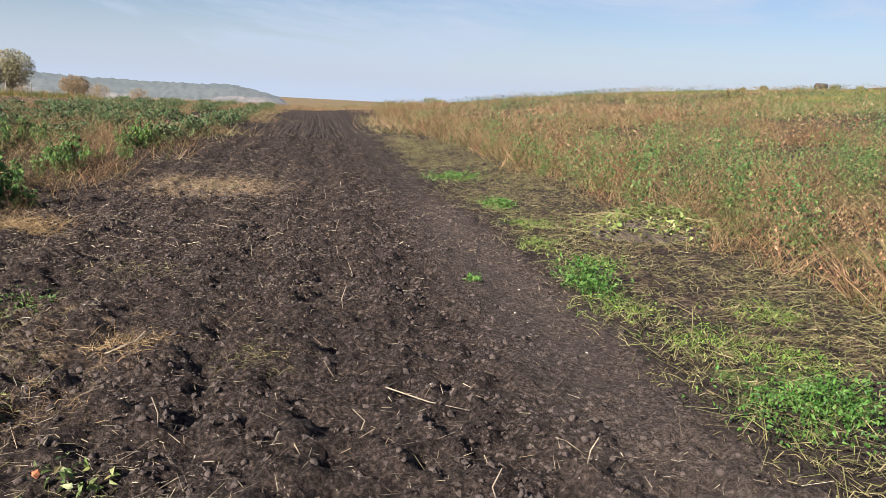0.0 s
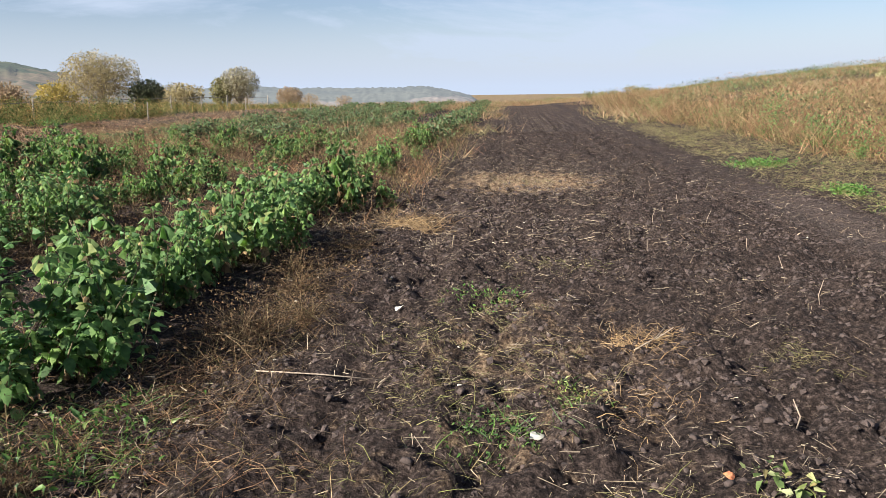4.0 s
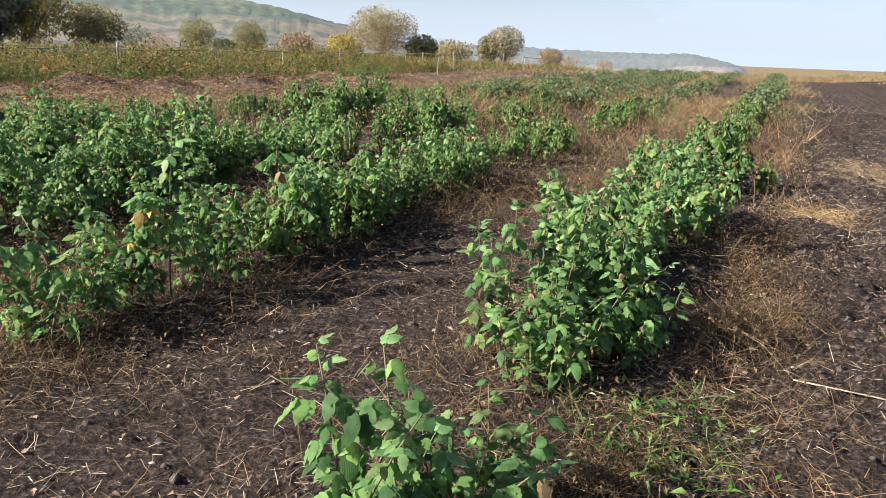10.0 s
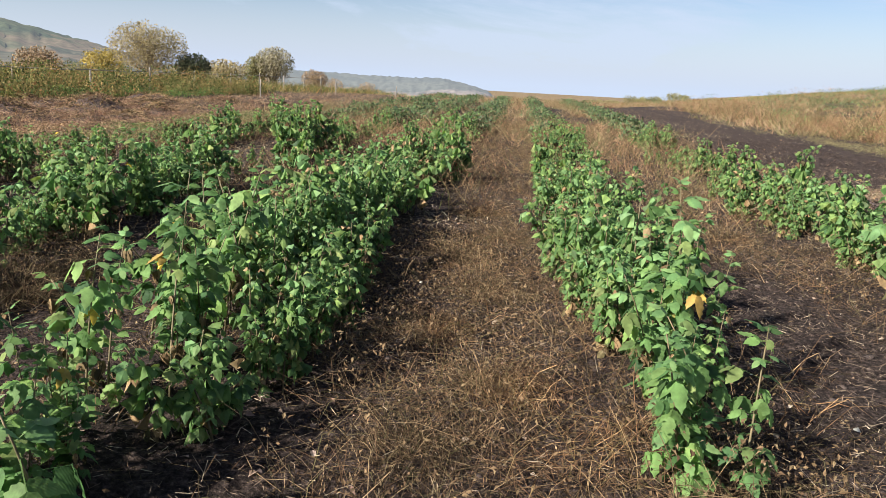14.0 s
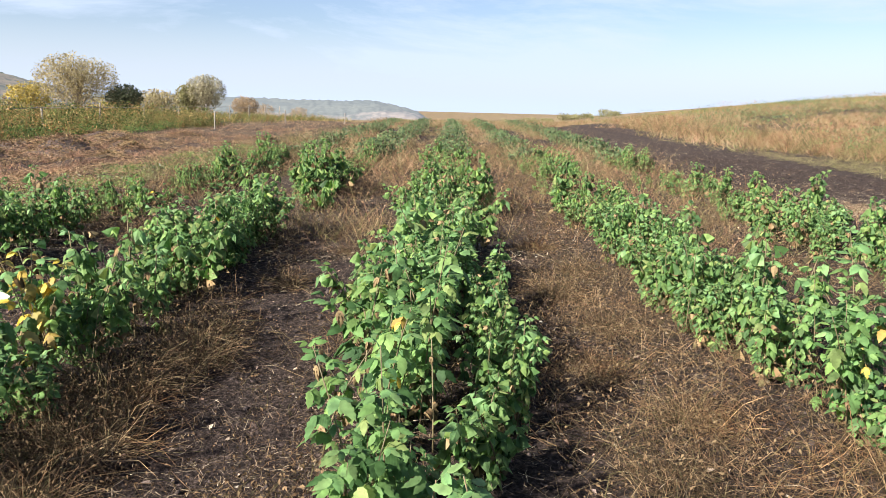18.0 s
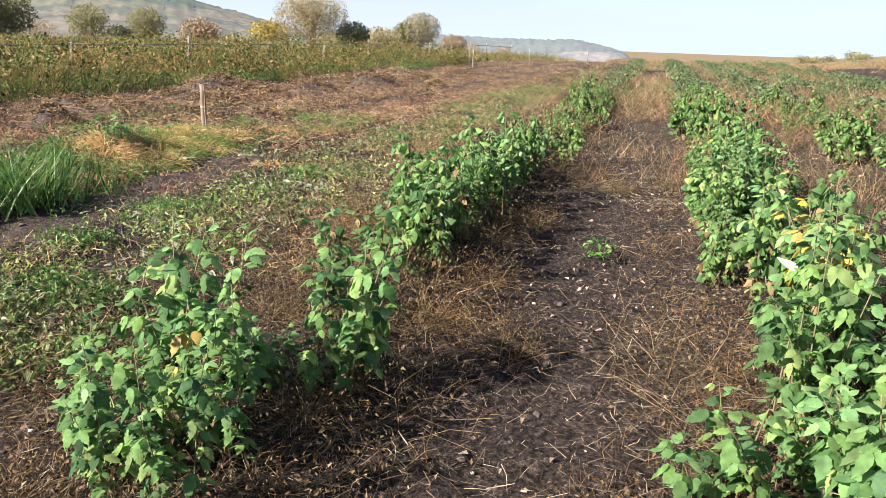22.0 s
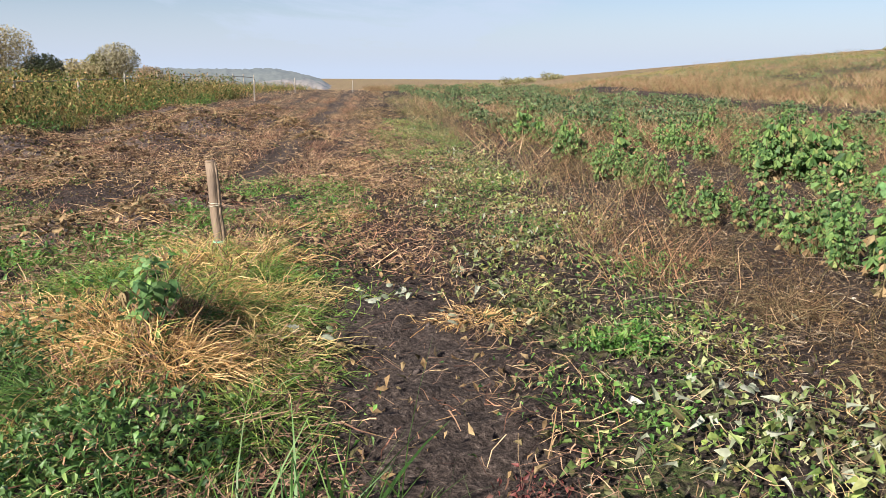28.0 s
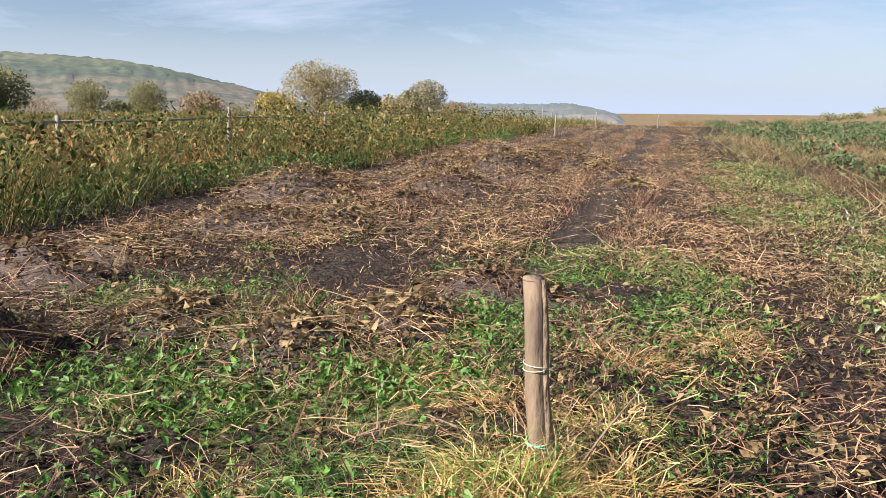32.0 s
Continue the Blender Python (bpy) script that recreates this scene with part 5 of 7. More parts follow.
# small dry leaves dropped along the aisles
c = sown(3000, -13.0, -1.6, 1.9, 13, lambda x, y: np.clip(0.15 + 0.9 * step(0.15, 0.5, row_gap(x, y)) * (fbm(x * 1.2, y * 1.2 + 3, 2) + 0.1), 0, 1), 1.7)
stuff("dropped_leaves", raw_mesh("dropped_leaves", *scattered(leaflet(1, 0.62, 0.35, 0.5), on_land(c[:, 0], c[:, 1], 0.012), turns(len(c), 0.35), RNG.uniform(0.018, 0.046, len(c))), M["leaf_fallen"]), "small pale and rusty dry leaves dropped between the rows", "dead leaves")

# clods of soil
ico = bmesh.new()
bmesh.ops.create_icosphere(ico, subdivisions=1, radius=1.0)
ico.verts.ensure_lookup_table()
clod = (np.array([vv.co * (0.75 + 0.8 * noise.noise(vv.co * 2.3)) for vv in ico.verts]) * (1, 0.85, 0.6), np.array([[q.index for q in ff.verts] for ff in ico.faces]))
ico.free()
c = sown(15000, -14.8, 3.9, 1.5, 12, lambda x, y: np.clip(0.55 * band(x, -1.7, 3.9, 0.4) + 0.22 + 0.5 * (fbm(x * 2, y * 2, 3) - 0.5), 0, 1), 1.7)
stuff("soil_clods", raw_mesh("soil_clods", *scattered(clod, on_land(c[:, 0], c[:, 1]), turns(len(c), 0.5), 0.008 + 0.030 * RNG.random(len(c)) ** 3), M["clod"], True), "crumbly dark clods of soil", "soil")

# small crumbs of soil, half sunk
octa = (np.array([(1, 0, 0), (-1, 0.1, 0), (0.1, 0.9, 0), (0, -0.9, 0.1), (0.1, 0, 0.65), (0, 0, -0.6)]), np.array([[0, 2, 4], [2, 1, 4], [1, 3, 4], [3, 0, 4], [2, 0, 5], [1, 2, 5], [3, 1, 5], [0, 3, 5]]))
c = sown(32000, -1.9, 3.8, 2.2, 13, lambda x, y: np.clip(0.2 + 2.2 * (fbm(x * 1.6 + 5, y * 1.6, 3) - 0.38), 0, 1) * (1 - 0.8 * band(x, 2.95, 3.7, 0.2)), 1.8)
stuff("soil_crumbs", raw_mesh("soil_crumbs", *scattered(octa, on_land(c[:, 0], c[:, 1], -0.004), turns(len(c), 0.4), (0.007 + 0.022 * RNG.random(len(c)) ** 2.5) * (0.7 + 0.07 * c[:, 1])), M["clod"]), "fine crumbs of dark soil on the strip", "soil")

# the verge beside the strip: mown yellowish stems and low grass
verge_mask = lambda x, y: np.clip(1.3 * band(x, 3.9, 6.3, 0.35) * (0.35 + 1.2 * (fbm(x * 1.1, y * 0.8, 3) - 0.3)), 0, 1)
straw_on(sown(34000, 3.4, 7.0, 2.5, 26, verge_mask, 1.6), 0.15, 0.0042, "mown_stems", "yellowish mown stems on the verge", M["verge"], 0.06, 0.28, 1)
c = with_size(sown(4200, 3.5, 6.6, 2.5, 40, verge_mask, 1.5))
stuff("verge_grass", raw_mesh("verge_grass", *tufts(c, 10, 0.10, 0.12, 0.005, 0.5, 0.6, 2), M["verge"]), "short yellow-green grass on the verge", "grass")

# the tall rusty weeds beyond the verge, with green growing through
tall_mask = lambda x, y: np.clip(step(5.9, 6.6, x) * (0.45 + 1.5 * (fbm(x * 0.45, y * 0.35, 3) - 0.42)) + 0.35 * band(x, 6.0, 7.6, 0.4), 0, 1)
c = with_size(sown(6800, 5.9, 19, 3.5, 34, tall_mask, 1.6), 0.35, 1.45, 0.8)
stuff("tall_weeds", raw_mesh("tall_weeds", *tufts(c, 14, 0.14, 0.66, 0.0066, 0.95, 0.3, 2), M["rust_near"]), "tall rusty-brown dead weeds beyond the verge", "dry weeds")
stuff("tall_weed_leaves", raw_mesh("tall_weed_leaves", *seed_heads(c, 18, 0.15, 0.68, 0.033), M["rust_near"]), "withered leaves and seed heads on tall weeds", "dry weeds")
c = with_size(sown(1500, 5.2, 9.5, 16, 60, lambda x, y: 0.85 * step(5.6, 6.6, x), 1.1), 0.6, 1.3, 0.6)
stuff("tall_weeds", raw_mesh("tall_weeds", *tufts(c, 12, 0.2, 0.85, 0.012, 1.0, 0.25, 1), M["rust_near"]), "tall rusty weeds along the edge of the verge", "dry weeds")
stuff("tall_weed_leaves", raw_mesh("tall_weed_leaves", *seed_heads(c, 8, 0.2, 0.85, 0.05), M["rust_near"]), "dry leaves on weeds along the verge", "dry weeds")
c = with_size(sown(9000, 3.9, 34, 30, 92, lambda x, y: np.clip(step(4.0, 5.5, x) * step(0.36, 0.5, fbm(x * 0.16, y * 0.1, 3)) * step(34, 12, x - 0.12 * y), 0, 1), 1.0), 0.6, 1.1, 0.3)
stuff("tall_weeds", raw_mesh("tall_weeds", *tufts(c, 9, 0.40, 0.66, 0.024, 0.9, 0.25, 1), M["red_weed"]), "rusty dead weeds over the rise", "dry weeds")
green_mask = lambda x, y: step(6.0, 6.8, x) * step(0.48, 0.60, fbm(x * 0.3 + 20, y * 0.22 + 5, 3))
c = with_size(sown(6000, 6.0, 26, 4.5, 40, green_mask, 1.2), 0.6, 1.2)
stuff("green_weeds", raw_mesh("green_weeds", *seed_heads(c, 20, 0.16, 0.66, 0.042), M["leaf_mass"]), "green leafy weeds among the rusty ones", "weeds")
c = with_size(sown(9000, 12, 70, 14, 110, lambda x, y: np.clip(step(10, 18, x - 0.06 * y) * (0.3 + 1.8 * (fbm(x * 0.12 + 3, y * 0.12, 3) - 0.4)), 0, 1)), 0.5, 1.1, 0.2)
stuff("hill_grass", raw_mesh("hill_grass", *tufts(c, 9, 0.5, 0.40, 0.030, 0.7, 0.4, 1), M["hill_grass"]), "rough green grass on the hillside", "grass")

c = with_size(sown(2600, 8, 46, 16, 95, lambda x, y: np.clip(2.6 * (fbm(x * 0.22 + 13, y * 0.16 + 8, 3) - 0.45), 0, 1) * step(0, 4, x - 0.05 * y), 1.1), 0.5, 1.2, 0.3)
stuff("hill_weeds", raw_mesh("hill_weeds", *seed_heads(c, 22, 0.34, 0.80, 0.105), M["leaf_far"]), "dark green leafy weeds over the hillside", "weeds")
c = with_size(sown(2600, 8, 50, 16, 95, lambda x, y: np.clip(2.6 * (fbm(x * 0.2 + 43, y * 0.13 + 28, 3) - 0.43), 0, 1) * step(0, 4, x - 0.05 * y), 1.1), 0.5, 1.2, 0.3)
stuff("hill_dead_weeds", raw_mesh("hill_dead_weeds", *seed_heads(c, 20, 0.36, 0.85, 0.10), M["red_weed"]), "rusty dead weeds over the hillside", "dry weeds")

# ---------------------------------------------------------------- weed hedge on the other side of the mown field
def hedge_front(y):
    return -21.7 + 0.055 * (y - 14) + 0.25 * np.sin(y * 0.6)


hedge_mask = lambda x, y: np.clip(step(0.0, 0.7, hedge_front(y) - x) * (0.55 + 1.2 * (fbm(x * 0.4, y * 0.3, 3) - 0.4)), 0, 1)
c = with_size(sown(3400, -29, -19.0, 8, 48, hedge_mask, 1.3), 0.5, 1.3, 0.9)
stuff("weed_hedge", raw_mesh("weed_hedge", *tufts(c, 14, 0.14, 1.0, 0.011, 1.1, 0.18, 2), M["hedge"]), "tall green and brown weed thicket along the field", "weeds")
stuff("weed_hedge_leaves", raw_mesh("weed_hedge_leaves", *seed_heads(c, 27, 0.15, 1.08, 0.086), M["hedge"]), "leaves of the tall weed thicket", "weeds")
c = with_size(sown(800, -26, -19.5, 8, 40, lambda x, y: np.clip(1.2 * step(0.0, 0.3, hedge_front(y) - x) * step(1.4, 0.6, hedge_front(y) - x), 0, 1), 1.1), 0.6, 1.0, 0.6)
stuff("thicket_foot", raw_mesh("thicket_foot", *seed_heads(c, 44, 0.22, 0.50, 0.065), M["grass"]), "green nettles at the foot of the thicket", "weeds")
c = with_size(sown(6500, -70, -17.0, 44, 110, lambda x, y: np.clip(step(0.0, 1.5, hedge_front(np.minimum(y, 66)) - x) * (0.5 + 1.2 * (fbm(x * 0.2, y * 0.2, 3) - 0.4)), 0, 1), 1.2), 0.6, 1.1, 0.3)
stuff("far_thicket", raw_mesh("far_thicket", *joined([tufts(c, 9, 0.5, 0.95, 0.03, 1.0, 0.2, 1)]), M["hedge"]), "far end of the tall weed thicket", "weeds")
c = with_size(sown(5200, -75, -27.0, 14, 60, lambda x, y: 0.8, 1.1), 0.6, 1.05, 0.3)
stuff("far_thicket", raw_mesh("far_thicket", *tufts(c, 7, 0.5, 0.92, 0.030, 1.0, 0.2, 1), M["hedge"]), "rough weeds behind the thicket", "weeds")

# ---------------------------------------------------------------- mown field
field_mask = lambda x, y: (1 - 0.80 * tracks(x, y)) * np.clip(0.45 * lane(x, y, -14.75, 0.35) + 0.3 * lane(x, y, -17.2, 0.5) + 0.3 * lane(x, y, -19.1, 0.5) + band(x, -21.0, -14.3, 0.5) * np.clip(0.15 + 3.2 * (fbm(x * 1.3, y * 0.8, 3) - 0.38), 0.03, 1) + 0.5 * band(x, -14.6, -13.2, 0.5) * step(9, 12, y), 0, 1) * (1 - 0.93 * path_bare(x, y)) * (1 - 0.9 * np.minimum(1, blob(x, y, -15.8, 7.8, 0.7, 1.8) + blob(x, y, -15.9, 9.2, 0.7, 1.0)))
straw_on(sown(85000, -21.8, -12.8, 6.5, 24, field_mask, 1.8), 0.115, 0.0048, "cut_stalks", "cut brown stalks lying over the field", M["straw_red"], 0.13, 0.36, 2, 0.4)
straw_on(sown(50000, -21.8, -12.8, 14, 66, field_mask, 1.7), 0.20, 0.008, "cut_stalks", "pale cut stalks on the far part of the field", M["straw"], 0.07, 0.22)
straw_on(sown(20000, -21.5, -13.5, 7.0, 26, lambda x, y: field_mask(x, y) * step(0.40, 0.55, fbm(x * 1.1 + 70, y * 0.9, 2)), 1.6), 0.16, 0.0044, "pale_straw", "pale straw lying over the field", M["straw"], 0.15, 0.26, 2, 0.6)
# crumpled dead leaves over the field
c = sown(66000, -21.6, -12.6, 6.8, 34, field_mask, 1.6)
p = on_land(c[:, 0], c[:, 1]) + np.stack([np.zeros(len(c)), np.zeros(len(c)), 0.10 * RNG.random(len(c)) ** 1.5], 1)
stuff("dead_leaves", raw_mesh("dead_leaves", *scattered(small_leaf(1, 0.5, 0.6), p, turns(len(c), 0.9), RNG.uniform(0.02, 0.065, len(c))), M["leaf_dry"]), "crumpled dead leaves among the cut stalks", "dead leaves")
# stubble in lines
def stubble_mask(x, y):
    line = sum(lane(x, y, u, 0.17) for u in (-15.65, -16.78, -17.7, -18.6, -19.45, -20.4))
    return np.clip(band(x, -21.0, -14.4, 0.3) * line * step(0.38, 0.5, fbm(x * 0.8, y * 0.5, 2)), 0, 1)


c = with_size(sown(7500, -21.2, -14.2, 7.5, 46, stubble_mask, 1.5))
stuff("stubble", raw_mesh("stubble", *tufts(c, 20, 0.08, 0.18, 0.0048, 1.0, 0.15, 2, 0.7), M["straw_red"]), "upright reddish stubble in lines", "stubble")


def heap(x, y, rx, ry, tall, label, name="plant_heap", materials=("straw_red", "leaf_dry"), n=800):
    """A pile of pulled plants: crossing stalks over a soft mound, with crumpled leaves."""
    e = group_of(name, label, "plant heap", (x, y, float(land(x, y))))
    u = RNG.normal(0, 0.45, (n, 2))
    z = tall * np.exp(-(u ** 2).sum(1) * 1.5) * RNG.random(n) ** 0.4
    az = RNG.random(n) * 2 * np.pi
    base = np.stack([u[:, 0] * rx, u[:, 1] * ry, z], 1)
    way = np.stack([np.cos(az), np.sin(az), RNG.normal(0.05, 0.25, n)], 1)
    part("stalk_tangle", raw_mesh("stalk_tangle", *ribbons(base, way, RNG.uniform(0.12, 0.45, n), RNG.uniform(0.004, 0.008, n), RNG.uniform(0.0, 0.5, n), 3, 0.5), M[materials[0]]), e, kind="stuff")
    u = RNG.normal(0, 0.42, (n, 2))
    z = tall * np.exp(-(u ** 2).sum(1) * 1.5) * RNG.random(n) ** 0.3 + 0.01
    part("foliage", raw_mesh("foliage", *scattered(leaflet(1, 0.6, 0.5), np.stack([u[:, 0] * rx, u[:, 1] * ry, z], 1), turns(n, 0.8), RNG.uniform(0.03, 0.085, n)), M[materials[1]]), e, "crumpled dark leaves", kind="stuff")
    q = np.linspace(0, 1, 7)
    ang = np.linspace(0, 2 * np.pi, 17)[:-1]
    ring = np.concatenate([[[0, 0, tall * 0.72]]] + [np.stack([np.cos(ang) * rx * s * 0.95, np.sin(ang) * ry * s * 0.95, 0 * ang + tall * 0.72 * (1 - s ** 1.6) - 0.05 * s], 1) for s in q[1:]])
    ring[1:, 2] += RNG.normal(0, 0.02, len(ring) - 1)
    f = [[0, 1 + j, 1 + (j + 1) % 16, 1 + (j + 1) % 16] for j in range(16)]
    tri = [[a, b, c_] for a, b, c_, _ in f]
    for i in range(5):
        for j in range(16):
            a, b = 1 + i * 16 + j, 1 + i * 16 + (j + 1) % 16
            tri += [[a, a + 16, b + 16], [a, b + 16, b]]
    part("core", raw_mesh("core", ring, np.array(tri), M["clod"], True), e)
    return e


HEAPS = [(-20.3, 17.6, 1.0, 1.0, 0.48), (-18.5, 19.2, 0.9, 1.0, 0.45), (-18.2, 22.9, 1.0, 1.0, 0.48), (-19.6, 14.8, 1.4, 1.0, 0.32), (-18.0, 27.5, 0.8, 1.2, 0.3), (-19.6, 24.5, 0.7, 1.0, 0.25), (-17.9, 32.5, 0.8, 1.2, 0.28)]
for _ in range(34):
    x, y = random.uniform(-21.2, -15.6), 10.6 + 22 * random.random() ** 1.5
    heap(x, y, random.uniform(0.4, 1.0), random.uniform(0.25, 0.6), random.uniform(0.15, 0.36), "low ridge of raked stalks on the mown field", "stalk_ridge", random.choice((("straw_red", "leaf_dry"), ("straw", "leaf_dry"), ("straw_red", "seed_head"))), 300)
for x, y, rx, ry, tall_ in HEAPS:
    heap(x, y, rx, ry, tall_, "heap of dark pulled stalks on the mown field")
heap(5.85, 9.1, 0.95, 0.75, 0.34, "heap of pulled weeds with fresh leaves on the verge", materials=("verge", "leaf_grey"), n=900)

# ---------------------------------------------------------------- green patches
def patch(x, y, rx, ry, n, tall, size, name, label, material="weed", blades=0, blade_tall=0.2, width=0.006, blade_mat="grass", upright=0.8, bend=0.6):
    """Low leafy cover, with blades of grass through it."""
    e = group_of(name, label, "weeds", (0, 0, 0))
    n = int(n * 1.35)
    u = RNG.normal(0, 0.5, (n, 2)) * (rx, ry) + (x, y)
    p = on_land(u[:, 0], u[:, 1]) + np.stack([np.zeros(n), np.zeros(n), tall * RNG.random(n) * (0.25 + 1.5 * fbm(u[:, 0] * 3.1 + 7, u[:, 1] * 3.1, 2))], 1)
    part("foliage", raw_mesh("foliage", *scattered(leaflet(1, 0.50, 0.45, 0.5), p, turns(n, 0.75), 0.78 * size * RNG.uniform(0.5, 1.4, n)), M[material]), e, kind="stuff")
    if blades:
        c = RNG.normal(0, 0.5, (blades // 8, 2)) * (rx, ry) + (x, y)
        part("grass_mass", raw_mesh("grass_mass", *tufts(c, 8, 0.05, blade_tall, width, upright, bend, 4, 0.1), M[blade_mat]), e, kind="stuff")
    return e


for _ in range(92):
    x, y = 6.3 + 7.5 * random.random() ** 1.6, random.uniform(4.8, 21)
    patch(x, y, random.uniform(0.14, 0.30), random.uniform(0.14, 0.30), random.randint(90, 200), random.uniform(0.5, 0.95), random.uniform(0.045, 0.075), "leafy_weed", "tall green leafy weed among rusty dead stems", "leaf_mass", 24, 0.8)
for x, y, rx, ry in [(-16.7, 13.2, 0.45, 0.30), (-15.3, 12.3, 0.75, 0.45), (-14.25, 17.6, 0.35, 1.3), (-14.2, 21.5, 0.3, 1.5)]:
    patch(x, y, rx, ry, 700, 0.07, 0.045, "green_patch", "bright green low weeds on the mown field", "weed", 160, 0.14)
for x, y, rx, ry in [(-17.7, 10.4, 1.0, 0.6), (-16.8, 10.9, 0.6, 0.5), (-16.4, 11.7, 0.5, 0.4), (-18.6, 12.0, 0.8, 0.6), (-17.0, 9.2, 0.8, 0.6)]:
    patch(x, y, rx, ry, 700, 0.10, 0.06, "green_patch", "green weeds and grass around the post", "weed", 700, 0.20, 0.006, "meadow_grass")
patch(-15.12, 5.80, 0.26, 0.55, 200, 0.15, 0.05, "couch_grass", "clump of tall broad-bladed green grass", "grass", 420, 0.62, 0.015, "grass", 1.5, 0.28)
patch(-15.55, 5.25, 0.60, 0.85, 3200, 0.36, 0.046, "nettle_patch", "dense dark green nettles beside the path", "nettle", 420, 0.44, 0.007, "meadow_grass", 1.0, 0.5)
patch(-16.5, 5.9, 0.75, 0.95, 3200, 0.34, 0.044, "nettle_patch", "dense dark green nettles mixed with grass", "nettle", 520, 0.46, 0.006, "dry_grass", 1.0, 0.7)
patch(-15.75, 6.9, 0.50, 0.40, 1000, 0.22, 0.042, "nettle_patch", "low dark nettles under bleached grass", "nettle", 160, 0.30, 0.005, "dry_grass")
patch(-16.55, 7.75, 0.40, 0.45, 800, 0.20, 0.040, "nettle_patch", "low nettles beside a golden tussock", "nettle", 120, 0.25)
patch(-16.1, 6.8, 0.8, 0.8, 700, 0.18, 0.050, "green_patch", "green weeds with bleached grass", "grass", 500, 0.30)
patch(-13.95, 6.15, 0.40, 0.35, 2600, 0.09, 0.022, "green_patch", "round cushion of small green weeds", "weed", 60, 0.12)
patch(-13.54, 8.05, 0.22, 0.18, 620, 0.11, 0.042, "green_patch", "bright lettuce-green weed growing on dark soil", "weed")
patch(-13.88, 5.0, 0.26, 0.22, 620, 0.12, 0.040, "green_patch", "dark green weed on the soil", "grass")
patch(4.05, 6.55, 0.20, 0.45, 700, 0.18, 0.042, "green_patch", "bright green weed at the edge of the strip", "weed", 100, 0.22)
patch(4.35, 3.95, 0.45, 0.40, 1100, 0.14, 0.036, "green_patch", "green chickweed on the verge", "weed", 160, 0.18, 0.004, "meadow_grass")
for x, y in [(4.3, 5.1), (4.1, 5.8), (4.5, 7.4), (4.2, 8.4), (4.7, 4.7), (5.1, 5.6), (4.4, 9.6)]:
    patch(x, y, 0.30, 0.35, 160, 0.07, 0.03, "grass_clump", "thin light green grass on the verge", "meadow_grass", 220, 0.16, 0.004, "meadow_grass")
patch(4.42, 11.3, 0.22, 0.45, 300, 0.10, 0.06, "green_patch", "green weed on the verge", "weed")
patch(4.4, 14.9, 0.5, 0.6, 400, 0.10, 0.07, "green_patch", "green weed on the verge", "weed")
patch(3.14, 6.84, 0.07, 0.07, 60, 0.06, 0.05, "green_patch", "small green rosette on the soil", "weed")
patch(-0.25, 6.2, 0.28, 0.35, 150, 0.05, 0.03, "green_patch", "thin green weeds on the soil", "weed", 40, 0.1)
patch(-0.2, 3.95, 0.25, 0.2, 160, 0.05, 0.028, "green_patch", "pulled green weed on the soil", "grass", 80, 0.15)
patch(0.2, 4.35, 0.2, 0.2, 80, 0.04, 0.025, "green_patch", "wilting weed on the soil", "leaf_grey", 60, 0.12)
patch(-1.95, 3.7, 0.35, 0.45, 160, 0.12, 0.05, "grass_clump", "green grass at the end of a row", "grass", 220, 0.24)
# wilted pulled strawberry-like plants in a belt beside the rows
for k, y in enumerate(np.arange(3.3, 27, 0.58)):
    mat, say = [("leaf_grey", "wilted grey-green plants pulled up and lying"), ("grass", "green weeds among wilted plants"), ("leaf_grey", "withered pale plants pulled up and lying"), ("weed", "small green weeds among wilted plants")][k % 4]
    patch(-13.35 + 0.5 * math.sin(k * 2.4), float(y), 0.45, 0.45, 300, 0.13, 0.042, "wilted_plants", say, mat, 150, 0.18, 0.0045, "grass" if k % 2 else "dry_grass")
bare_belt = lambda x, y: 1 - 0.92 * np.clip(blob(x, y, -13.55, 5.15, 0.32, 0.35) + blob(x, y, -12.7, 4.4, 0.55, 0.5) + blob(x, y, -12.75, 8.1, 0.38, 0.75) + blob(x, y, -14.35, 4.6, 0.5, 1.0), 0, 1)
belt = lambda x, y: bare_belt(x, y) * np.clip(band(x, -14.15, -12.65, 0.25) * (0.12 + 3.0 * (fbm(x * 1.5, y * 1.3 + 4, 3) - 0.42)), 0, 1) * (1 - 0.9 * path_bare(x, y))
c = sown(23000, -14.4, -12.4, 3.0, 24, belt, 1.6)
p = on_land(c[:, 0], c[:, 1]) + np.stack([np.zeros(len(c)), np.zeros(len(c)), 0.015 + 0.15 * RNG.random(len(c)) ** 1.6], 1)
stuff("wilted_leaves", raw_mesh("wilted_leaves", *scattered(leaflet(1, 0.58, 1.0, 0.8), p, turns(len(c), 1.0), RNG.uniform(0.018, 0.060, len(c))), M["leaf_grey"]), "limp grey-green leaves of pulled plants", "wilted plants")
c = sown(3600, -14.5, -12.5, 3.3, 22, lambda x, y: belt(x, y) * step(0.45, 0.58, fbm(x * 2.2, y * 1.9 + 8, 2)), 1.5)
p = on_land(c[:, 0], c[:, 1]) + np.stack([np.zeros(len(c)), np.zeros(len(c)), 0.05 + 0.13 * RNG.random(len(c))], 1)
stuff("limp_leaves", raw_mesh("limp_leaves", *scattered(leaflet(1, 0.62, 0.9, 0.8), p, turns(len(c), 1.0), RNG.uniform(0.025, 0.060, len(c))), M["leaf_limp"]), "pale undersides of limp pulled leaves", "wilted plants")
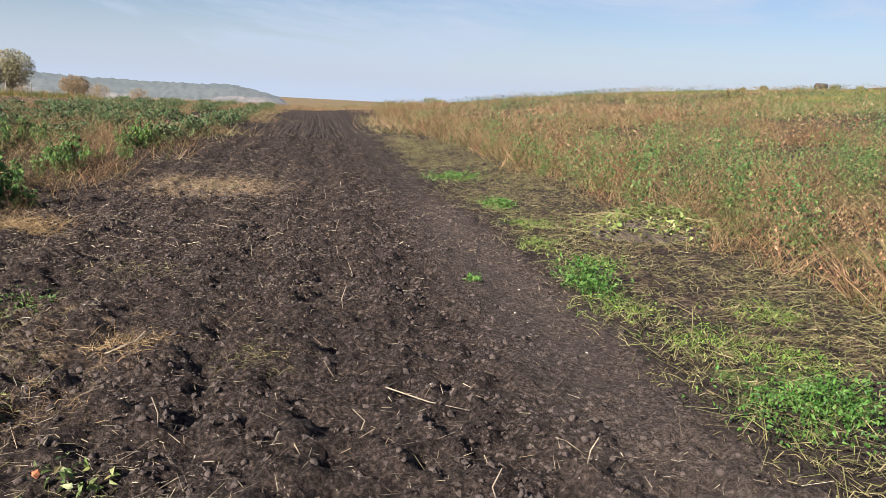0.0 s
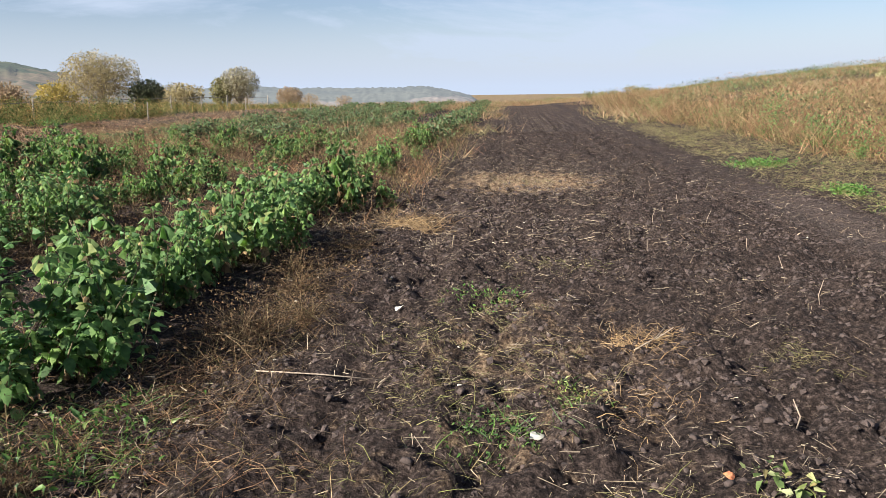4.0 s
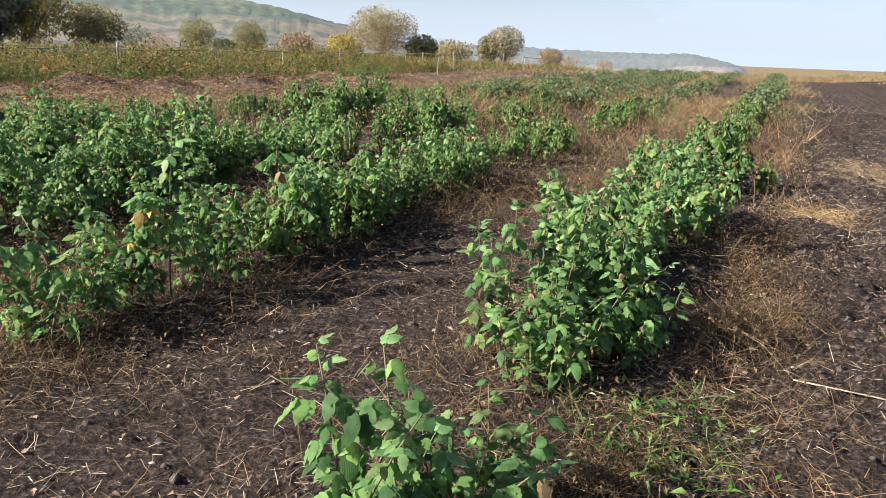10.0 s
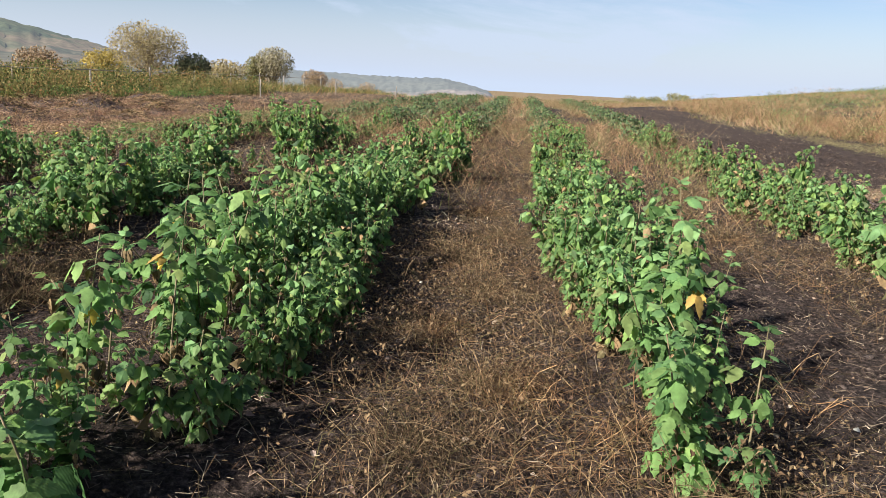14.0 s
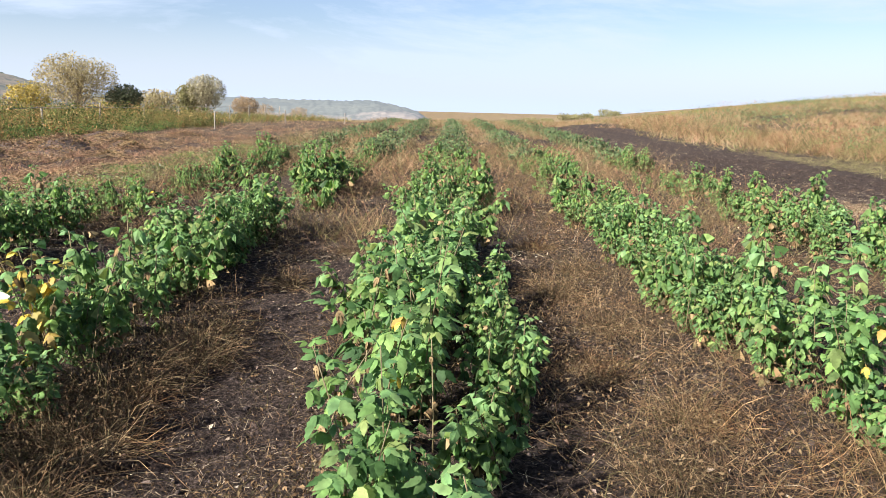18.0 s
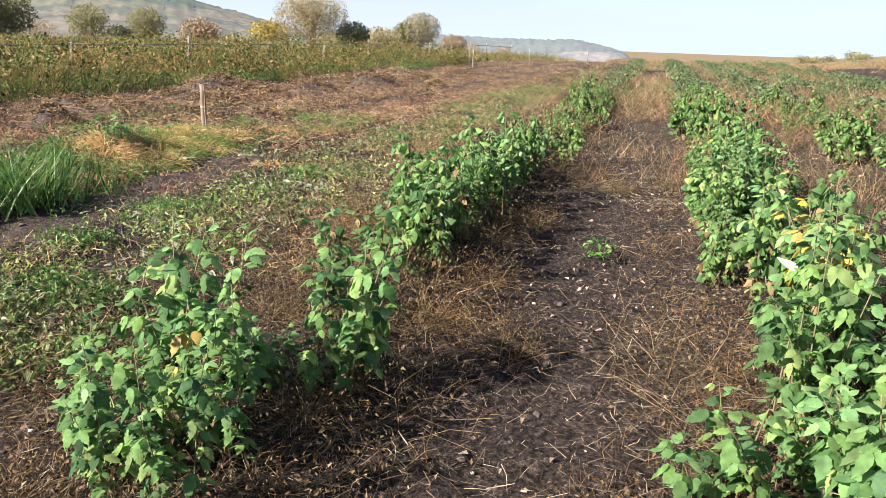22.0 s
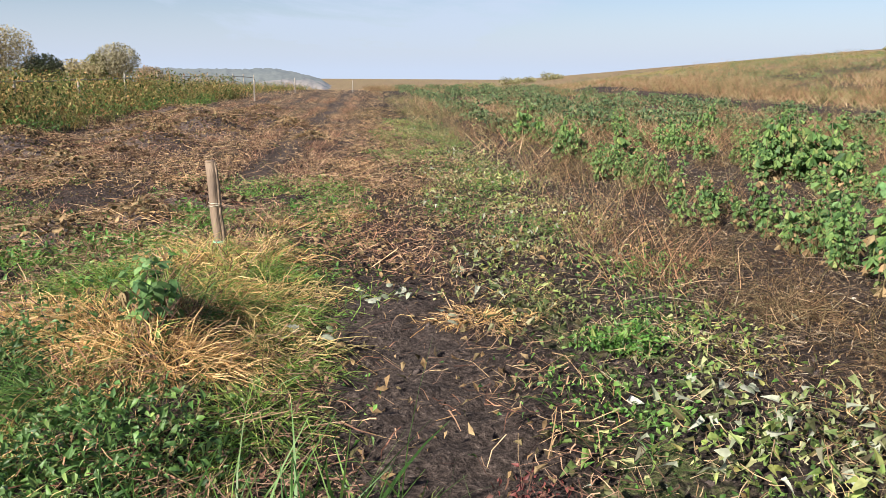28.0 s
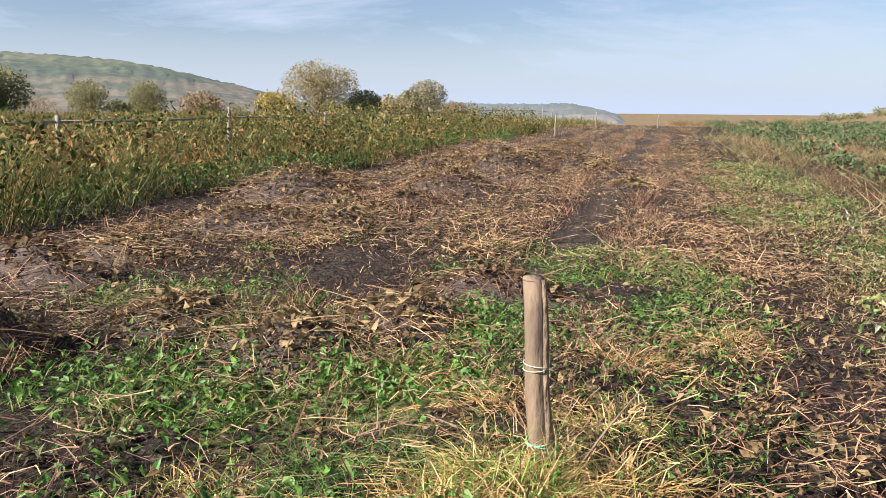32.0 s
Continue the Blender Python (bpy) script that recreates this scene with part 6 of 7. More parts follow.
for x, y, rx, ry in [(-13.85, 3.6, 0.5, 0.4), (-14.75, 3.5, 0.5, 0.35), (-13.2, 4.0, 0.45, 0.35), (-15.3, 3.9, 0.5, 0.5), (-12.7, 3.3, 0.4, 0.35)]:
    patch(x, y, rx, ry, 800, 0.13, 0.045, "green_patch", "leafy green weeds at the near end of the belt", "grass", 200, 0.22)
c = sown(14000, -14.4, -12.2, 3.0, 22, lambda x, y: 0.8 * bare_belt(x, y) * (1 - 0.9 * path_bare(x, y)), 1.4)
straw_on(c, 0.12, 0.0038, "wilted_stems", "pale and brown stems lying among wilted plants", M["straw"], 0.10, 0.35, 2)
# bleached grass around the post
def tussock(x, y, r, tall, n, kind, label):
    """A grass tussock: long blades that spring from a low crown and fall outwards all round."""
    e = group_of("dry_grass_tussock", label, "dry grass", (x, y, float(land(x, y))), "tussocks")
    az, s = RNG.random(n) * 2 * np.pi, np.sqrt(RNG.random(n))
    lean = RNG.normal(0, 0.7, n)
    stretch = RNG.uniform(0.7, 1.4)
    lump = 0.6 + 0.8 * np.sin(az * 2 + r * 40) ** 2
    base = np.stack([np.cos(az) * r * 0.9 * s * lump * stretch, np.sin(az) * r * 0.75 * s * lump / stretch, 0.35 * tall * (1 - s ** 2) * RNG.random(n) - 0.01], 1)
    way = np.stack([np.cos(az + lean) * (0.3 + s), np.sin(az + lean) * (0.3 + s), 1.0 - 0.6 * s + RNG.normal(0, 0.3, n)], 1)
    part("grass_mass", raw_mesh("grass_mass", *ribbons(base, way, tall * RNG.uniform(0.25, 0.95, n), RNG.uniform(0.003, 0.0062, n), RNG.uniform(0.3, 1.8, n), 3, 0.15, None, 0.16), M[kind]), e, kind="stuff")
    return e


for x, y, r, tall_, n, kind in [(-15.78, 9.62, 0.18, 0.30, 260, "golden_hay"), (-16.00, 9.62, 0.18, 0.32, 260, "dry_grass"), (-15.88, 9.50, 0.22, 0.30, 300, "meadow_grass"), (-15.55, 9.75, 0.26, 0.32, 320, "golden_hay"), (-15.80, 9.42, 0.24, 0.24, 260, "golden_hay"), (-15.70, 9.2, 0.26, 0.24, 260, "meadow_grass"), (-16.05, 9.30, 0.26, 0.28, 360, "golden_hay"), (-15.99, 10.45, 0.34, 0.26, 360, "golden_hay"), (-15.6, 10.3, 0.30, 0.22, 260, "dry_grass"), (-16.12, 8.20, 0.30, 0.36, 520, "golden_hay"), (-15.62, 8.52, 0.22, 0.34, 420, "golden_hay"), (-15.75, 8.85, 0.22, 0.30, 320, "golden_hay"),
                                (-15.95, 8.80, 0.30, 0.30, 420, "meadow_grass"), (-15.45, 8.95, 0.32, 0.30, 460, "dry_grass"), (-15.40, 8.50, 0.28, 0.30, 420, "meadow_grass"), (-15.85, 8.45, 0.26, 0.28, 400, "grass"), (-15.75, 7.7, 0.30, 0.32, 420, "golden_hay"), (-15.4, 8.1, 0.28, 0.30, 380, "dry_grass"), (-16.5, 8.6, 0.32, 0.28, 360, "golden_hay"), (-15.5, 9.35, 0.28, 0.24, 320, "meadow_grass"),
                                (-16.35, 9.0, 0.28, 0.24, 320, "meadow_grass"), (-15.6, 11.3, 0.30, 0.24, 260, "golden_hay"), (-15.35, 7.35, 0.30, 0.30, 340, "meadow_grass"), (-16.4, 7.2, 0.36, 0.32, 400, "golden_hay"), (-15.0, 11.9, 0.3, 0.2, 220, "golden_hay"), (-16.9, 9.6, 0.3, 0.22, 260, "golden_hay"), (-16.6, 10.9, 0.34, 0.22, 260, "golden_hay"), (-16.05, 7.5, 0.3, 0.3, 360, "grass"), (-16.3, 6.4, 0.34, 0.34, 400, "meadow_grass"), (-14.22, 8.60, 0.26, 0.16, 240, "golden_hay"), (-15.95, 7.85, 0.22, 0.26, 300, "golden_hay"), (-15.25, 7.9, 0.2, 0.2, 240, "meadow_grass")]:
    tussock(x, y, r, tall_, int(n * 1.6), kind, "golden dry grass tussock near the post" if kind == "golden_hay" else "bleached yellow and green grass tussock" if kind == "dry_grass" else "thick green grass tussock beside the path")
copy_thing(SMALL_KIND, placed(-15.86, 8.05, 40, 0.82))

c = with_size(sown(900, -16.9, -15.15, 5.2, 10.2, lambda x, y: 0.9, 1.0), 0.7, 1.3)
stuff("path_grass", raw_mesh("path_grass", *tufts(c, 10, 0.07, 0.22, 0.0055, 0.45, 0.9, 3, 0.15, 0.14), M["grass"]), "long green grass leaning along the path", "grass")
# grass that grows through the litter about the post and the path
c = with_size(sown(2600, -19.0, -14.8, 6.0, 15, lambda x, y: np.clip(0.15 + 2.6 * (fbm(x * 0.9 + 11, y * 0.9, 3) - 0.45), 0, 1), 1.2), 0.5, 1.2)
stuff("field_grass", raw_mesh("field_grass", *tufts(c, 13, 0.08, 0.17, 0.0055, 0.6, 0.8, 2, 0.2, 0.08), M["meadow_grass"]), "green grass growing through the litter", "grass")
stuff("field_weeds", raw_mesh("field_weeds", *seed_heads(c, 9, 0.12, 0.08, 0.032), M["weed"]), "small green weeds in the litter", "weeds")


def dead_bush(x, y, r, tall, n=260, mat="dry_weed", label="bushy dead brown weed between the rows"):
    """One dead weed: wiry curling stems out of one root, with dry seed heads."""
    e = group_of("dead_weed", label, "dead weed", (x, y, float(land(x, y))), "dead weeds")
    n = int(n * 1.7)
    az, rr = RNG.random(n) * 2 * np.pi, RNG.random(n) ** 0.6
    base = np.stack([np.cos(az) * r * 0.45 * rr, np.sin(az) * r * 0.45 * rr, np.zeros(n) - 0.02 + 0.25 * tall * RNG.random(n) ** 2], 1)
    way = np.stack([np.cos(az) * rr, np.sin(az) * rr, 1.1 - 0.7 * rr], 1) + RNG.normal(0, 0.6, (n, 3))
    v, f = ribbons(base, way, tall * RNG.uniform(0.25, 0.95, n), RNG.uniform(0.002, 0.004, n), RNG.uniform(0.1, 1.2, n), 3, 0.35, None, 0.28)
    part("stem_tangle", raw_mesh("stem_tangle", v, f, M["dry_weed" if mat == "dry_weed" else mat]), e, kind="stuff")
    u = RNG.normal(0, 0.5, (n, 3)) * (r, r, tall * 0.4) + (0, 0, tall * 0.5)
    u[:, 2] = u[:, 2].clip(0.01, tall)
    part("seed_mass", raw_mesh("seed_mass", *scattered(small_leaf(1, 0.5, 0.4), u, turns(n, 0.9), RNG.uniform(0.008, 0.020, n)), M["seed_head" if mat == "dry_weed" else mat]), e, "crumbly dry seed heads", kind="stuff")
    return e


for x, y, r, tall_, n in [(-1.75, 5.3, 0.34, 0.34, 340), (-1.5, 5.75, 0.25, 0.28, 220), (-1.72, 6.4, 0.28, 0.36, 260), (-1.9, 7.0, 0.24, 0.40, 200), (-1.6, 7.9, 0.25, 0.32, 200), (-8.62, 3.1, 0.48, 0.38, 640), (-8.62, 3.7, 0.50, 0.44, 700), (-8.70, 4.3, 0.48, 0.46, 700), (-8.45, 4.9, 0.40, 0.42, 520),
                          (-8.55, 5.5, 0.34, 0.34, 300), (-12.05, 5.9, 0.40, 0.40, 420), (-12.35, 6.6, 0.32, 0.34, 280), (-12.2, 7.6, 0.36, 0.36, 300), (-12.3, 8.6, 0.36, 0.36, 300), (-12.2, 9.8, 0.4, 0.38, 300), (-5.9, 3.5, 0.42, 0.26, 360), (-5.6, 4.2, 0.40, 0.28, 360), (-6.0, 4.9, 0.40, 0.30, 360), (-5.7, 5.8, 0.40, 0.34, 340), (-6.0, 6.8, 0.42, 0.38, 340),
                          (-5.6, 7.8, 0.42, 0.40, 300), (-5.9, 9.0, 0.45, 0.42, 300), (-3.4, 8.6, 0.40, 0.36, 300), (-3.7, 9.8, 0.45, 0.36, 300), (-3.2, 11.2, 0.5, 0.40, 300), (-10.6, 4.2, 0.30, 0.26, 240), (-10.9, 6.9, 0.32, 0.30, 240), (-10.3, 8.7, 0.35, 0.34, 260), (-7.9, 8.4, 0.36, 0.36, 260), (-8.3, 7.0, 0.32, 0.36, 260), (-11.4, 4.1, 0.25, 0.28, 200), (-9.6, 3.2, 0.3, 0.22, 220), (-11.1, 4.4, 0.34, 0.32, 300), (-11.0, 5.3, 0.32, 0.32, 280), (-11.15, 6.3, 0.34, 0.34, 280), (-12.0, 3.3, 0.36, 0.30, 320), (-11.95, 4.2, 0.34, 0.30, 300), (-11.3, 3.2, 0.3, 0.26, 240), (-2.1, 3.4, 0.3, 0.16, 260)]:
    dead_bush(x, y, r, tall_, n)
for x, y in [(-12.12, 4.9), (-12.0, 5.0), (-11.85, 5.35)]:
    dead_bush(x, y, 0.07, 0.40, 60, "golden", "tan dried seed stalk standing on the soil")
patch(-12.25, 6.75, 0.16, 0.16, 150, 0.42, 0.03, "flowering_weed", "pale yellow flowering weed beside a dead bush", "leaf_pale_green", 30, 0.4)
patch(-12.7, 6.9, 0.08, 0.08, 60, 0.22, 0.03, "flowering_weed", "small yellow-green weed beside the rows", "leaf_pale_green", 10, 0.2)
patch(-14.34, 6.72, 0.14, 0.10, 60, 0.08, 0.035, "red_weed", "small reddish weed at the edge of the path", "leaf_red")
patch(-10.3, 6.1, 0.12, 0.10, 40, 0.16, 0.06, "young_plant", "single green shoot between the rows", "weed")

# ---------------------------------------------------------------- post and fence
def stake(x, y, tall, radius, lean_x, lean_y, material, name, label, category="post"):
    e = group_of(name, label, category, (x, y, float(land(x, y)) - 0.05))
    q = np.linspace(0, 1, 9)
    pts = np.stack([lean_x * q + 0.004 * np.sin(q * 9), lean_y * q + 0.004 * np.cos(q * 7), (tall + 0.05) * q], 1)
    part("shaft", raw_mesh("shaft", *tube(pts, radius * (1.06 - 0.1 * q + 0.03 * np.sin(q * 17)), 12), material, True), e)
    return e, pts


post, pts = stake(-15.82, 9.80, 0.72, 0.038, -0.062, 0.06, M["post_wood"], "wooden_post", "peeled round wooden post leaning in bleached grass")
part("bark_strip", raw_mesh("bark_strip", *tube(pts[1:] + (0.031, -0.012, 0), np.array([0.014, 0.021, 0.018, 0.016, 0.014, 0.015, 0.013, 0.010]), 7), M["post_bark"], True), post, "strip of dark bark and split wood")
part("top_cut", raw_mesh("top_cut", *tube([pts[-1] + (0, 0, -0.004), pts[-1] + (0, 0, 0.006)], [0.0362, 0.0345], 12), M["post_bark"], True), post, "dark weathered saw cut")
def winding(z, radius, thick, loops, seed):
    a = np.linspace(0, 2 * np.pi * loops, int(22 * loops))
    k = z / 0.77
    return tube(np.stack([-0.062 * k + np.cos(a) * radius, 0.06 * k + np.sin(a) * radius, z + 0.012 * np.sin(a * 0.5 + seed)], 1), np.full(len(a), thick), 4)
part("wire", raw_mesh("wire", *winding(0.48, 0.044, 0.0022, 2.5, 0), M["wire"], True), post, "loops of rusty wire")
part("twine", raw_mesh("twine", *winding(0.22, 0.045, 0.003, 2.0, 1), M["twine"], True), post, "faded green twine")
for a, b, c_ in [((-0.05, -0.05, 0.06), (-0.2, -0.1, 0.22), (-0.36, -0.16, 0.30)), ((0.1, -0.02, 0.08), (0.2, -0.04, 0.26), (0.31, -0.03, 0.42))]:
    e = group_of("dead_weed", "thin dark dead weed beside the post", "dead weed", (-15.82, 9.80, float(land(-15.82, 9.80))))
    part("stem", raw_mesh("stem", *tube([a, b, c_], [0.005, 0.004, 0.002], 5), M["post_bark"], True), e)
for x, y, tall_, lx in [(-19.2, 41, 0.95, 0.02), (-18.2, 54, 1.0, 0.0), (-14.6, 58, 0.8, 0.03)]:
    stake(x, y, tall_, 0.032, lx, 0.02, M["grey_wood"], "field_stake", "pale weathered stake at the edge of the field")
fence_at = [(-25.2 + 0.03 * (y - 10), y) for y in np.arange(13, 76, 5.2)]
fence = []
for x, y in fence_at:
    e, p = stake(x, y, 1.16 + random.uniform(-0.08, 0.10), 0.045, random.uniform(-0.04, 0.04), 0.0, M["grey_wood"], "fence_post", "pale weathered fence post in the thicket")
    tagged(e, group="fence")
    fence.append(e)
for (x0, y0), (x1, y1) in zip(fence_at[:-1], fence_at[1:]):
    e = group_of("fence_rail", "thin grey fence rail between posts", "fence rail", (0, 0, 0), "fence")
    z0, z1 = float(height(x0, y0)) + 1.04, float(height(x1, y1)) + 1.04
    part("pole", raw_mesh("pole", *tube([(x0, y0, z0), ((x0 + x1) / 2, (y0 + y1) / 2, (z0 + z1) / 2 - 0.03), (x1, y1, z1)], [0.022, 0.02, 0.02], 6), M["grey_wood"], True), e)

# ---------------------------------------------------------------- far right hillside and the village
bale_z = float(height(89, 124))
ang = np.linspace(0, 2 * np.pi, 25)[:-1]
bale = group_of("hay_bale", "dark round bale on the crest of the hill", "bale", (89, 124, bale_z))
part("roll", raw_mesh("roll", *tube([(-1.1, 0, 0.5), (-0.95, 0, 0.5), (0.95, 0, 0.5), (1.1, 0, 0.5)], [0.42, 0.56, 0.56, 0.42], 18), M["clod"], True), bale)
for k, (x, y, s) in enumerate([(24, 52, 0.8), (36, 60, 0.8)]):
    tree("bush", "small dark bush on the hillside", x, y, s * 1.2, s * 1.9, M["tree_leaf_olive"], 4, 300, 0.22, 1, 0.1, 60 + k)
for k, (x, y, s) in enumerate([(81.5, 129.4, 0.9), (79, 132, 0.6), (90.8, 122.8, 0.9), (94, 120.6, 0.7), (99.6, 116.5, 0.8), (102.5, 114, 0.5), (86, 126, 0.5)]):
    tree("bush", "small dark bush on the crest of the hill", x, y, s * 1.25, s * 1.8, M["tree_leaf_olive"], 4, 260, 0.24, 1, 0.1, 70 + k)
for k in range(3):
    q = np.linspace(0, 1, 9)
    tx, ty = 66.0 + 1.6 * k - 13.5 * q, 60.0 + 0.6 * k - 22.0 * q
    line = np.stack([tx, ty, height(tx, ty) + 0.06], 1)
    e = group_of("plastic_tunnel", "long low tunnel of blue-grey plastic film on the hillside", "plastic tunnel", tuple(line[0]), "plastic tunnels")
    part("film", raw_mesh("film", *tube(line - line[0], np.full(9, 0.20), 8), M["film"], True), e)
for k, az in enumerate([6.3, 7.1, 7.6, 8.6, 9.3, 10.4, 11.6, 12.4, 13.3, 14.6, 15.3]):
    x, y = -14.9 + 160 * math.sin(radians(az)), 5 + 160 * math.cos(radians(az))
    tree("bush", "low tree of a line beyond the crest of the field", x, y, 1.7 + 0.4 * math.sin(k * 2.3), 3.6, M["tree_leaf_olive"], 4, 300, 0.26, 1, 0.1, 90 + k)
for k, (az, d, w, h_) in enumerate([(-7.6, 1000, 14, 5), (-6.9, 1010, 12, 5), (-6.2, 1005, 16, 5), (-5.5, 1015, 12, 6), (-4.9, 1000, 14, 5), (-8.6, 1020, 14, 5), (-9.8, 1010, 12, 5), (-3.9, 1030, 10, 5)]):
    x, y = math.sin(radians(az)) * d - 6, math.cos(radians(az)) * d
    e = group_of("house", "small white village house far off", "house", (x, y, -33))
    bm = bmesh.new()
    bmesh.ops.create_cube(bm, size=1.0, matrix=Matrix.LocRotScale((0, 0, h_ / 2), None, (w, 8, h_)))
    me = bpy.data.meshes.new("wall")
    bm.to_mesh(me)
    bm.free()
    me.materials.append(M["white_wall"])
    part("wall", me, e)
    rv = np.array([(-w / 2 - .5, -4.5, h_), (w / 2 + .5, -4.5, h_), (w / 2 + .5, 4.5, h_), (-w / 2 - .5, 4.5, h_), (-w / 2, 0, h_ + 3.5), (w / 2, 0, h_ + 3.5)])
    part("roof", raw_mesh("roof", rv, np.array([[0, 1, 5], [0, 5, 4], [2, 3, 4], [2, 4, 5], [0, 4, 3], [1, 2, 5], [0, 3, 2], [0, 2, 1]]), M["roof"]), e)

# ---------------------------------------------------------------- small things
def fallen(x, y, size, turn, label="pale fallen leaf curled on the soil"):
    e = group_of("fallen_leaf", label, "leaf", (x, y, float(land(x, y)) + 0.02), "fallen leaves")
    ob = part("blade", PALE[0], e, m=leaf_pose(Vector((0, 0, 0)), radians(turn), 0.15, size, 0.3))
    return e


def limp_clump(x, y, r, n):
    """A few pale wilted leaves with their stems, dropped in a clump."""
    e = group_of("wilted_clump", "clump of pale limp leaves dropped on the path", "wilted plants", (x, y, float(land(x, y))), "wilted clumps")
    for k in range(n):
        a, q = random.uniform(0, 6.28), r * random.random() ** 0.6
        part("leaf", LIMP[k % 2], e, m=leaf_pose(Vector((math.cos(a) * q, math.sin(a) * q, 0.02 + 0.05 * random.random())), a - 1.57, random.uniform(-0.3, 0.6), random.uniform(0.6, 1.15), random.uniform(-0.8, 0.8)))


M["leaf_limp_near"] = plant("limp_leaf", [(0.223, 0.243, 0.18), (0.31, 0.32, 0.26), (0.136, 0.166, 0.093), (0.26, 0.282, 0.211)], 0.25, 0.7, "object", 14, 0.2)
LIMP = [raw_mesh("leaf", *toothed_leaflet(0.075, 0.055, 0.5, 0.3), M["leaf_limp_near"], True), raw_mesh("leaf", *toothed_leaflet(0.062, 0.048, 0.8, -0.3), M["leaf_limp_near"], True)]
for x, y, r, n in [(-15.18, 8.20, 0.14, 12), (-14.78, 9.05, 0.13, 10), (-14.53, 9.14, 0.11, 8), (-14.10, 9.66, 0.10, 7), (-14.42, 8.55, 0.09, 6), (-13.13, 4.50, 0.16, 12), (-13.15, 5.25, 0.14, 10), (-13.25, 7.55, 0.13, 9), (-12.95, 6.1, 0.12, 8)]:
    limp_clump(x, y, r, n)
for x, y, s, r in [(0.23, 6.04, 0.65, 30), (-0.85, 5.92, 0.85, 160), (-0.04, 5.82, 0.7, 80), (-0.03, 3.97, 0.75, 300), (1.27, 6.3, 0.4, 40), (-13.75, 7.45, 0.7, 250), (-12.5, 4.83, 0.6, 70), (-3.1, 3.4, 0.4, 30), (-4.0, 4.1, 0.35, 200)]:
    fallen(x, y, s, r)
peb = sown(95, -13.2, 4.0, 1.9, 9.5, None, 1.2)
for i, (x, y) in enumerate(peb):
    s = 0.006 + 0.013 * RNG.random() ** 2
    if i == 0:
        me = raw_mesh("pebble", *clod, M["stone"], True)
    ob = tagged(new("pebble", me), "small pale stone on the soil", "pebble", "pebbles")
    ob.matrix_basis = pose(float(x), float(y), float(land(x, y)) + s * 0.2, 0, 0, random.uniform(0, 360)) @ Matrix.Scale(s, 4)
for x, y, s in [(0.72, 3.62, 0.030), (0.68, 3.23, 0.020)]:
    ob = tagged(new("brick_shard", raw_mesh("brick_shard", *clod, M["brick"])), "orange shard of brick on the soil", "brick shard")
    ob.matrix_basis = pose(x, y, float(land(x, y)) + s * 0.3, 20, 10, 40) @ Matrix.Scale(s, 4)


def stick(points, radius, label="dry pale stick lying on the soil"):
    p = np.array([(x, y, float(land(x, y)) + z) for x, y, z in points])
    ob = tagged(new("dry_stick", raw_mesh("dry_stick", *tube(p, np.linspace(radius, radius * 0.6, len(p)), 5), M["stick"], True)), label, "stick", "dry sticks")
    return ob


stick([(-2.96, 4.93, 0.02), (-3.1, 5.06, 0.035), (-3.25, 5.2, 0.02)], 0.0045)
stick([(-1.45, 4.6, 0.02), (-1.1, 4.55, 0.03), (-0.75, 4.62, 0.02)], 0.0045)
stick([(0.6, 5.1, 0.02), (0.74, 5.2, 0.07), (0.82, 5.32, 0.12)], 0.0045, "pale forked root sticking out of the soil")
stick([(0.74, 5.2, 0.06), (0.82, 5.12, 0.1)], 0.0045, "pale forked root sticking out of the soil")
stick([(2.3, 4.5, 0.02), (2.15, 4.3, 0.03), (2.35, 4.15, 0.03), (2.55, 4.1, 0.02)], 0.0045)
stick([(-13.2, 8.6, 0.02), (-12.95, 8.2, 0.03), (-12.8, 8.0, 0.02)], 0.0045)
for x, y in [(2.03, 9.16), (2.02, 7.7), (2.0, 6.05), (2.0, 3.92), (2.1, 7.1), (2.5, 3.3), (2.05, 10.6), (1.95, 12.0), (1.1, 4.0), (0.4, 4.4), (2.9, 3.4), (1.5, 9.3), (1.2, 8.0), (1.55, 11.0)]:
    stick([(x, y, -0.01), (x + random.uniform(-0.02, 0.02), y + random.uniform(-0.02, 0.02), 0.06), (x + random.uniform(-0.04, 0.04), y + random.uniform(-0.03, 0.03), random.uniform(0.09, 0.15))], 0.004, "short cut stem standing in the soil")
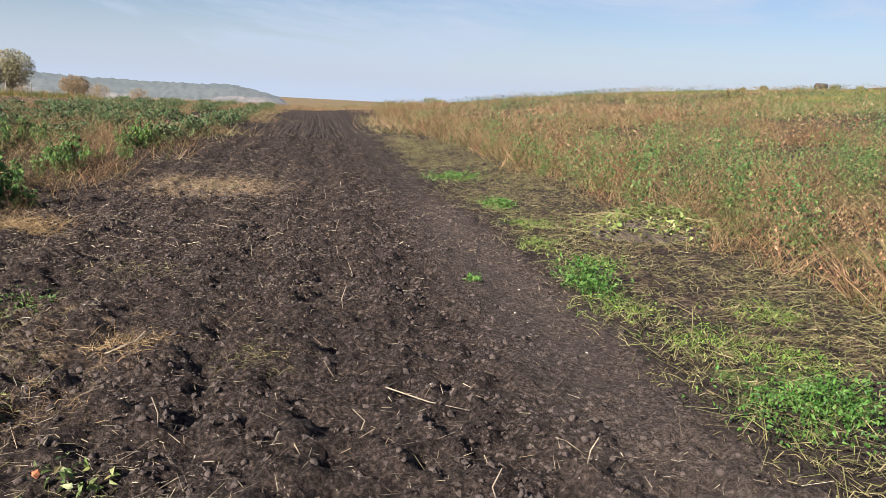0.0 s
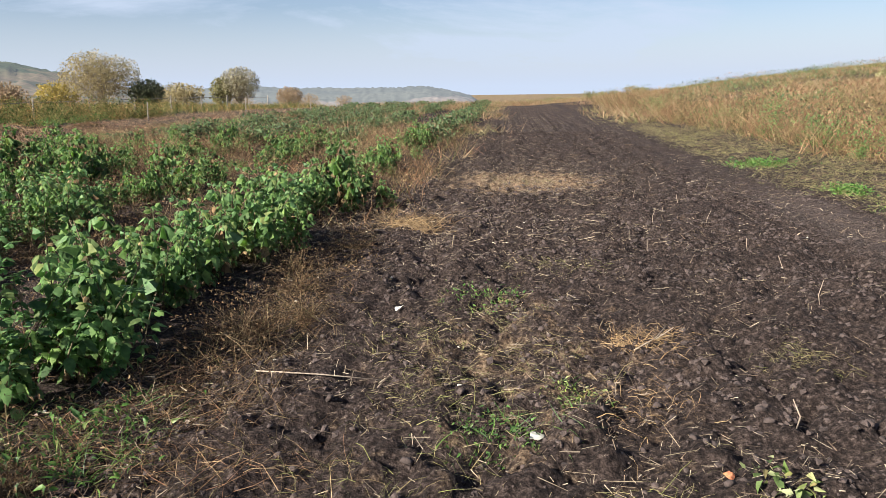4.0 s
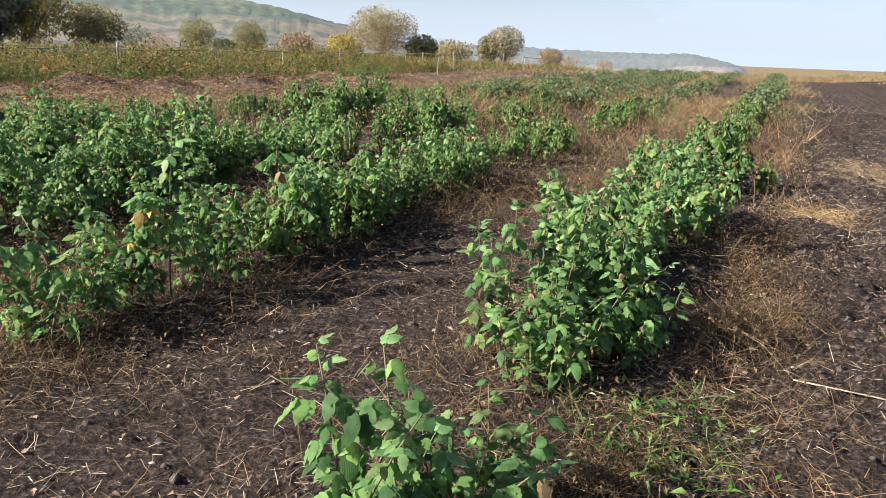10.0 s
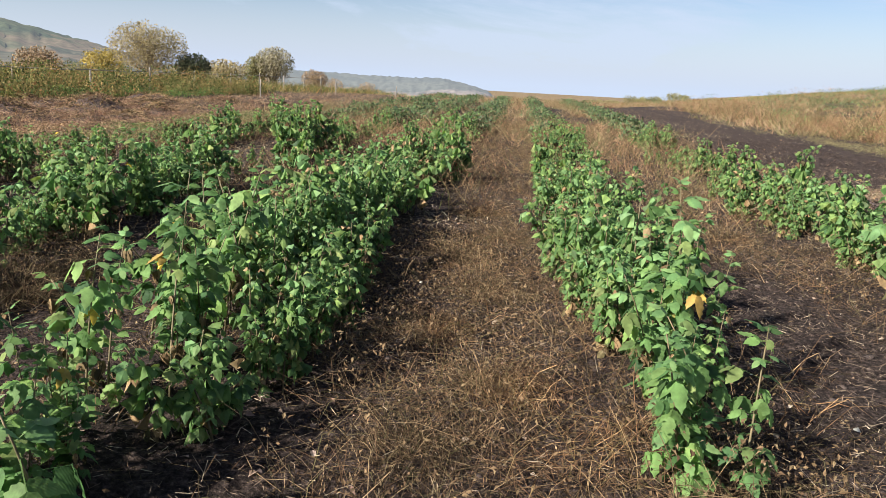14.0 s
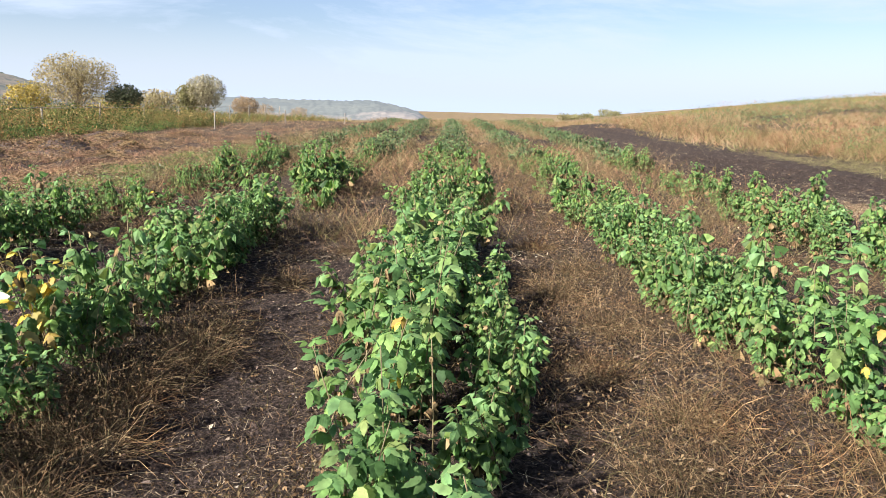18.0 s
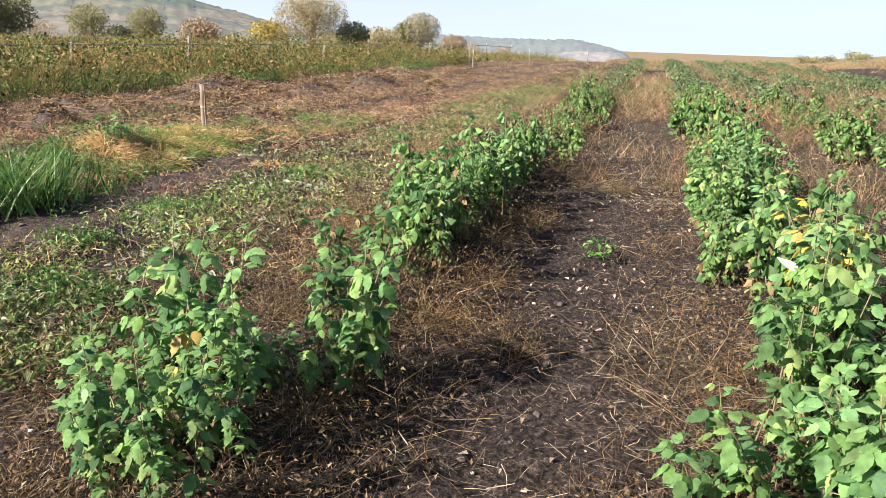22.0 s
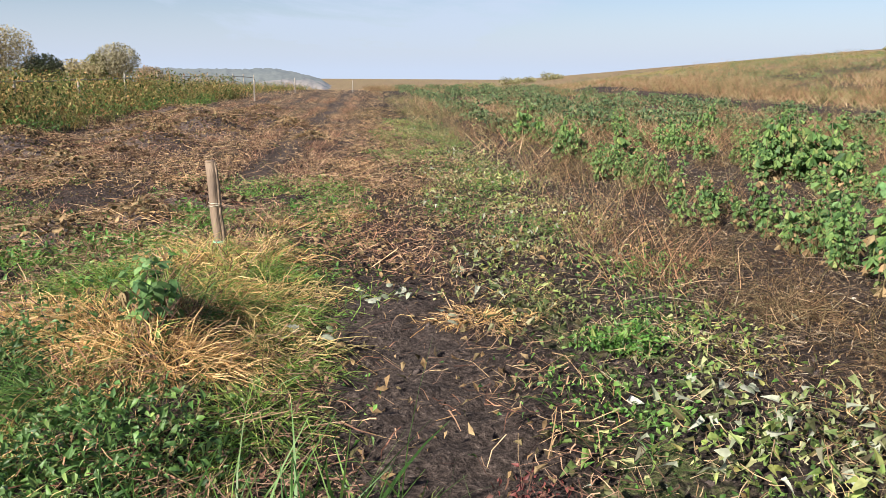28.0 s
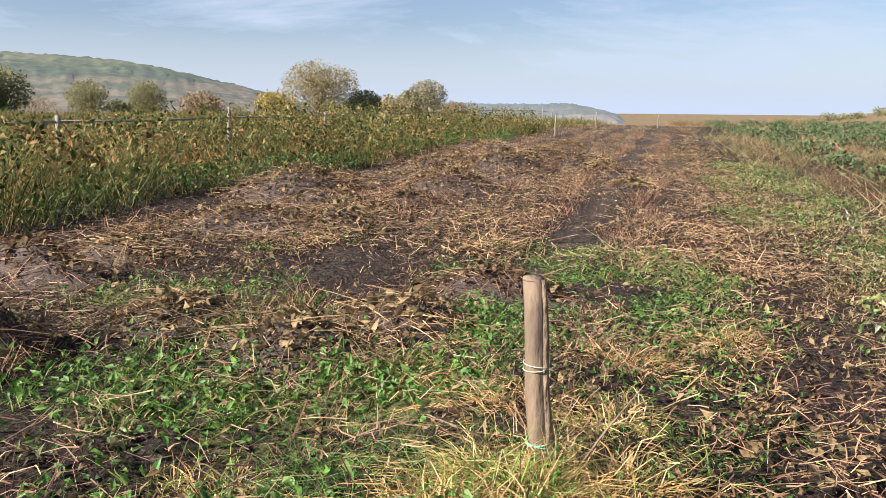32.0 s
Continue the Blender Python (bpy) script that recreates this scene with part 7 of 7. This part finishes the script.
# a golden dry clump and a mat of cut stems beside the first row
for x, y, r, tall_, kind in [(-1.1, 9.1, 0.35, 0.38, "golden"), (0.64, 5.3, 0.22, 0.14, "golden"), (0.2, 13.0, 0.9, 0.12, "verge")]:
    c = RNG.normal(0, 0.5, (40, 2)) * (r, r) + (x, y)
    e = group_of("dry_clump", "golden dry stems in a clump on the soil", "dry grass", (0, 0, 0))
    part("stem_tangle", raw_mesh("stem_tangle", *tufts(c, 11, 0.06, tall_, 0.004, 0.5, 0.6, 3), M[kind]), e, kind="stuff")
for x, y, r, tall_, kind in [(-0.5, 4.2, 0.45, 0.16, "verge"), (0.0, 4.9, 0.40, 0.14, "verge"), (-0.7, 5.2, 0.40, 0.14, "verge"), (0.45, 4.3, 0.28, 0.13, "golden"), (-0.2, 5.9, 0.40, 0.13, "verge"), (-1.35, 3.6, 0.45, 0.20, "dry_weed"), (-2.6, 2.9, 0.6, 0.24, "rust_near"), (-1.7, 2.9, 0.55, 0.24, "rust_near"), (-2.1, 3.75, 0.5, 0.24, "rust_near"), (-3.4, 2.9, 0.6, 0.22, "dry_weed"), (-4.4, 2.9, 0.6, 0.24, "dry_weed"), (-3.9, 3.7, 0.5, 0.22, "dry_weed"), (-1.0, 3.1, 0.5, 0.2, "rust_near"), (-5.6, 2.6, 0.6, 0.24, "dry_weed"), (-4.9, 2.4, 0.5, 0.2, "rust_near"), (-1.9, 4.5, 0.4, 0.2, "rust_near"), (-1.6, 4.2, 0.40, 0.22, "dry_weed"), (-2.0, 3.2, 0.45, 0.22, "dry_weed"), (0.5, 3.3, 0.3, 0.12, "verge"), (-0.6, 3.2, 0.4, 0.14, "verge"), (1.5, 4.9, 0.25, 0.1, "verge"), (0.3, 7.2, 0.4, 0.12, "verge")]:
    c = RNG.normal(0, 0.5, (34, 2)) * (r, r) + (x, y)
    e = group_of("weed_mat", "flat mat of pulled wiry weed stems on the soil", "dry weeds", (0, 0, 0))
    part("stem_tangle", raw_mesh("stem_tangle", *tufts(c, 10, 0.06, tall_, 0.0026, 0.22, 0.5, 3, 0.3, 0.2), M[kind]), e, kind="stuff")
patch(0.86, 3.52, 0.16, 0.09, 34, 0.07, 0.06, "pulled_weed", "pulled broad-leaved weed wilting on the soil", "leaf_grey", 16, 0.14, 0.003, "verge")
